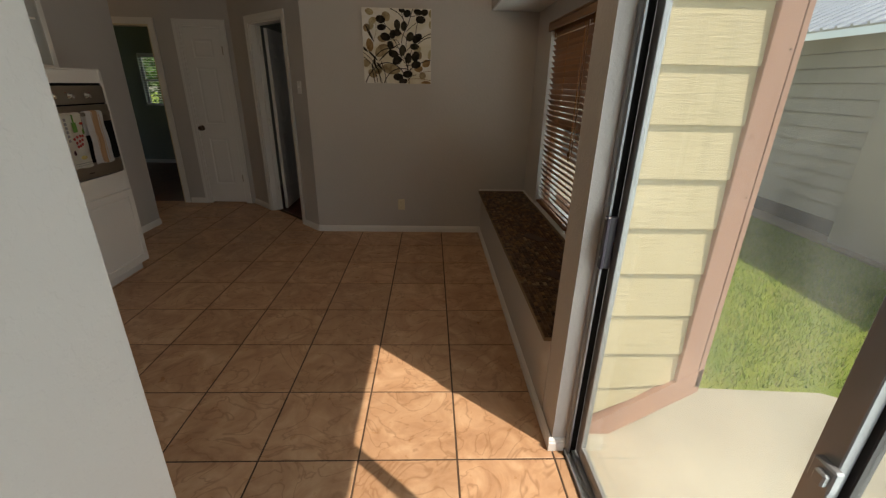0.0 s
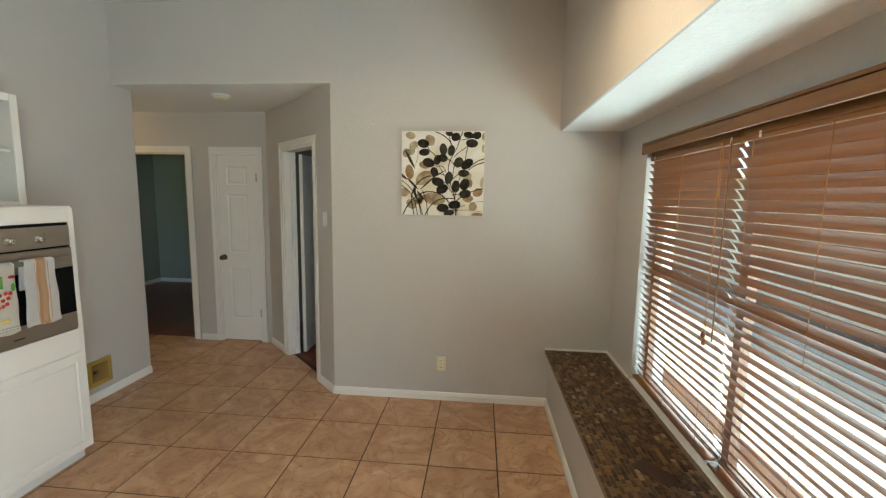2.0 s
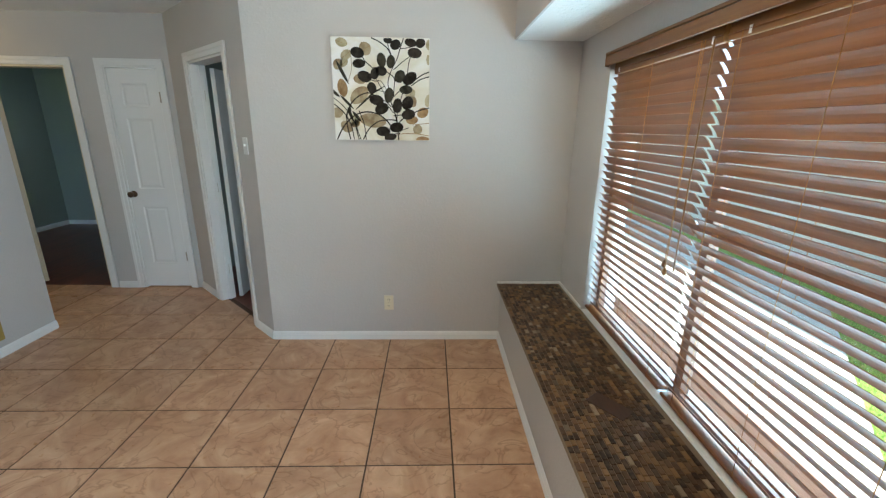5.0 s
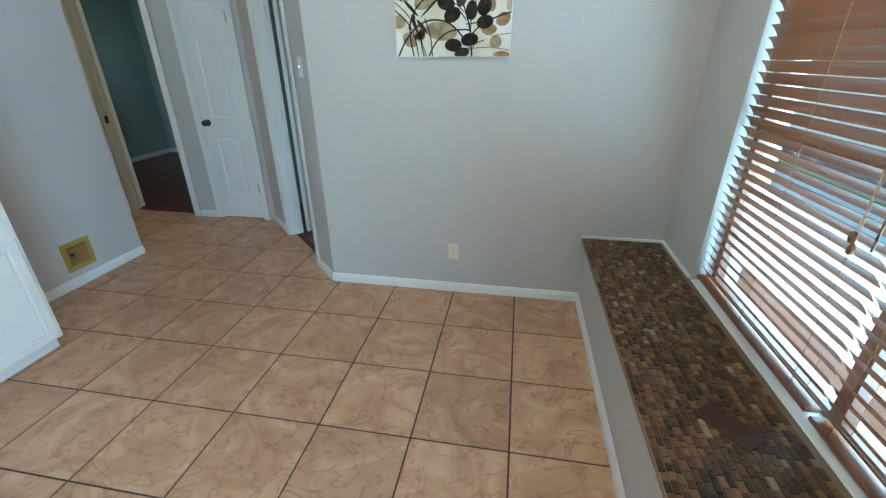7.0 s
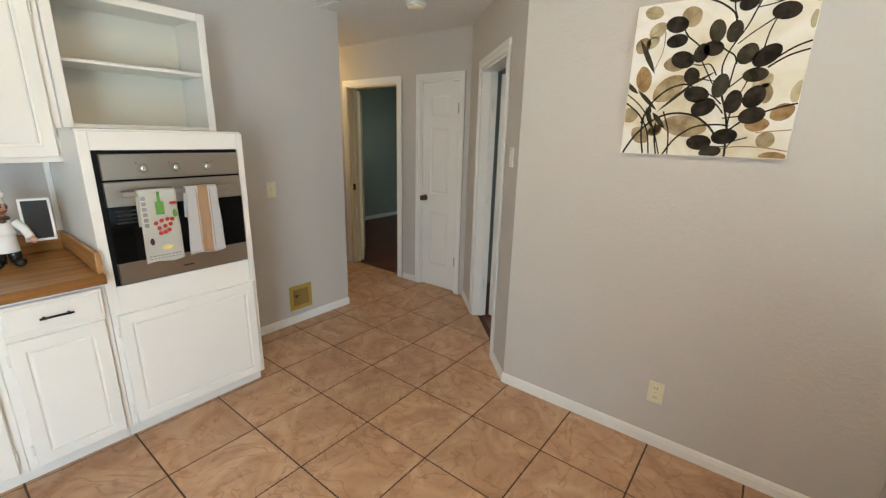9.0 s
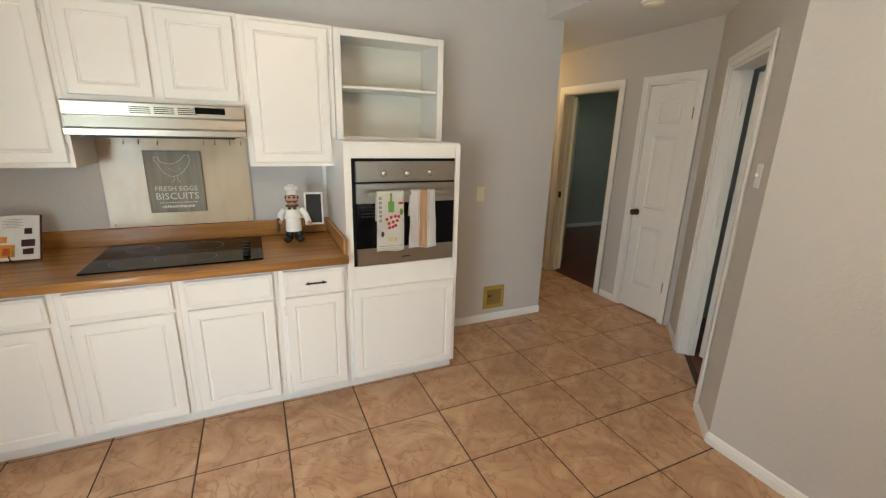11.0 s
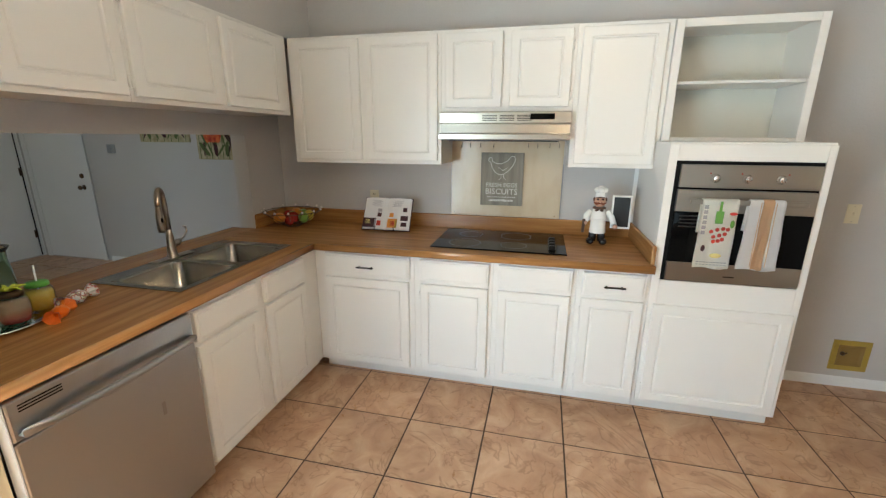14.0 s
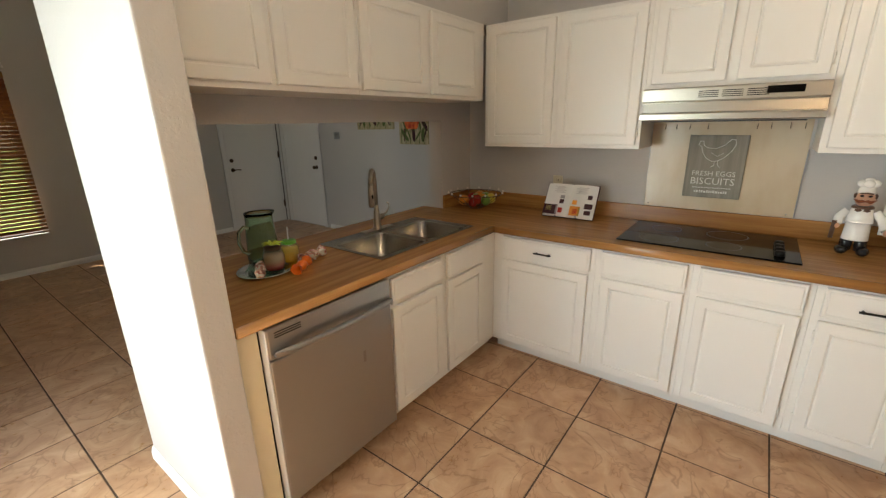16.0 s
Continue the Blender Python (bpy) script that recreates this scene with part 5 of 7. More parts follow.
box(bm, KX + 0.002, CFX - 0.012, CF - 0.012, 2.463, 0.8702, CT)
part("cooktop_run", bm, COUNTER_Y, counter)
bm = empty_bm()
nosing(bm, (CFX - 0.012, CF - 0.012), (CFX - 0.012, 2.463), (1, 0))
part("rounded_edge", bm, COUNTER_Y, counter)
bm = box(empty_bm(), KX + 0.001, KX + 0.022, -0.118, 2.4625, CT + 0.0005, 1.012, 0.005, 2)
part("backsplash", bm, COUNTER_Y, counter)
bm = box(empty_bm(), KX + 0.023, PT_X0 - 0.001, -0.1185, -0.098, CT + 0.0005, 1.012, 0.005, 2)
part("backsplash", bm, COUNTER, counter)
bm = box(empty_bm(), KX + 0.023, CFX - 0.03, 2.442, 2.463, CT + 0.0005, 1.012, 0.005, 2)
part("backsplash", bm, COUNTER, counter)
bm = box(empty_bm(), -0.472, -0.4525, -0.115, CF - 0.06, CT + 0.0005, 1.0, 0.004, 2)
part("backsplash", bm, COUNTER_Y, counter)

# ---- dishwasher ----
dw = thing("dishwasher", (-0.85, 0.2, 0), "stainless steel dishwasher with a curved bar handle", "dishwasher")
part("tub", box(empty_bm(), -1.170, -0.536, -0.1, LY - 0.012, 0.06, 0.864), DARK, dw, "black dishwasher tub")
part("toe_panel", box(empty_bm(), -1.17, -0.536, 0.36, 0.40, 0, 0.058), DARK, dw, "black toe panel")
dm = facing("+y", (-0.545, LY + 0.004, 0))
bm = box(empty_bm(), 0.0, 0.618, 0.085, 0.735, 0.0, 0.032, 0.006, 2)
part("door_panel", bm, STEEL, dw, "brushed stainless steel door", dm)
part("door_edge", box(empty_bm(), -0.004, -0.0005, 0.085, 0.862, -0.012, 0.03), WHITE_PLASTIC, dw, "white plastic door edge", dm)
part("control_panel", box(empty_bm(), 0.0, 0.618, 0.738, 0.864, 0.0, 0.032, 0.008, 2), STEEL, dw, "brushed steel control panel", dm)
bm = empty_bm()
pts = [(0.02, 0.755, 0.02)] + [(0.02 + 0.58 * k / 10, 0.765 + 0.0 * k, 0.05 + 0.022 * math.sin(math.pi * k / 10)) for k in range(11)] + [(0.60, 0.755, 0.02)]
tube(bm, pts, 0.013, 10)
part("door_handle", bm, STEEL, dw, "curved stainless steel handle", dm)
bm = empty_bm()
for k in range(3):
    box(bm, 0.03, 0.14, 0.822 + k * 0.009, 0.826 + k * 0.009, 0.0315, 0.0328)
part("vent_slots", bm, DARK, dw, "black vent slots", dm)
bm = empty_bm()
for z in (0.2, 0.45, 0.70):
    box(bm, -0.536, -0.5325, LY - 0.03, LY - 0.008, z, z + 0.05)
part("mounting_clip", bm, CHROME, dw, "steel mounting clips")
part("handle_mark", box(empty_bm(), 0.43, 0.445, 0.52, 0.575, 0.0318, 0.0326), material("dull_mark", (0.36, 0.34, 0.31), 0.5, 0.8), dw, "small dull grey patch", dm)

# ---- sink and faucet ----
sink = thing("sink", (-1.645, 0.16, 0.75), "double-bowl stainless steel drop-in sink", "sink")


def rrect(x0, x1, y0, y1, r, z, bm, n=5):
    out = []
    for cx, cy, a0 in ((x1 - r, y1 - r, 0), (x0 + r, y1 - r, 90), (x0 + r, y0 + r, 180), (x1 - r, y0 + r, 270)):
        for k in range(n + 1):
            a = radians(a0 + 90 * k / n)
            out.append(bm.verts.new((cx + r * math.cos(a), cy + r * math.sin(a), z)))
    return out


def bridge(bm, a, b):
    k = len(a)
    for i in range(k):
        bm.faces.new([a[i], a[(i + 1) % k], b[(i + 1) % k], b[i]]).smooth = True


bowls = [(-2.015, -1.665, -0.0, 0.375), (-1.63, -1.265, -0.0, 0.375)]
for x0, x1, y0, y1 in bowls:
    bm = empty_bm()
    outer = rrect(x0 - 0.012, x1 + 0.012, y0 - 0.012, y1 + 0.012, 0.07, CT + 0.0045, bm)
    r0 = rrect(x0, x1, y0, y1, 0.06, CT + 0.003, bm)
    r1 = rrect(x0 + 0.004, x1 - 0.004, y0 + 0.004, y1 - 0.004, 0.056, CT - 0.008, bm)
    r2 = rrect(x0 + 0.012, x1 - 0.012, y0 + 0.012, y1 - 0.012, 0.052, CT - 0.13, bm)
    r3 = rrect(x0 + 0.035, x1 - 0.035, y0 + 0.035, y1 - 0.035, 0.05, CT - 0.155, bm)
    for a, b in ((outer, r0), (r0, r1), (r1, r2), (r2, r3)):
        bridge(bm, a, b)
    bm.faces.new(r3)
    bmesh.ops.recalc_face_normals(bm, faces=bm.faces)
    part("bowl", bm, SINK_STEEL, sink, "brushed steel bowl")
bm = empty_bm()
zt = CT + 0.004
for a in ((SX0, SX1, SY0, -0.0), (SX0, SX1, 0.375, SY1), (SX0, bowls[0][0], 0, 0.375), (bowls[0][1], bowls[1][0], 0, 0.375), (bowls[1][1], SX1, 0, 0.375)):
    box(bm, a[0], a[1], a[2], a[3], CT + 0.0005, zt, 0.0)
part("rim", bm, SINK_STEEL, sink, "brushed steel rim")
for x0, x1, y0, y1 in bowls:
    part("drain", lathe(empty_bm(), [(0, 0.002), (0.03, 0.002), (0.04, 0.006), (0.044, 0.001)], 20, ((x0 + x1) / 2, 0.19, CT - 0.154)), CHROME, sink, "steel drain")
bm = empty_bm()
faucet = thing("faucet", (-1.655, -0.055, CT), "brushed nickel pull-down kitchen faucet with a side lever", "faucet")
fx, fy = -1.655, -0.055
lathe(bm, [(0.0, 0), (0.030, 0), (0.030, 0.006), (0.024, 0.012), (0.021, 0.05), (0.019, 0.10), (0.016, 0.13), (0.012, 0.16), (0, 0.16)], 20, (fx, fy, CT + 0.009))
arc_pts = [(fx, fy, CT + 0.16), (fx, fy, CT + 0.26)] + [(fx + 0.85 * (0.055 - 0.055 * math.cos(a)), fy + 0.55 * (0.055 - 0.055 * math.cos(a)), CT + 0.30 + 0.075 * math.sin(a)) for a in [math.pi * k / 10 for k in range(11)]]
tube(bm, arc_pts, 0.0135, 12)
part("spout", bm, NICKEL, faucet, "curved nickel spout")
end = arc_pts[-1]
part("spray_head", lathe(empty_bm(), [(0, -0.135), (0.016, -0.135), (0.019, -0.12), (0.018, -0.05), (0.013, -0.01), (0.012, 0.0), (0, 0)], 18, end), NICKEL, faucet, "nickel pull-down spray head")
part("spray_button", ball(empty_bm(), (end[0] + 0.004, end[1] + 0.017, end[2] - 0.07), 0.009, 0.7, 0.5, 1.6, 2), BLACK_METAL, faucet, "black spray button")
bm = tube(empty_bm(), [(fx - 0.015, fy, CT + 0.075), (fx - 0.045, fy, CT + 0.08), (fx - 0.060, fy, CT + 0.088)], 0.016, 12, [0.018, 0.018, 0.012])
tube(bm, [(fx - 0.06, fy, CT + 0.088), (fx - 0.085, fy + 0.004, CT + 0.10), (fx - 0.105, fy + 0.008, CT + 0.13), (fx - 0.10, fy + 0.01, CT + 0.155), (fx - 0.085, fy + 0.01, CT + 0.16)], 0.006, 8)
part("lever", bm, NICKEL, faucet, "curled nickel lever")
part("deck_plate", box(empty_bm(), fx - 0.125, fx + 0.125, fy - 0.028, fy + 0.028, CT + 0.0042, CT + 0.010, 0.004, 2), NICKEL, faucet, "nickel deck plate")

# ---- cooktop and hood ----
ck = thing("cooktop", (-2.46, 1.63, CT), "black glass electric cooktop with four black knobs", "cooktop")
part("glass_top", box(empty_bm(), -2.74, -2.222, 1.232, 2.026, CT + 0.0005, CT + 0.009, 0.003, 2), BLACK_GLASS, ck, "black glass plate")
for cx, cy, r in ((-2.60, 1.42, 0.075), (-2.36, 1.42, 0.095), (-2.60, 1.72, 0.095), (-2.36, 1.72, 0.075)):
    bm = empty_bm()
    lathe(bm, [(r, 0), (r + 0.002, 0.0003), (r + 0.004, 0)], 40, (cx, cy, CT + 0.0091), cap=False)
    part("burner_ring", bm, material("grey_ring", (0.09, 0.09, 0.09), 0.3), ck, "grey burner ring")
for k in range(4):
    part("knob", lathe(empty_bm(), [(0.021, 0), (0.021, 0.012), (0.017, 0.022), (0.008, 0.024), (0, 0.024)], 18, (-2.52 + k * 0.068, 1.945, CT + 0.009)), BLACK_METAL, ck, "black cooktop knob")

hood = thing("range_hood", (-2.63, 1.62, 1.53), "stainless steel under-cabinet range hood", "range hood")
bm = empty_bm()
prof = [(KX + 0.004, 1.698), (UX + 0.05, 1.698), (UX + 0.058, 1.694), (UX + 0.060, 1.690), (UX + 0.060, 1.634), (UX + 0.057, 1.630), (UX + 0.030, 1.626), (UX + 0.034, 1.578), (UX + 0.085, 1.572), (UX + 0.088, 1.568), (UX + 0.088, 1.542), (UX + 0.080, 1.538), (KX + 0.004, 1.545)]
a = [bm.verts.new((x, 1.244, z)) for x, z in prof]
b = [bm.verts.new((x, 2.0, z)) for x, z in prof]
for i in range(len(prof)):
    j = (i + 1) % len(prof)
    bm.faces.new([a[i], a[j], b[j], b[i]])
bm.faces.new(a)
bm.faces.new(list(reversed(b)))
bmesh.ops.recalc_face_normals(bm, faces=bm.faces)
part("hood_body", bm, STEEL_Y, hood, "brushed stainless steel hood")
bm = empty_bm()
for y0 in (1.50, 1.60, 1.70):
    for k in range(4):
        box(bm, UX + 0.0602, UX + 0.0612, y0, y0 + 0.085, 1.646 + k * 0.009, 1.650 + k * 0.009)
part("vent_slots", bm, DARK, hood, "dark vent slots")
part("switch_panel", box(empty_bm(), UX + 0.0602, UX + 0.063, 1.775, 1.91, 1.652, 1.684, 0.001), BLACK_GLASS, hood, "black switch panel")
part("hood_filter", box(empty_bm(), KX + 0.06, UX + 0.06, 1.30, 1.94, 1.529, 1.534), DARK_ALU, hood, "dark filter")

# ---- things on the walls ----
def plate(name, m, label, kind="outlet", w=0.07, h=0.115, mat=None):
    t = thing(name, m.translation, label, kind)
    part("plate", box(empty_bm(), -w / 2, w / 2, -h / 2, h / 2, 0.0006, 0.006, 0.002, 2), mat or PLASTIC, t, "", m)
    if kind == "outlet":
        for v in (-0.026, 0.026):
            part("socket", box(empty_bm(), -0.017, 0.017, v - 0.014, v + 0.014, 0.0058, 0.0085, 0.003, 2), mat or PLASTIC, t, "", m)
            bm = empty_bm()
            for u in (-0.006, 0.006):
                box(bm, u - 0.0012, u + 0.0012, v - 0.004, v + 0.006, 0.0086, 0.0089)
            part("slot", bm, DARK, t, "dark socket slots", m)
    else:
        part("toggle", box(empty_bm(), -0.005, 0.005, -0.004, 0.012, 0.006, 0.018, 0.001), mat or PLASTIC, t, "", m)
    for v in (-h / 2 + 0.012, h / 2 - 0.012) if kind == "switch" else (0.0,):
        part("screw", lathe(empty_bm(), [(0.003, 0.0058), (0.003, 0.0068), (0, 0.007)], 8), CHROME, t, "small screw", m @ Matrix.Translation((0, v, 0)))
    return t


plate("outlet", facing("-y", (-0.153, NORTH, 0.302)), "ivory duplex outlet low on the greige wall", "outlet")
plate("light_switch", facing("+x", (KX, 3.663, 1.126)), "ivory toggle switch beside the oven cabinet", "switch")
plate("light_switch", diag_m @ Matrix.Translation((DIAG_LEN - 0.125, 1.43, 0)), "white toggle switch beside the study door", "switch", mat=WHITE_PLASTIC)
plate("outlet", facing("+x", (KX, 0.645, 1.11)), "ivory outlet over the backsplash behind the book", "outlet")
plate("thermostat", facing("+x", (-3.88, -3.10, 1.40)), "small grey thermostat on the living room wall", "switch", 0.12, 0.10, ALU)

# yellow box with a shallow recess, coloured darker to read as a shaded hole
t = thing("wall_box", (KX, 3.845, 0.22), "open yellow recessed box low in the kitchen wall", "wall box")
vm = facing("+x", (KX, 3.845, 0.218))
YEL = painted("ochre_yellow_paint", (0.42, 0.29, 0.05), 0.6, 0.3, 40, 0.2)
bm = empty_bm()
W = 0.103
for a in ((-W, W, -W, -W + 0.032), (-W, W, W - 0.032, W), (-W, -W + 0.032, -W + 0.032, W - 0.032), (W - 0.032, W, -W + 0.032, W - 0.032)):
    box(bm, *a, 0.0008, 0.010, 0.002)
part("flange", bm, YEL, t, "ochre flange", vm)
bm = empty_bm()
i = W - 0.032
fr = [bm.verts.new(p) for p in ((-i, -i, 0.008), (i, -i, 0.008), (i, i, 0.008), (-i, i, 0.008))]
bk = [bm.verts.new(p) for p in ((-i + 0.016, -i + 0.016, 0.0012), (i - 0.016, -i + 0.016, 0.0012), (i - 0.016, i - 0.016, 0.0012), (-i + 0.016, i - 0.016, 0.0012))]
for k in range(4):
    bm.faces.new([fr[k], fr[(k + 1) % 4], bk[(k + 1) % 4], bk[k]])
bm.faces.new(bk)
part("recess", bm, material("ochre_recess_shade", (0.24, 0.15, 0.04), 0.7), t, "ochre recess with its shade in the colour", vm)
part("valve", tube(lathe(empty_bm(), [(0, 0.001), (0.014, 0.001), (0.012, 0.01), (0, 0.011)], 12, (-0.04, 0.01, 0)), [(-0.04, 0.01, 0.006), (-0.02, 0.02, 0.012)], 0.004, 6), BRONZE, t, "small dark valve", vm)

# smoke detector
t = thing("smoke_detector", (-2.13, 4.51, HALL_CEILING), "round off-white smoke detector on the hall ceiling", "smoke detector")
part("base", lathe(empty_bm(), [(0, 0), (0.075, 0), (0.075, -0.010), (0.070, -0.014), (0, -0.014)][::-1], 32, (-2.13, 4.51, HALL_CEILING - 0.0005)), WHITE_PLASTIC, t)
part("cover", lathe(empty_bm(), [(0, -0.042), (0.045, -0.040), (0.060, -0.030), (0.064, -0.0145), (0, -0.0145)], 32, (-2.13, 4.51, HALL_CEILING)), PLASTIC, t, "cream ribbed cover")

# ---- painting ----
AX0, AX1, AZ0, AZ1 = -0.474, 0.146, 1.484, 2.106
art = thing("painting", ((AX0 + AX1) / 2, NORTH - 0.01, AZ0), "square canvas painting of dark round leaves on a cream ground", "painting")
CANVAS = material("cream_canvas", (0.7, 0.62, 0.42), 0.75)
v = coords(CANVAS, shift=False)
c = ramp(CANVAS, noise_of(CANVAS, v, 3.5, 4, 0.5, 0.8), [(0.30, (0.60, 0.53, 0.37)), (0.46, (0.72, 0.68, 0.56)), (0.58, (0.80, 0.79, 0.75))])
base(CANVAS, mix(CANVAS, ramp(CANVAS, noise_of(CANVAS, v, 14, 4), [(0.45, 0.0), (0.8, 0.25)]), c, (0.50, 0.42, 0.25)))
bump(CANVAS, noise_of(CANVAS, v, 400, 2), 0.15, 0.0006)
am = facing("-y", (AX0, NORTH, AZ0))
S = AX1 - AX0
part("canvas", box(empty_bm(), 0, S, 0, AZ1 - AZ0, 0.001, 0.034, 0.002, 2), CANVAS, art, "stretched cream canvas", am)


def leaf_mat(name, a, b):
    m = material(name, a, 0.8, 0.0, 0.1)
    base(m, ramp(m, noise_of(m, coords(m), 22, 4), [(0.35, a), (0.65, b)]))
    return m


L_DARK = leaf_mat("umber_leaf_paint", (0.014, 0.011, 0.008), (0.042, 0.034, 0.026))
L_GREY = leaf_mat("grey_leaf_paint", (0.018, 0.016, 0.010), (0.065, 0.056, 0.038))
L_TAN = leaf_mat("tan_leaf_paint", (0.25, 0.18, 0.10), (0.42, 0.34, 0.21))
L_PALE = leaf_mat("pale_leaf_paint", (0.33, 0.28, 0.15), (0.52, 0.45, 0.29))
L_RUST = leaf_mat("rust_leaf_paint", (0.22, 0.12, 0.05), (0.40, 0.27, 0.13))


def flat_leaf(u, v, a, b, turn, w, point=0.0):
    bm = empty_bm()
    n = 22
    vs = []
    for k in range(n):
        th = 2 * math.pi * k / n
        x, y = a * math.cos(th), b * math.sin(th) * (1 - point * abs(math.cos(th)) ** 3)
        c, s = math.cos(radians(turn)), math.sin(radians(turn))
        uu, vv = min(max(u + x * c - y * s, 0.003), S - 0.003), min(max(v + x * s + y * c, 0.003), S - 0.003)
        vs.append(bm.verts.new((uu, vv, w)))
    bm.faces.new(vs)
    return bm


def fleaf(px_, py_, a, b, turn, mat, w, point=0.0):
    """Leaf at a place on the canvas given as fractions from its top left corner, sizes too."""
    part("painted_leaf", flat_leaf(px_ * S, (1 - py_) * S, a * S, b * S, turn, w, point), mat, art, "", am)


def stem(pts, r, mat, w=0.0352):
    bm = empty_bm()
    pts = [(min(max(x, 0.004), 0.996) * S, (1 - min(max(y, 0.004), 0.996)) * S) for x, y in pts]
    smooth = []
    for k in range(len(pts) - 1):
        p0, p1, p2, p3 = pts[max(k - 1, 0)], pts[k], pts[k + 1], pts[min(k + 2, len(pts) - 1)]
        for s in (0, 0.25, 0.5, 0.75):
            smooth.append(tuple(0.5 * (2 * b + (c - a) * s + (2 * a - 5 * b + 4 * c - d) * s * s + (-a + 3 * b - 3 * c + d) * s ** 3) for a, b, c, d in zip(p0, p1, p2, p3)))
    smooth.append(pts[-1])
    left, right = [], []
    for k, p in enumerate(smooth):
        q0, q1 = smooth[max(k - 1, 0)], smooth[min(k + 1, len(smooth) - 1)]
        d = Vector((q1[0] - q0[0], q1[1] - q0[1]))
        n = Vector((-d.y, d.x)).normalized() * r
        left.append(bm.verts.new((p[0] + n.x, p[1] + n.y, w)))
        right.append(bm.verts.new((p[0] - n.x, p[1] - n.y, w)))
    for k in range(len(smooth) - 1):
        bm.faces.new([right[k], right[k + 1], left[k + 1], left[k]])
    part("painted_stem", bm, mat, art, "", am)


for a in [(0.11, 0.05, 0.062, 0.042, -15, L_PALE), (0.15, 0.165, 0.062, 0.046, 35, L_PALE), (0.065, 0.255, 0.055, 0.05, 60, L_TAN), (0.125, 0.24, 0.05, 0.035, 40, L_PALE), (0.345, 0.105, 0.062, 0.066, 30, L_TAN),
          (0.29, 0.39, 0.075, 0.05, 0, L_TAN), (0.10, 0.48, 0.090, 0.052, 100, L_RUST), (0.27, 0.55, 0.115, 0.072, 40, L_TAN), (0.035, 0.725, 0.062, 0.052, 10, L_TAN), (0.125, 0.865, 0.070, 0.055, -40, L_TAN),
          (0.215, 0.80, 0.065, 0.050, 80, L_PALE), (0.40, 0.80, 0.145, 0.072, -8, L_TAN), (0.22, 0.83, 0.05, 0.04, 30, L_RUST), (0.93, 0.715, 0.065, 0.050, 30, L_RUST), (0.815, 0.79, 0.066, 0.044, 5, L_RUST),
          (0.875, 0.885, 0.052, 0.050, 60, L_TAN), (0.825, 0.60, 0.040, 0.062, 10, L_TAN), (0.80, 0.53, 0.058, 0.046, 40, L_PALE), (0.985, 0.595, 0.035, 0.065, -10, L_PALE), (0.93, 0.985, 0.075, 0.03, 0, L_RUST),
          (0.99, 0.06, 0.03, 0.05, 0, L_PALE), (0.985, 0.20, 0.02, 0.05, 0, L_PALE)]:
    fleaf(a[0], a[1], a[2], a[3], a[4], a[5], 0.0345, 0.25)
    c, q = math.cos(radians(a[4])), math.sin(radians(a[4]))
    if 0.06 < a[0] < 0.94:
        stem([(a[0] - a[2] * 0.92 * c, a[1] + a[2] * 0.92 * q), (a[0], a[1] + 0.004), (a[0] + a[2] * 0.92 * c, a[1] - a[2] * 0.92 * q)], 0.0011, L_RUST, 0.0348)
for x, y, a, b, turn in [(0.105, 0.33, 0.13, 0.017, -62), (0.02, 0.53, 0.07, 0.016, -40), (0.33, 0.60, 0.15, 0.010, 42), (0.14, 0.62, 0.10, 0.014, -45), (0.17, 0.74, 0.075, 0.016, -70), (0.235, 0.76, 0.07, 0.017, -50), (0.46, 0.50, 0.09, 0.008, 30), (0.16, 0.70, 0.04, 0.02, 80)]:
    fleaf(x, y, a, b, turn, L_GREY, 0.03495, 0.6)
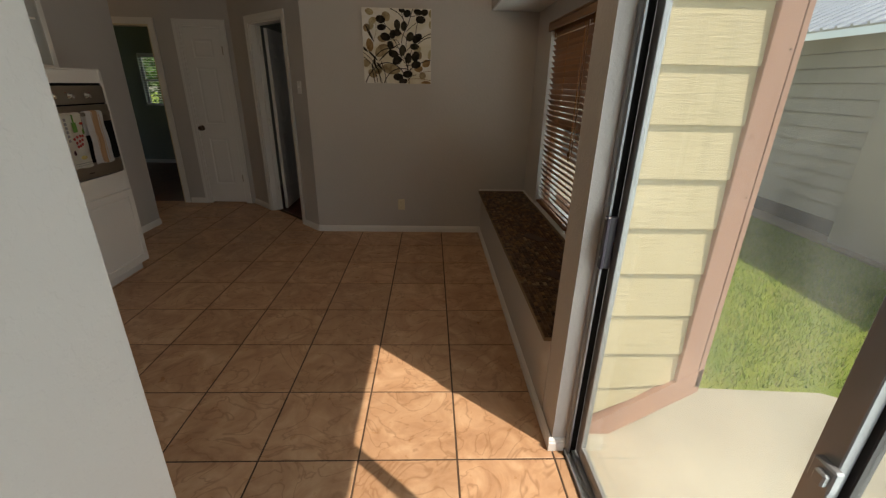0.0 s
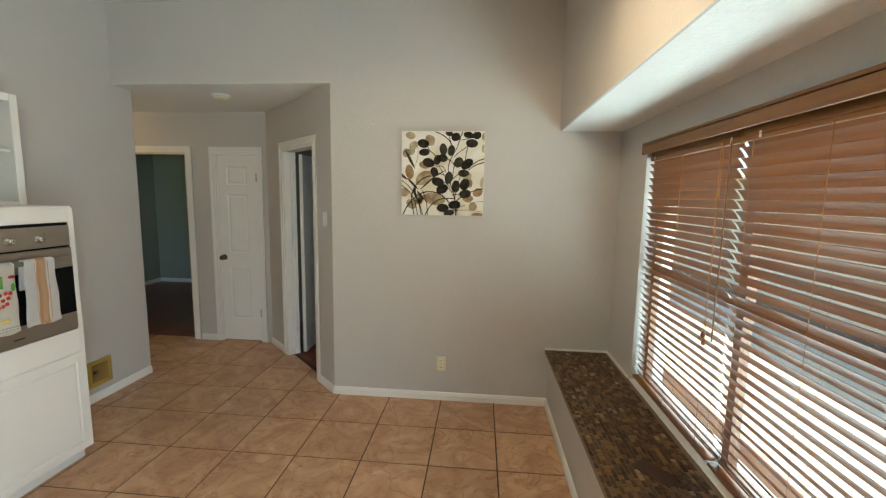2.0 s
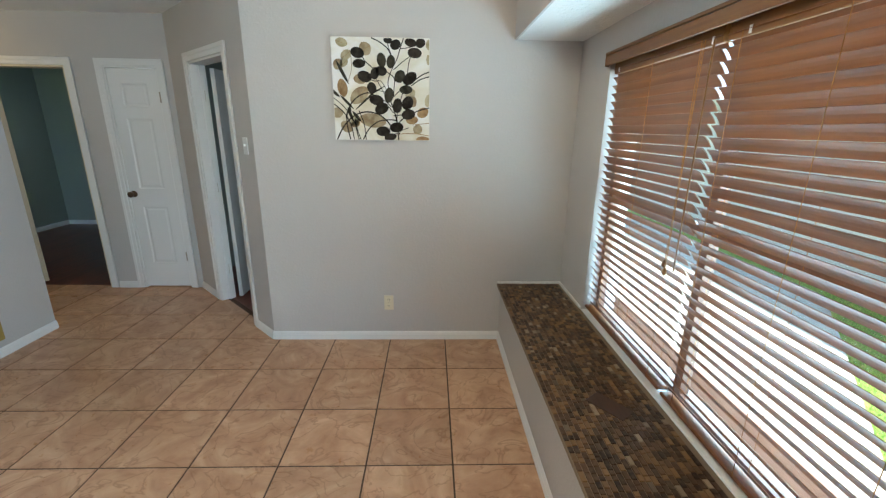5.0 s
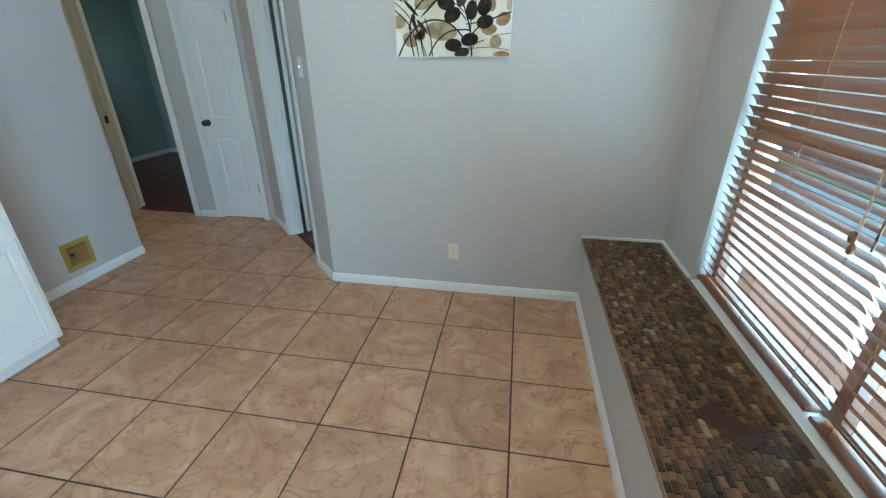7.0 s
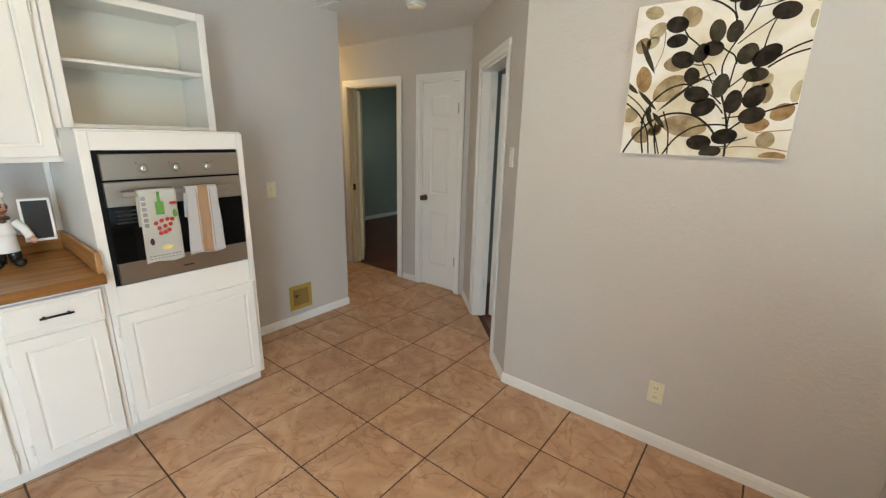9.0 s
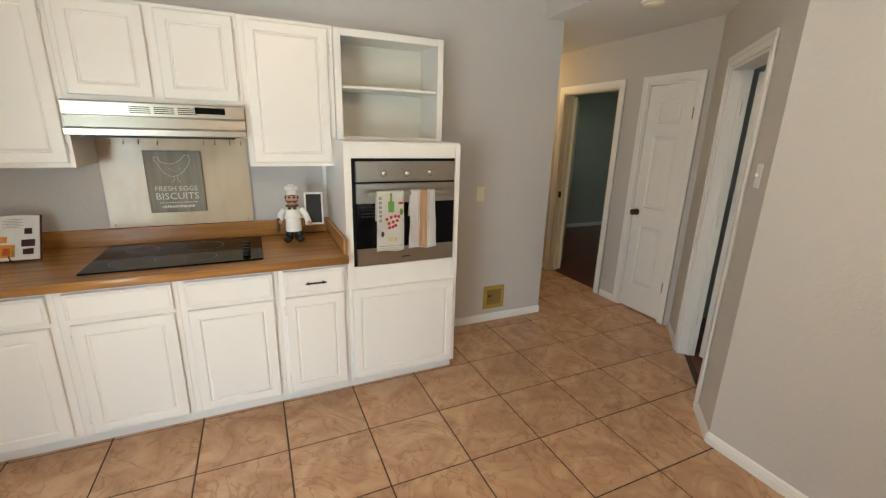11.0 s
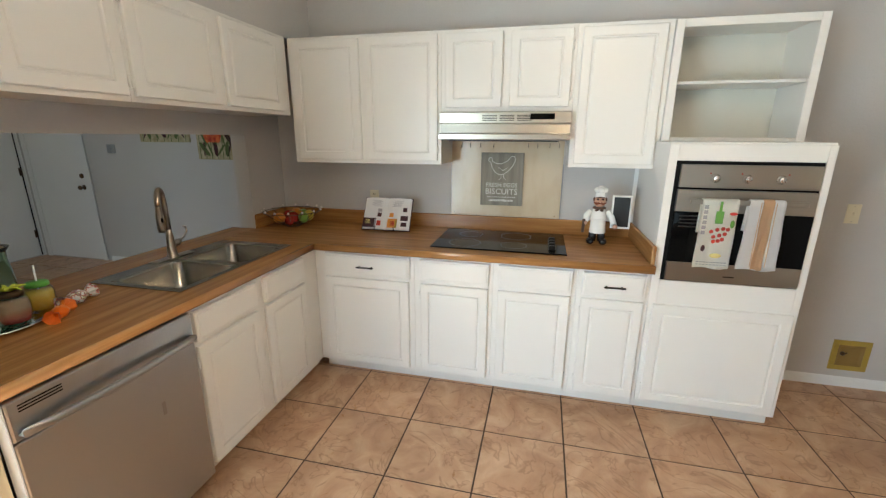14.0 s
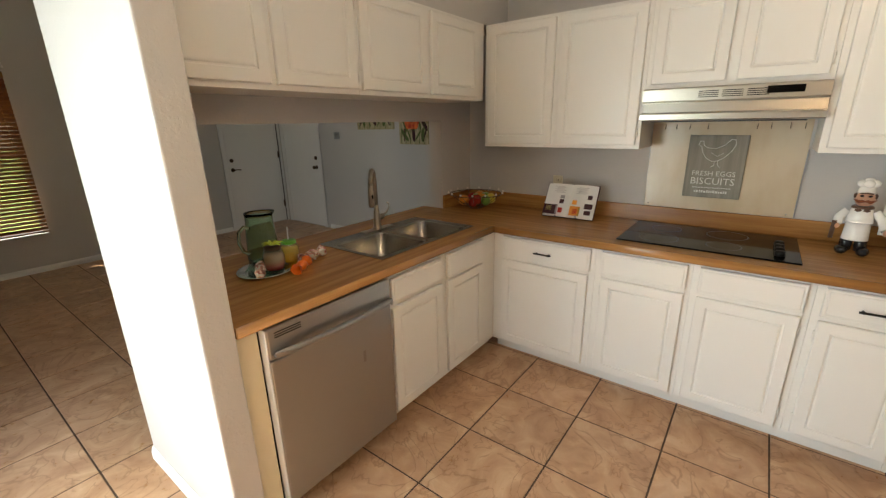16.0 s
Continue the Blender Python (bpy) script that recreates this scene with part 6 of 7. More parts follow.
for pts, r, mat in [([(0.672, 1.0), (0.665, 0.90), (0.655, 0.80), (0.625, 0.69), (0.585, 0.58)], 0.0036, L_DARK), ([(0.655, 0.80), (0.66, 0.72), (0.665, 0.62)], 0.0028, L_DARK),
                    ([(0.58, 0.50), (0.57, 0.42), (0.60, 0.32), (0.665, 0.20), (0.70, 0.10), (0.735, 0.0)], 0.0026, L_DARK), ([(0.625, 0.56), (0.635, 0.44), (0.645, 0.38)], 0.0024, L_DARK),
                    ([(0.63, 0.30), (0.70, 0.24), (0.80, 0.17)], 0.0022, L_DARK), ([(0.77, 0.36), (0.785, 0.24), (0.815, 0.15)], 0.0022, L_DARK), ([(0.70, 0.10), (0.78, 0.09), (0.90, 0.06)], 0.0020, L_DARK),
                    ([(0.41, 0.0), (0.50, 0.045), (0.58, 0.11), (0.605, 0.17)], 0.0030, L_DARK), ([(0.577, 0.02), (0.58, 0.08), (0.605, 0.15)], 0.0022, L_DARK),
                    ([(0.84, 0.40), (0.92, 0.345), (1.0, 0.315)], 0.0030, L_DARK), ([(0.81, 0.45), (0.90, 0.39), (1.0, 0.36)], 0.0030, L_DARK),
                    ([(0.625, 0.56), (0.69, 0.50), (0.73, 0.46), (0.80, 0.43)], 0.0024, L_DARK), ([(0.63, 0.66), (0.69, 0.60), (0.72, 0.52)], 0.0020, L_DARK),
                    ([(0.31, 0.17), (0.345, 0.225), (0.41, 0.28), (0.43, 0.31)], 0.0026, L_DARK), ([(0.34, 0.235), (0.30, 0.24)], 0.0020, L_DARK), ([(0.40, 0.40), (0.44, 0.41), (0.50, 0.41), (0.545, 0.48)], 0.0022, L_DARK),
                    ([(0.45, 0.39), (0.49, 0.46), (0.53, 0.53)], 0.0020, L_DARK), ([(0.53, 0.29), (0.575, 0.33), (0.625, 0.365), (0.645, 0.42)], 0.0026, L_DARK), ([(0.42, 0.49), (0.47, 0.50), (0.54, 0.515)], 0.0020, L_DARK),
                    ([(0.02, 1.0), (0.09, 0.87), (0.20, 0.76), (0.32, 0.715), (0.45, 0.73), (0.54, 0.79), (0.60, 0.86)], 0.0038, L_DARK), ([(0.295, 1.0), (0.36, 0.885), (0.47, 0.805), (0.60, 0.79), (0.665, 0.80)], 0.0032, L_DARK),
                    ([(0.12, 0.78), (0.17, 0.65), (0.26, 0.56), (0.36, 0.525), (0.42, 0.545)], 0.0032, L_DARK), ([(0.50, 0.63), (0.57, 0.66), (0.62, 0.72)], 0.0026, L_DARK), ([(0.43, 0.57), (0.53, 0.60), (0.60, 0.66)], 0.0024, L_DARK),
                    ([(0.67, 0.825), (0.73, 0.77), (0.80, 0.73), (0.90, 0.69), (1.0, 0.665)], 0.0032, L_DARK), ([(0.62, 0.75), (0.70, 0.74), (0.76, 0.74)], 0.0024, L_DARK), ([(0.67, 0.95), (0.70, 0.90), (0.78, 0.87)], 0.0020, L_DARK),
                    ([(0.54, 0.92), (0.60, 0.935), (0.66, 0.93)], 0.0024, L_DARK), ([(0.60, 1.0), (0.64, 0.95), (0.72, 0.93), (0.86, 0.93), (1.0, 0.95)], 0.0020, L_RUST), ([(0.82, 0.84), (0.90, 0.83), (1.0, 0.82)], 0.0018, L_RUST),
                    ([(0.0, 0.64), (0.10, 0.72), (0.17, 0.84), (0.20, 1.0)], 0.0028, L_DARK), ([(0.0, 0.58), (0.10, 0.66), (0.20, 0.80), (0.27, 1.0)], 0.0024, L_GREY), ([(0.135, 0.72), (0.13, 0.84), (0.16, 1.0)], 0.0034, L_DARK),
                    ([(0.22, 0.78), (0.225, 0.88), (0.25, 1.0)], 0.0030, L_GREY), ([(0.26, 0.70), (0.31, 0.84), (0.325, 1.0)], 0.0026, L_DARK), ([(0.20, 0.18), (0.20, 0.30), (0.16, 0.42)], 0.0016, L_TAN)]:
    stem(pts, r * 1.1, mat)
for x, y, a, b, turn, mat in [(0.266, 0.143, 0.066, 0.048, -12, L_DARK), (0.279, 0.245, 0.062, 0.040, 4, L_DARK), (0.332, 0.368, 0.070, 0.050, -18, L_DARK), (0.402, 0.475, 0.044, 0.052, 20, L_DARK), (0.508, 0.209, 0.044, 0.064, 8, L_GREY),
                              (0.603, 0.223, 0.041, 0.060, -8, L_GREY), (0.437, 0.335, 0.042, 0.056, -15, L_DARK), (0.502, 0.312, 0.056, 0.044, -10, L_DARK), (0.693, 0.362, 0.050, 0.060, -30, L_GREY), (0.795, 0.380, 0.076, 0.050, 38, L_DARK),
                              (0.755, 0.489, 0.064, 0.040, 2, L_GREY), (0.578, 0.545, 0.045, 0.070, -8, L_GREY), (0.447, 0.594, 0.072, 0.048, -12, L_DARK), (0.500, 0.678, 0.070, 0.052, 25, L_DARK), (0.665, 0.647, 0.046, 0.068, -4, L_DARK),
                              (0.771, 0.621, 0.054, 0.066, -25, L_DARK), (0.778, 0.734, 0.068, 0.048, 12, L_DARK), (0.651, 0.866, 0.070, 0.047, 8, L_DARK), (0.510, 0.908, 0.070, 0.047, 0, L_DARK), (0.585, 0.968, 0.062, 0.036, 12, L_DARK),
                              (0.653, 0.064, 0.052, 0.044, 25, L_DARK), (0.577, 0.025, 0.042, 0.028, -10, L_DARK), (0.847, 0.138, 0.068, 0.046, -5, L_DARK), (0.805, 0.042, 0.056, 0.036, -10, L_DARK), (0.905, 0.045, 0.048, 0.042, 20, L_DARK)]:
    fleaf(x, y, a * 1.06, b * 1.08, turn, mat, 0.0360)

# living room pictures
INKS["leafy"] = material("print_leafy", (0.10, 0.13, 0.04), 0.85)
POPPY = material("poppy_paint", (0.6, 0.10, 0.03), 0.7)
base(POPPY, ramp(POPPY, noise_of(POPPY, coords(POPPY), 16, 4), [(0.35, (0.42, 0.03, 0.015)), (0.6, (0.72, 0.16, 0.04))]))
for y0, y1, z0, z1 in ((-2.62, -1.96, 1.48, 2.0), (-1.86, -1.36, 1.30, 1.85)):
    t = thing("painting", (-3.87, (y0 + y1) / 2, z0), "canvas of red poppies on a cream ground", "painting", "poppy canvases")
    pm = facing("+x", (-3.88, y0, z0))
    part("canvas", box(empty_bm(), 0, y1 - y0, 0, z1 - z0, 0.001, 0.03, 0.002), L_PALE, t, "cream canvas", pm)
    w, h = y1 - y0, z1 - z0
    random.seed(int(y0 * -100))
    for k in range(7):
        u = w * (0.07 + 0.145 * k)
        part("painted_stalk", box(empty_bm(), u - 0.004, u + 0.004, 0.004, h * random.uniform(0.35, 0.7), 0.0304, 0.0309), INKS["leafy"], t, "", pm)
        for q in range(2):
            poly = [((0.012 + 0.014 * (k % 2)) * math.cos(a), random.uniform(0.07, 0.10) * math.sin(a)) for a in [0.5236 * n for n in range(12)]]
            turn = radians(random.uniform(-40, 40))
            cu, cv = min(max(u + 0.03 * (q - 0.5), 0.09), w - 0.09), 0.11 + 0.12 * q
            bm = empty_bm()
            bm.faces.new([bm.verts.new((cu + a * math.cos(turn) - b * math.sin(turn), cv + a * math.sin(turn) + b * math.cos(turn), 0.0312)) for a, b in poly])
            part("painted_leaf", bm, INKS["leafy"] if (k + q) % 3 else INKS["dark"], t, "", pm)
    for k, (cu, cv, r) in enumerate(((0.42, 0.52, 0.13), (0.80, 0.70, 0.10)) if y0 > -2 else ((0.22, 0.62, 0.12), (0.68, 0.55, 0.12))):
        bm = empty_bm()
        ring = []
        for n in range(30):
            a = 2 * math.pi * n / 30
            rr = r * (1 + 0.10 * math.sin(5 * a) + 0.05 * math.sin(11 * a + k))
            ring.append(bm.verts.new((min(max(cu * w + rr * math.cos(a), 0.003), w - 0.003), min(max(cv * h + rr * 0.85 * math.sin(a), 0.003), h - 0.003), 0.0318)))
        bm.faces.new(ring)
        part("painted_flower", bm, POPPY, t, "", pm)
        part("flower_centre", lathe(empty_bm(), [(0, 0.0326), (r * 0.22, 0.0323)][::-1], 12, (cu * w, cv * h, 0), cap=False), INKS["dark"], t, "", pm)

# ---- behind the cooktop ----
PLASTER = material("pearl_splash_panel", (0.56, 0.50, 0.37), 0.2)
base(PLASTER, ramp(PLASTER, noise_of(PLASTER, coords(PLASTER, scale=(1, 1.6, 0.7), shift=False), 3.0, 4), [(0.35, (0.55, 0.42, 0.27)), (0.65, (0.64, 0.54, 0.39))]))
splash = thing("splash_panel", (KX, 1.61, 1.014), "glossy cream splash panel behind the cooktop with small hooks", "splash panel")
part("panel", box(empty_bm(), KX + 0.0015, KX + 0.006, 1.238, 1.992, 1.014, 1.532, 0.001), PLASTER, splash)
for y in (1.31, 1.37, 1.44, 1.53, 1.76, 1.82, 1.90, 1.96):
    part("hook", tube(empty_bm(), [(KX + 0.0065, y, 1.515), (KX + 0.016, y, 1.51), (KX + 0.018, y, 1.49), (KX + 0.026, y, 1.486), (KX + 0.028, y, 1.50)], 0.0022, 6), CHROME, splash, "small chrome hook")
for y, z in ((1.262, 1.03), (1.96, 1.03)):
    part("screw", lathe(empty_bm(), [(0.004, 0), (0.004, 0.002), (0, 0.003)], 8), CHROME, splash, "small screw", pose(KX + 0.006, y, z, 0, 90, 0))
part("edge_strip", box(empty_bm(), KX + 0.0015, KX + 0.009, 1.9925, 1.999, 1.014, 1.38, 0.001), ALU, splash, "thin metal edge strip")
structure("corner_strip", box(empty_bm(), KX + 0.001, KX + 0.012, 2.440, 2.4625, 1.014, 1.384), WHITE_PLASTIC, "thin white corner strip")

SIGNWOOD = wood("weathered_grey_wood", (0.30, 0.28, 0.23), (0.20, 0.185, 0.15), "Z", 0.7)
CHALK = material("white_paint_lettering", (0.72, 0.72, 0.66), 0.7)
sign = thing("sign", (KX + 0.01, 1.592, 1.093), "weathered grey wooden sign with a white hen and lettering", "sign")
part("board", box(empty_bm(), KX + 0.0075, KX + 0.022, 1.448, 1.737, 1.093, 1.452, 0.002), SIGNWOOD, sign)
sm = facing("+x", (KX + 0.0222, 1.448, 1.093))


def sign_text(body, u, v, size, name):
    cu = bpy.data.curves.new(name, "FONT")
    cu.body = body
    cu.size = size
    cu.align_x = "CENTER"
    cu.extrude = 0.0004
    cu.resolution_u = 2
    ob = new(name, cu)
    ob.parent = sign
    ob.matrix_basis = Matrix.Translation(-ROOTS[sign]) @ sm @ Matrix.Translation((u, v, 0.0006))
    cu.materials.append(CHALK)
    return ob


sign_text("FRESH EGGS", 0.144, 0.128, 0.040, "lettering")
sign_text("BISCUITS", 0.144, 0.078, 0.056, "lettering")
bm = empty_bm()
random.seed(8)
for u0, u1, vv, h in ((0.05, 0.24, 0.056, 0.006), (0.06, 0.225, 0.028, 0.016)):
    u = u0
    while u < u1:
        wd = random.uniform(0.005, 0.012)
        box(bm, u, u + wd, vv, vv + h * random.uniform(0.6, 1.0), 0.0002, 0.0008)
        u += wd + 0.004
part("small_lettering", bm, CHALK, sign, "rows of small white marks", sm)
hen = [(0.055, 0.325), (0.072, 0.325), (0.078, 0.30), (0.10, 0.288), (0.14, 0.285), (0.18, 0.305), (0.205, 0.335), (0.225, 0.335), (0.232, 0.31), (0.215, 0.27), (0.185, 0.235),
       (0.155, 0.215), (0.125, 0.212), (0.095, 0.23), (0.075, 0.262), (0.065, 0.295), (0.05, 0.305)]
bm = empty_bm()
tube(bm, [(u, v, 0.001) for u, v in hen + [hen[0]]], 0.0020, 5)
tube(bm, [(0.14, 0.213, 0.001), (0.14, 0.19, 0.001), (0.125, 0.178, 0.001)], 0.0018, 5)
tube(bm, [(0.155, 0.215, 0.001), (0.158, 0.19, 0.001), (0.172, 0.178, 0.001)], 0.0018, 5)
tube(bm, [(0.12, 0.26, 0.001), (0.15, 0.24, 0.001), (0.18, 0.26, 0.001)], 0.0015, 5)
part("hen_outline", bm, CHALK, sign, "white painted hen outline", sm)

# ---- things on the counter ----
CZ = CT + 0.0008
# open cookbook on a stand
book = thing("book", (-2.60, 0.83, CZ), "open cookbook leaning on a stand, white pages with small pictures", "book")
PAPER = painted("book_paper", (0.78, 0.76, 0.72), 0.7, 0.05, 60, 0.06)
bkm = Matrix.Translation((-2.57, 0.815, CZ + 0.008)) @ Matrix.Rotation(radians(90 + 1), 4, "Z") @ Matrix.Rotation(radians(62), 4, "X") @ Matrix.Scale(1.18, 4)
for s, name in ((-1, "page"), (1, "page")):
    bm = empty_bm()
    n = 8
    fr, bk = [], []
    for k in range(n + 1):
        u = s * 0.145 * k / n
        w = 0.016 * math.sin(math.pi * min(1, k / n * 0.9 + 0.05)) * (1 - 0.35 * k / n)
        for vv, lst in ((0.0, fr), (0.195, fr)):
            lst.append(bm.verts.new((u, vv, 0.004 + w)))
        for vv, lst in ((0.0, bk), (0.195, bk)):
            lst.append(bm.verts.new((u, vv, 0.0)))
    for k in range(n):
        a = 2 * k
        bm.faces.new([fr[a], fr[a + 2], fr[a + 3], fr[a + 1]])
        bm.faces.new([bk[a], bk[a + 1], bk[a + 3], bk[a + 2]])
        bm.faces.new([fr[a], bk[a], bk[a + 2], fr[a + 2]])
        bm.faces.new([fr[a + 1], fr[a + 3], bk[a + 3], bk[a + 1]])
    bm.faces.new([fr[2 * n], bk[2 * n], bk[2 * n + 1], fr[2 * n + 1]])
    bmesh.ops.recalc_face_normals(bm, faces=bm.faces)
    part(name, bm, PAPER, book, "white printed page", bkm)
part("cover", box(empty_bm(), -0.15, 0.15, -0.004, 0.20, -0.004, -0.0005, 0.001), INKS["dark"], book, "dark book cover", bkm)
for u0, u1, v0, v1, ink in ((-0.142, -0.062, 0.008, 0.066, "dark"), (-0.128, -0.096, 0.030, 0.058, "yellow"), (-0.055, -0.03, 0.02, 0.05, "red"), (-0.055, -0.03, 0.075, 0.10, "dark"), (-0.055, -0.03, 0.105, 0.125, "grey"),
                            (0.012, 0.07, 0.01, 0.065, "orange"), (0.03, 0.055, 0.02, 0.05, "red"), (0.095, 0.13, 0.02, 0.045, "dark"), (0.10, 0.125, 0.11, 0.135, "dark"), (0.06, 0.07, 0.012, 0.06, "green"), (0.02, 0.045, 0.075, 0.10, "orange"), (0.09, 0.135, 0.055, 0.085, "dark"), (-0.07, -0.06, 0.012, 0.06, "grey")):
    w = 0.0195 if abs(u0 + u1) < 0.16 else 0.0172
    part("printed_picture", box(empty_bm(), u0, u1, v0, v1, w, w + 0.0012), INKS[ink], book, "", bkm)
for s in (-1, 1):
    bm = empty_bm()
    for k in range(6):
        u = s * (0.03 + 0.012 * (k % 2))
        box(bm, min(u, u + s * 0.055), max(u, u + s * 0.055), 0.14 + k * 0.007, 0.142 + k * 0.007, 0.0197, 0.0203)
    part("text_block", bm, INKS["grey"], book, "grey block of text", bkm)
bm = tube(empty_bm(), [(-0.06, 0.0, -0.006), (-0.06, -0.006, 0.03), (-0.055, 0.012, 0.032)], 0.0022, 6)
tube(bm, [(0.06, 0.0, -0.006), (0.06, -0.006, 0.03), (0.055, 0.012, 0.032)], 0.0022, 6)
tube(bm, [(0, 0.16, -0.008), (0.0, 0.03, -0.085)], 0.003, 6)
tube(bm, [(-0.06, 0.0, -0.006), (0.06, 0.0, -0.006), (0.0, 0.03, -0.085), (-0.06, 0.0, -0.006)], 0.0022, 6)
part("stand", bm, BLACK_METAL, book, "black wire book stand", bkm)

# chef figurine: one plain mesh in several colours
CH = [material("figurine_white", (0.78, 0.76, 0.72), 0.25), material("figurine_black", (0.02, 0.018, 0.018), 0.2), material("figurine_tan", (0.58, 0.33, 0.22), 0.3),
      material("figurine_auburn", (0.22, 0.05, 0.015), 0.3), material("figurine_brown", (0.10, 0.05, 0.03), 0.4)]
bm = empty_bm()


def paint_new(bm, before, index):
    for f in bm.faces:
        if f not in before:
            f.material_index = index


def add(index, fn):
    before = set(bm.faces)
    fn()
    paint_new(bm, before, index)


add(1, lambda: (ball(bm, (0.020, -0.035, 0.022), 0.026, 1.5, 0.9, 0.8), ball(bm, (0.020, 0.035, 0.022), 0.026, 1.5, 0.9, 0.8)))
add(1, lambda: (tube(bm, [(0, -0.026, 0.02), (0, -0.022, 0.085)], 0.022, 12), tube(bm, [(0, 0.026, 0.02), (0, 0.022, 0.085)], 0.022, 12)))
add(0, lambda: lathe(bm, [(0.046, 0.07), (0.045, 0.075), (0.043, 0.11), (0.042, 0.145), (0.045, 0.15), (0.042, 0.18), (0.034, 0.208), (0.016, 0.222), (0, 0.223)], 24, (0, 0, 0)))
add(0, lambda: (tube(bm, [(0, -0.044, 0.195), (0.005, -0.068, 0.165), (0.02, -0.070, 0.135)], 0.017, 10), tube(bm, [(0, 0.044, 0.195), (0.01, 0.07, 0.165), (0.03, 0.085, 0.125)], 0.017, 10)))
add(2, lambda: (ball(bm, (0.025, -0.072, 0.128), 0.014), ball(bm, (0.034, 0.092, 0.115), 0.014)))
add(4, lambda: tube(bm, [(0.03, -0.078, 0.15), (0.03, -0.080, 0.07)], 0.009, 8))
add(2, lambda: ball(bm, (0, 0, 0.250), 0.036, 0.95, 0.95, 1.0))
add(4, lambda: lathe(bm, [(0.0365, 0.209), (0.038, 0.215), (0.033, 0.221)], 20, (0, 0, 0)))
add(4, lambda: (ball(bm, (0.040, -0.014, 0.205), 0.011, 0.5, 1.2, 0.7, 1), ball(bm, (0.040, 0.014, 0.205), 0.011, 0.5, 1.2, 0.7, 1)))
add(3, lambda: (tube(bm, [(0.033, 0.0, 0.246), (0.036, -0.018, 0.241), (0.026, -0.036, 0.250)], 0.007, 8, [0.007, 0.0075, 0.002]),
                tube(bm, [(0.033, 0.0, 0.246), (0.036, 0.018, 0.241), (0.026, 0.036, 0.250)], 0.007, 8, [0.007, 0.0075, 0.002])))
add(2, lambda: ball(bm, (0.037, 0, 0.256), 0.010, 1, 1, 1, 1))
add(1, lambda: [ball(bm, (0.032, s * 0.013, 0.266), 0.0065, 0.5, 1.2, 0.8, 1) for s in (-1, 1)])
add(4, lambda: [ball(bm, (0.0, s * 0.032, 0.262), 0.012, 1.3, 0.6, 1.2, 1) for s in (-1, 1)])
add(4, lambda: tube(bm, [(0.030, -0.020, 0.276), (0.035, 0, 0.279), (0.030, 0.020, 0.276)], 0.0035, 6))
add(0, lambda: lathe(bm, [(0.046, 0.146), (0.0475, 0.150), (0.046, 0.154)], 20, (0, 0, 0)))
add(0, lambda: lathe(bm, [(0.028, 0.276), (0.030, 0.280), (0.026, 0.300), (0.027, 0.304)], 20, (0, 0, 0)))
add(0, lambda: [ball(bm, (0.020 * math.cos(a), 0.020 * math.sin(a), 0.317), 0.020, 1, 1, 0.85, 2) for a in [1.2566 * q for q in range(5)]] + [ball(bm, (0, 0, 0.324), 0.022, 1, 1, 0.8, 2)])
add(1, lambda: box(bm, -0.008, 0.0, 0.075, 0.162, 0.110, 0.280))
add(0, lambda: [box(bm, -0.010, 0.003, *a, 0.002) for a in ((0.066, 0.076, 0.10, 0.29), (0.161, 0.171, 0.10, 0.29), (0.066, 0.171, 0.28, 0.29), (0.066, 0.171, 0.10, 0.111))])
chef = finish("chef_figurine", bm, CH)
chef.scale = (1.06, 1.06, 1.06)
chef.location = (-2.56, 2.215, CZ)
chef.rotation_euler = (0, 0, radians(-6))
tagged(chef, "glazed chef figurine in white with a blank chalkboard", "figurine")

# wire fruit bowl
# Glossy white colour puts the sparkle into the beads.
BEAD = material("sparkle_white_bead", (0.85, 0.80, 0.76), 0.12)
fb = thing("fruit_bowl", (-2.60, 0.11, CZ), "beaded wire bowl filled with oranges, apples and lemons", "fruit bowl")
bx, by = -2.585, 0.082
bm = empty_bm()
for r, z in ((0.05, 0.003), (0.12, 0.045), (0.20, 0.108)):
    tube(bm, [(bx + r * math.cos(a), by + r * math.sin(a), CZ + z) for a in [2 * math.pi * k / 28 for k in range(29)]], 0.003, 5)
part("wire_rings", bm, BRONZE, fb, "dark wire rings")
for k in range(14):
    a = 2 * math.pi * k / 14
    c, s = math.cos(a), math.sin(a)
    part("wire_rib", tube(empty_bm(), [(bx + r * c, by + r * s, CZ + z) for r, z in ((0.05, 0.003), (0.085, 0.02), (0.12, 0.045), (0.16, 0.078), (0.21, 0.118))], 0.002, 5), BRONZE, fb)
    part("bead", ball(empty_bm(), (bx + 0.21 * c, by + 0.21 * s, CZ + 0.122), 0.0085, 1, 1, 1, 2), BEAD, fb, "small bright bead")


def fruit_mat(name, a, b, gloss=0.35):
    m = material(name, a, gloss)
    base(m, ramp(m, noise_of(m, coords(m), 9, 4), [(0.35, a), (0.7, b)]))
    bump(m, noise_of(m, coords(m), 220, 2), 0.12, 0.0008)
    return m


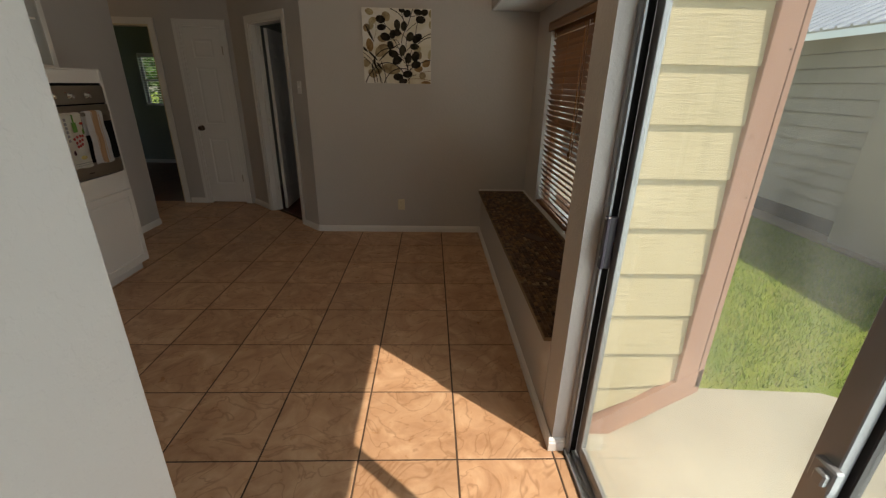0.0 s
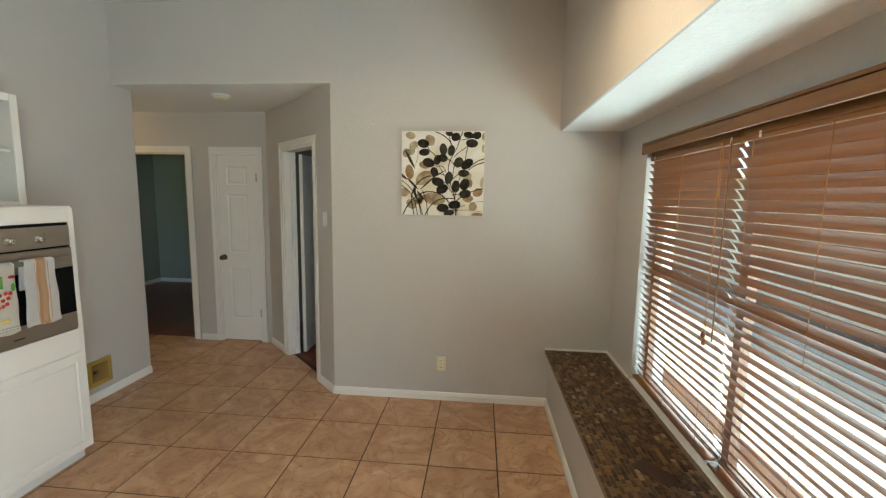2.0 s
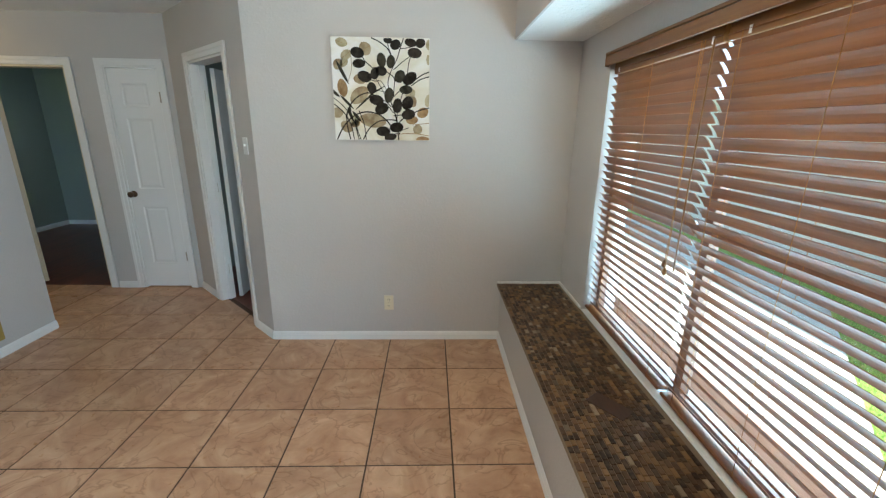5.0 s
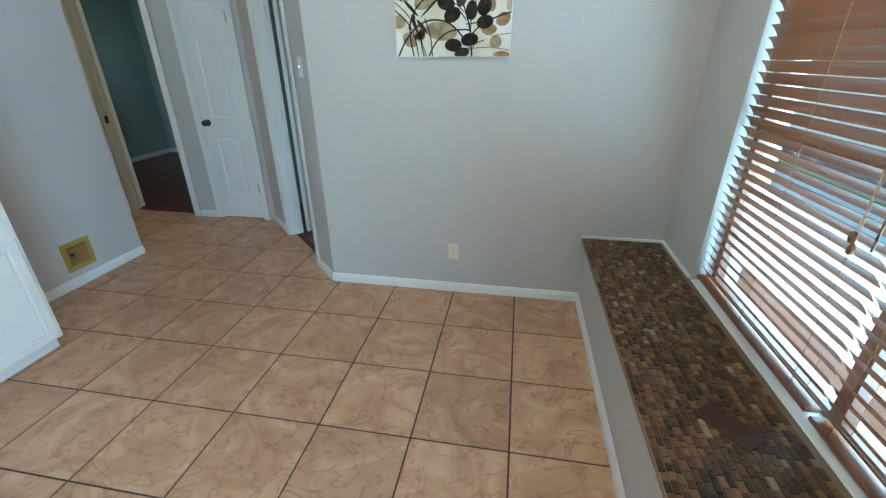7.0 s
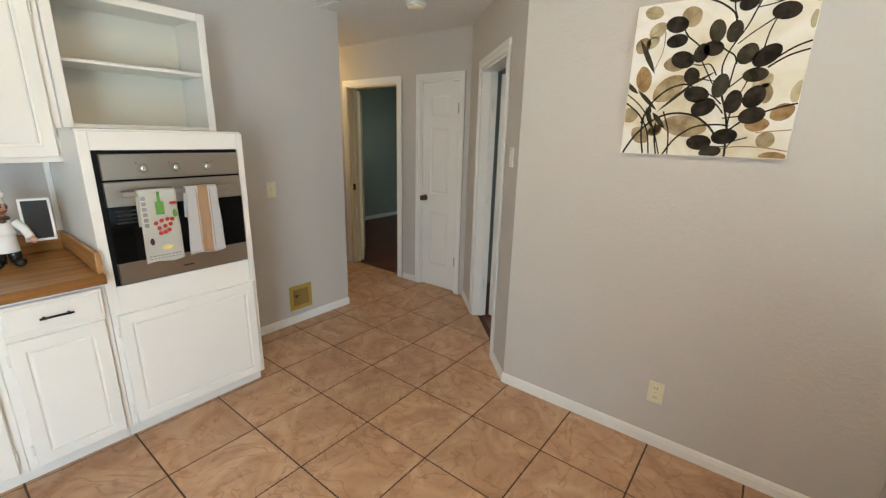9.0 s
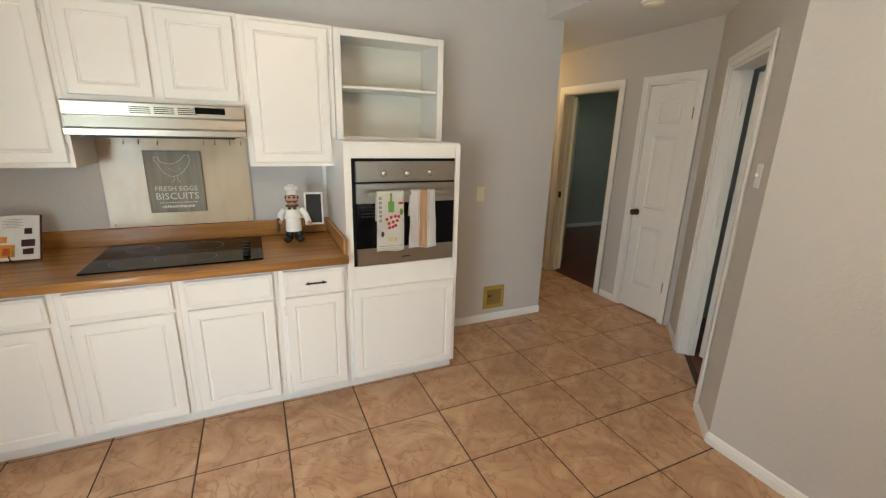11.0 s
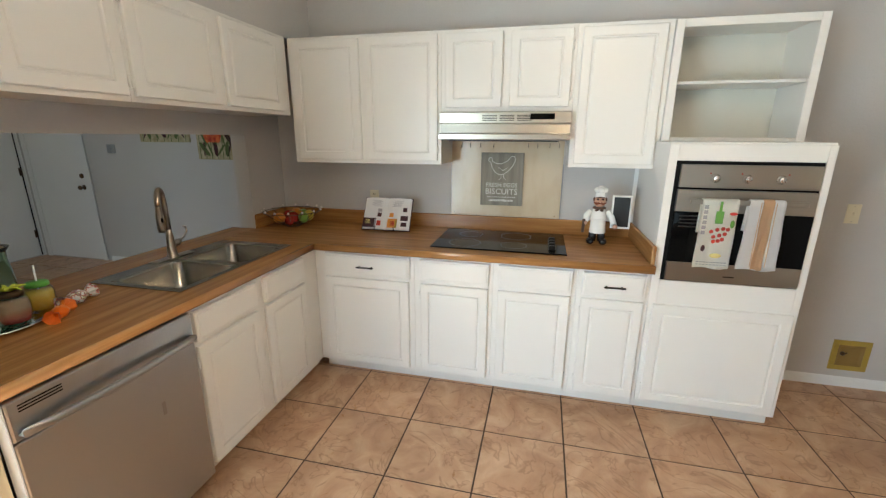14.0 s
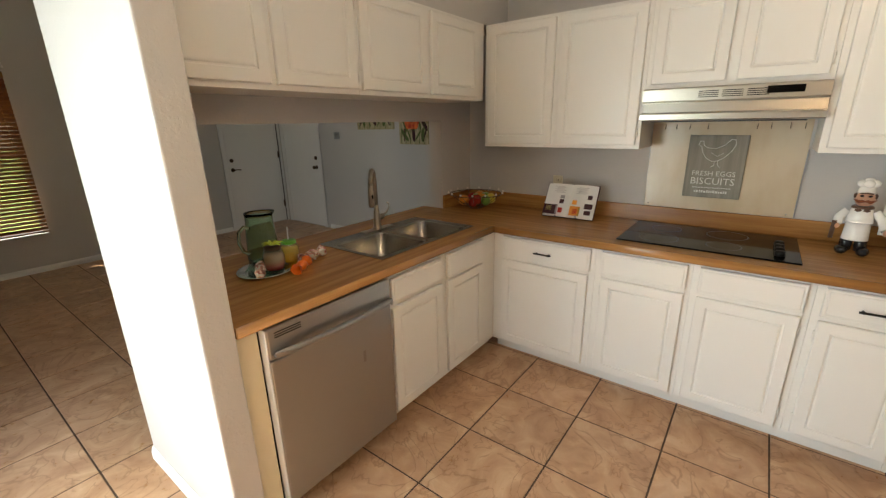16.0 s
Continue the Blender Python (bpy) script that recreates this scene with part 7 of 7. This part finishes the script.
F_OR, F_RED = fruit_mat("orange_peel", (0.62, 0.20, 0.015), (0.68, 0.26, 0.03)), fruit_mat("apple_skin", (0.22, 0.008, 0.01), (0.35, 0.03, 0.02), 0.2)
F_LEM, F_GRN = fruit_mat("lemon_peel", (0.60, 0.46, 0.04), (0.66, 0.52, 0.08)), fruit_mat("lime_skin", (0.14, 0.26, 0.03), (0.22, 0.34, 0.05))
for name, mat, dx, dy, z, r in (("orange", F_OR, 0.055, -0.055, 0.062, 0.036), ("apple", F_RED, 0.03, 0.02, 0.068, 0.038), ("apple", F_RED, -0.055, -0.06, 0.06, 0.036), ("lime", F_GRN, 0.02, 0.085, 0.068, 0.030),
                                ("lemon", F_LEM, -0.045, 0.085, 0.072, 0.030), ("orange", F_OR, -0.03, 0.01, 0.088, 0.034), ("apple", F_RED, 0.08, 0.03, 0.055, 0.028), ("lime", F_GRN, -0.09, 0.02, 0.07, 0.028)):
    solo(name, ball(empty_bm(), (bx + dx * 1.2, by + dy * 1.2, CZ + z), r * 1.18, 1, 1, 1.12 if name in ("lemon", "lime") else 0.93, 3), mat, {"orange": "bright orange in the wire fruit bowl", "apple": "dark red apple in the wire fruit bowl",
         "lime": "green lime in the wire fruit bowl", "lemon": "yellow lemon in the wire fruit bowl"}[name], name, group="fruit in the bowl")
for a in (0.4, 2.2):
    solo("paper_leaf", ball(empty_bm(), (bx + 0.05 * math.cos(a), by + 0.07 * math.sin(a), CZ + 0.112), 0.022, 1.4, 0.7, 0.12, 2), F_GRN, "green leaf on top of the fruit", "leaf", group="fruit leaves")

# drinks tray
TRX, TRY = -0.835, 0.070
tray = thing("tray", (TRX, TRY, CZ), "oval silver serving tray with a raised rim", "tray")
bm = lathe(empty_bm(), [(0, 0.0), (0.09, 0.0), (0.098, 0.003), (0.124, 0.012), (0.132, 0.013), (0.133, 0.010), (0.126, 0.007), (0.1, -0.0005), (0, -0.0005)][::-1], 48, (0, 0, 0), cap=False)
part("tray_body", bm, CHROME, tray, "", Matrix.Translation((TRX, TRY, CZ + 0.001)) @ Matrix.Rotation(radians(25), 4, "Z") @ Matrix.Diagonal((1.10, 0.95, 1, 1)))
TZ = CZ + 0.0015
PX_, PY_ = -0.865, -0.005
pit = thing("pitcher", (PX_, PY_, TZ), "green tinted glass pitcher with a handle", "pitcher")
bm = lathe(empty_bm(), [(0, 0.002), (0.064, 0.002), (0.070, 0.012), (0.071, 0.06), (0.066, 0.15), (0.060, 0.215), (0.059, 0.240), (0.062, 0.256), (0.0595, 0.257), (0.0565, 0.240), (0.0575, 0.215), (0.063, 0.15), (0.067, 0.06), (0.065, 0.02), (0, 0.012)], 36, (PX_, PY_, TZ), cap=False)
for v in bm.verts:
    lip = max(0.0, (v.co.z - TZ - 0.235) / 0.022) * max(0.0, (PX_ - v.co.x) / 0.06) ** 3
    v.co.x -= 0.016 * lip
part("glass_body", bm, GREEN_GLASS, pit, "green tinted glass")
part("pitcher_handle", tube(empty_bm(), [(PX_ + 0.056, PY_ + 0.01, TZ + 0.192), (PX_ + 0.085, PY_ + 0.016, TZ + 0.206), (PX_ + 0.112, PY_ + 0.02, TZ + 0.185), (PX_ + 0.117, PY_ + 0.02, TZ + 0.14), (PX_ + 0.100, PY_ + 0.017, TZ + 0.095), (PX_ + 0.068, PY_ + 0.01, TZ + 0.075)], 0.008, 10), GREEN_GLASS, pit, "curved glass handle")


def jar(x, y, liquid, lid, label, s=1.0, straw=True):
    j = thing("jar", (x, y, TZ), label, "jar", "drink jars")
    prof = [(0, 0.001), (0.034, 0.001), (0.041, 0.009), (0.045, 0.035), (0.045, 0.075), (0.038, 0.094), (0.031, 0.104), (0.029, 0.104), (0.035, 0.093), (0.0425, 0.074), (0.0425, 0.036), (0.0385, 0.012), (0, 0.005)]
    part("glass_body", lathe(empty_bm(), [(a * s, b * s) for a, b in prof], 28, (x, y, TZ), cap=False), CLEAR_GLASS, j, "clear glass jar")
    prof = [(0, 0.0055), (0.038, 0.0125), (0.0418, 0.036), (0.0418, 0.072), (0.038, 0.082), (0, 0.083)]
    part("drink", lathe(empty_bm(), [(a * s, b * s) for a, b in prof], 28, (x, y, TZ), cap=False), liquid, j, "coloured drink")
    part("lid", lathe(empty_bm(), [(a * s, b * s) for a, b in [(0.033, 0.097), (0.035, 0.099), (0.035, 0.110), (0.031, 0.114), (0, 0.114)]], 28, (x, y, TZ)), lid, j, "painted metal lid")
    if straw:
        part("straw", tube(empty_bm(), [(x, y, TZ + 0.05), (x - 0.012, y - 0.016, TZ + 0.172)], 0.003, 8), WHITE_PLASTIC, j, "white straw")
    return j


def drink(name, a, b, low, high):
    """A drink whose colour changes with height."""
    m = material(name, a, 0.12)
    tc = m.node_tree.nodes.new("ShaderNodeTexCoord")
    sep = m.node_tree.nodes.new("ShaderNodeSeparateXYZ")
    m.node_tree.links.new(tc.outputs["Object"], sep.inputs[0])
    base(m, ramp(m, sep.outputs["Z"], [(low, a), (high, b)]))
    return m


jar(-0.958, 0.062, drink("amber_drink", (0.58, 0.27, 0.02), (0.68, 0.46, 0.09), 0.01, 0.08), material("green_lid", (0.13, 0.42, 0.06), 0.4), "glass jar of amber drink with a green lid")
red_jar = jar(-0.848, 0.108, drink("pink_drink", (0.42, 0.05, 0.045), (0.40, 0.27, 0.19), 0.02, 0.06), BRONZE, "glass jar of red drink with a brass lid and leaf garnish", 1.06, False)
bm = empty_bm()
for k in range(7):
    a = 2 * math.pi * k / 7
    tube(bm, [(-0.848, 0.108, TZ + 0.124), (-0.848 + 0.026 * math.cos(a), 0.108 + 0.026 * math.sin(a), TZ + 0.134), (-0.848 + 0.046 * math.cos(a), 0.108 + 0.046 * math.sin(a), TZ + 0.128 + 0.006 * (k % 2))], 0.005, 5, [0.006, 0.006, 0.002])
part("leaf_garnish", bm, material("lime_garnish", (0.42, 0.50, 0.04), 0.4), red_jar, "yellow-green leaf garnish on the lid")


def candy(x, y, mat, label, s=1.0, seed=0, turn=0, z=0.0):
    """A wrapped sweet: a crumpled body with two fanned twists."""
    random.seed(seed)
    bm = ball(empty_bm(), (0, 0, 0.02 * s), 0.02 * s, 1.4, 1.0, 0.95, 3)
    for k in (-1, 1):
        bmesh.ops.create_cone(bm, cap_ends=False, segments=16, radius1=0.022 * s, radius2=0.004 * s, depth=0.03 * s,
                              matrix=Matrix.Translation((k * 0.038 * s, 0, 0.02 * s)) @ Matrix.Rotation(radians(-90 * k), 4, "Y"))
    for i, v in enumerate(bm.verts):
        v.co += Vector((random.uniform(-1, 1), random.uniform(-1, 1), random.uniform(-1, 1))) * 0.0028
        v.co.z = max(v.co.z, 0.0005)
    return solo("wrapped_candy", bm, mat, label, "candy", group="wrapped candies", m=Matrix.Translation((x, y, CZ + z)) @ Matrix.Rotation(radians(turn), 4, "Z"))


candy(-0.925, 0.200, material("orange_wrapper", (0.88, 0.19, 0.02), 0.3), "orange wrapped candy on the countertop", 1.2, 1, 35)
WRAP = material("patterned_wrapper", (0.7, 0.6, 0.5), 0.35)
base(WRAP, ramp(WRAP, noise_of(WRAP, coords(WRAP), 45, 2), [(0.44, (0.80, 0.77, 0.72)), (0.50, (0.65, 0.14, 0.06)), (0.56, (0.14, 0.12, 0.18)), (0.60, (0.75, 0.55, 0.25)), (0.66, (0.8, 0.78, 0.74))]))
candy(-1.045, 0.115, WRAP, "colourful wrapped candy on the countertop", 1.35, 2, 15)
candy(-0.782, 0.098, WRAP, "crumpled patterned wrapped candy on the tray", 1.05, 3, 60, 0.004)

# ---- chandelier ----
CX, CY, RZ = -0.05, 2.365, 2.455
ch = thing("chandelier", (CX, CY, RZ - 0.07), "bronze chandelier with five amber glass shades, lit", "chandelier")
part("canopy", lathe(empty_bm(), [(0, 0), (0.06, 0), (0.055, -0.02), (0.02, -0.035), (0, -0.036)][::-1], 24, (CX, CY, CEILING)), BRONZE, ch, "bronze ceiling canopy")
part("rod", tube(empty_bm(), [(CX, CY, CEILING - 0.03), (CX, CY, RZ + 0.20)], 0.007, 8), BRONZE, ch, "bronze rod")
part("column", lathe(empty_bm(), [(0, -0.075), (0.006, -0.07), (0.008, -0.06), (0.004, -0.052), (0.012, -0.046), (0.026, -0.038), (0.030, -0.02), (0.028, 0.0), (0.034, 0.03), (0.040, 0.045), (0.036, 0.055),
                                          (0.036, 0.13), (0.042, 0.14), (0.030, 0.17), (0.014, 0.21), (0, 0.215)], 24, (CX, CY, RZ)), BRONZE, ch, "turned bronze column")
LIP = material("smoked_amber_lip", (0.045, 0.020, 0.007), 0.3)
RIM = material("dark_shade_rim", (0.05, 0.025, 0.015), 0.35)
for k, (x, y) in enumerate([(-0.01, 2.60), (0.18, 2.40), (0.05, 2.15), (-0.20, 2.20), (-0.26, 2.46)]):
    d = Vector((x - CX, y - CY, 0))
    r = d.length
    d.normalize()

    def along(q, z):
        return (CX + d.x * q, CY + d.y * q, RZ + z)

    arm = part("arm", tube(empty_bm(), [along(0.03, 0.09), along(0.06, 0.06), along(0.09, 0.07), along(0.12, 0.12), along(0.16, 0.175), along(r - 0.02, 0.185), along(r, 0.165), along(r, 0.13)], 0.0055, 8), BRONZE, ch, "curved bronze arm")
    scroll = [along(0.075 + 0.02 * math.cos(a) * (1 - a / 9), 0.11 + 0.025 * math.sin(a) * (1 - a / 9)) for a in [0.5 * q for q in range(13)]]
    part("scroll", tube(empty_bm(), scroll, 0.004, 6), BRONZE, arm, "bronze scroll")
    part("socket", lathe(empty_bm(), [(0, 0.14), (0.012, 0.14), (0.022, 0.125), (0.030, 0.105), (0.032, 0.092), (0, 0.092)][::-1], 20, (x, y, RZ)), BRONZE, ch, "bronze socket cup")
    sh = part("shade", lathe(empty_bm(), [(0.0955, 0.0), (0.088, 0.012), (0.070, 0.045), (0.052, 0.075), (0.034, 0.095), (0.030, 0.097), (0.031, 0.092), (0.048, 0.072), (0.066, 0.043), (0.084, 0.010), (0.0915, -0.001)], 36, (x, y, RZ), cap=False), SHADE, ch, "amber glass shade")
    part("lip", lathe(empty_bm(), [(0.0955, 0.001), (0.103, -0.006), (0.1045, -0.010), (0.1025, -0.009), (0.0945, -0.002)], 36, (x, y, RZ), cap=False), LIP, sh, "smoked amber glass lip")
    part("rim", tube(empty_bm(), [(x + 0.104 * math.cos(a), y + 0.104 * math.sin(a), RZ - 0.010) for a in [2 * math.pi * q / 36 for q in range(37)]], 0.0016, 6), RIM, sh, "thin dark shade rim")
    part("rim", tube(empty_bm(), [(x + 0.094 * math.cos(a), y + 0.094 * math.sin(a), RZ) for a in [2 * math.pi * q / 36 for q in range(37)]], 0.0026, 6), RIM, sh, "dark shade rim")
    part("bulb", lathe(empty_bm(), [(0, -0.004), (0.017, -0.002), (0.024, 0.008), (0.024, 0.042), (0.015, 0.050), (0.020, 0.058), (0.020, 0.072), (0.012, 0.080), (0.012, 0.092), (0, 0.092)], 20, (x, y, RZ)), BULB, ch, "lit bulb")

# trees seen through the bedroom window
for tx, ty, s in ((-6.6, 12.5, 1.0), (-8.6, 14.5, 1.3)):
    tr = thing("tree", (tx, ty, -0.14), "leafy green garden tree behind the bedroom window", "tree", "garden trees")
    part("trunk", tube(empty_bm(), [(tx, ty, -0.14), (tx + 0.05, ty, 1.0 * s), (tx - 0.05, ty + 0.1, 2.2 * s)], 0.1, 8, [0.14, 0.10, 0.06]), BARK, tr)
    random.seed(int(ty))
    vs, fs = [], []
    for k in range(2600):
        a, b = random.uniform(0, 6.283), random.uniform(-1, 1)
        rr = 1.5 * s * (random.random() ** 0.4) * (0.8 + 0.25 * math.sin(3 * a + 2 * b))
        p = Vector((tx + rr * math.cos(a) * math.sqrt(1 - b * b), ty + rr * math.sin(a) * math.sqrt(1 - b * b), 2.0 * s + rr * b * 1.1))
        u = Vector((random.uniform(-1, 1), random.uniform(-1, 1), random.uniform(-1, 1))).normalized() * 0.09
        w = u.cross(Vector((random.uniform(-1, 1), random.uniform(-1, 1), random.uniform(-1, 1)))).normalized() * 0.045
        i0 = len(vs)
        vs += [tuple(q - Vector((tx, ty, -0.14))) for q in (p - u, p + w, p + u, p - w)]
        fs.append((i0, i0 + 1, i0 + 2, i0 + 3))
    me = bpy.data.meshes.new("crown")
    me.from_pydata(vs, [], fs)
    me.materials.append(LEAF)
    crown = new("crown", me)
    crown.parent = tr
    tagged(crown, kind="stuff")

# grass blades near the patio
random.seed(3)
vs, fs = [], []
for k in range(45000):
    x, y = random.uniform(1.2, 4.62), random.uniform(1.0, 5.8)
    if x < 2.66 and y < 1.82:
        continue
    h, a = random.uniform(0.02, 0.055), random.uniform(0, 6.283)
    dx, dy = 0.0035 * math.cos(a), 0.0035 * math.sin(a)
    lx, ly = random.uniform(-0.025, 0.025), random.uniform(-0.025, 0.025)
    i0 = len(vs)
    vs += [(x - dx, y - dy, -0.141), (x + dx, y + dy, -0.141), (x + lx, y + ly, -0.14 + h)]
    fs.append((i0, i0 + 1, i0 + 2))
me = bpy.data.meshes.new("grass_blades")
me.from_pydata(vs, [], fs)
BLADE = material("grass_blade", (0.16, 0.26, 0.04), 0.6)
geo = BLADE.node_tree.nodes.new("ShaderNodeNewGeometry")
base(BLADE, ramp(BLADE, geo.outputs["Random Per Island"], [(0.0, (0.12, 0.22, 0.025)), (0.45, (0.27, 0.40, 0.05)), (0.8, (0.40, 0.48, 0.08)), (1.0, (0.52, 0.47, 0.20))]))
me.materials.append(BLADE)
tagged(new("grass_blades", me), "green lawn grass with dry tips", "grass", kind="stuff")

# ---- floor tiles ----
floor = structure("floor", prism(prism(empty_bm(), [(-5.42, -4.68), (0.74, -4.68), (0.74, 4.2), (-5.42, 4.2)], -0.05, -0.0035), [(-5.42, 4.2), (-0.95, 4.2), (-2.03, 5.285), (-5.42, 5.285)], -0.05, -0.0035),
                  GROUT, "terracotta-coloured ceramic tile floor with dark joints")
P, GAP, TX, TY = 0.4195, 0.0085, 0.272, 3.74
TILE_CACHE = {}


def clipped(poly, a, b, c):
    """Keeps the part of a polygon where a x + b y <= c."""
    out = []
    for i, p in enumerate(poly):
        q = poly[(i + 1) % len(poly)]
        dp, dq = a * p[0] + b * p[1] - c, a * q[0] + b * q[1] - c
        if dp <= 0:
            out.append(p)
        if dp * dq < 0:
            s = dp / (dp - dq)
            out.append((p[0] + (q[0] - p[0]) * s, p[1] + (q[1] - p[1]) * s))
    return out


def tile_mesh(poly):
    key = tuple((round(x, 4), round(y, 4)) for x, y in poly)
    if key not in TILE_CACHE:
        bm = empty_bm()
        cx, cy = sum(p[0] for p in poly) / len(poly), sum(p[1] for p in poly) / len(poly)
        low = [bm.verts.new((x, y, -0.0035)) for x, y in poly]
        mid = [bm.verts.new((x, y, -0.0012)) for x, y in poly]
        top = [bm.verts.new((x + (0.0022 if x < cx else -0.0022), y + (0.0022 if y < cy else -0.0022), 0.0)) for x, y in poly]
        n = len(poly)
        bm.faces.new(top)
        for k in range(n):
            bm.faces.new([low[k], low[(k + 1) % n], mid[(k + 1) % n], mid[k]])
            bm.faces.new([mid[k], mid[(k + 1) % n], top[(k + 1) % n], top[k]])
        me = bpy.data.meshes.new("tile")
        bm.to_mesh(me)
        bm.free()
        me.materials.append(TILE)
        TILE_CACHE[key] = me
    return TILE_CACHE[key]


def make_tile(i, j, parent):
    x0, x1 = TX + i * P + GAP / 2, TX + (i + 1) * P - GAP / 2
    y0, y1 = TY + j * P + GAP / 2, TY + (j + 1) * P - GAP / 2
    poly = [(x0, y0), (x1, y0), (x1, y1), (x0, y1)]
    if (x0 + x1) / 2 < -1.0:
        n = Vector((-DIAG_DIR.y, DIAG_DIR.x))
        if n.dot(Vector((1, 1))) < 0:
            n = -n
        p0 = Vector((DIAG_A.x, DIAG_A.y)) + n * 0.05
        poly = clipped(poly, n.x, n.y, n.dot(p0))
        poly = clipped(poly, 0, 1, 5.28) if poly else poly
    else:
        poly = clipped(poly, 0, 1, NORTH + 0.05)
    if poly:
        poly = clipped(poly, 1, 0, 0.738)
    if poly:
        poly = clipped(poly, 0, -1, 4.6)
    if poly:
        poly = clipped(poly, -1, 0, 5.4)
    if not poly or len(poly) < 3:
        return None
    ax, ay = poly[0]
    if max(p[0] for p in poly) < -2.95 and -0.2 < ay < 4.1:
        return None
    if max(p[0] for p in poly) < -4.05 and ay < 0:
        return None
    if max(p[0] for p in poly) - min(p[0] for p in poly) < 0.01 or max(p[1] for p in poly) - min(p[1] for p in poly) < 0.01:
        return None
    ob = new("tile", tile_mesh([(x - ax, y - ay) for x, y in poly]))
    ob.parent = parent
    ob.location = (ax, ay, 0)
    return ob


for j in range(-21, 5):
    for i in range(-14, 3):
        make_tile(i, j, floor)
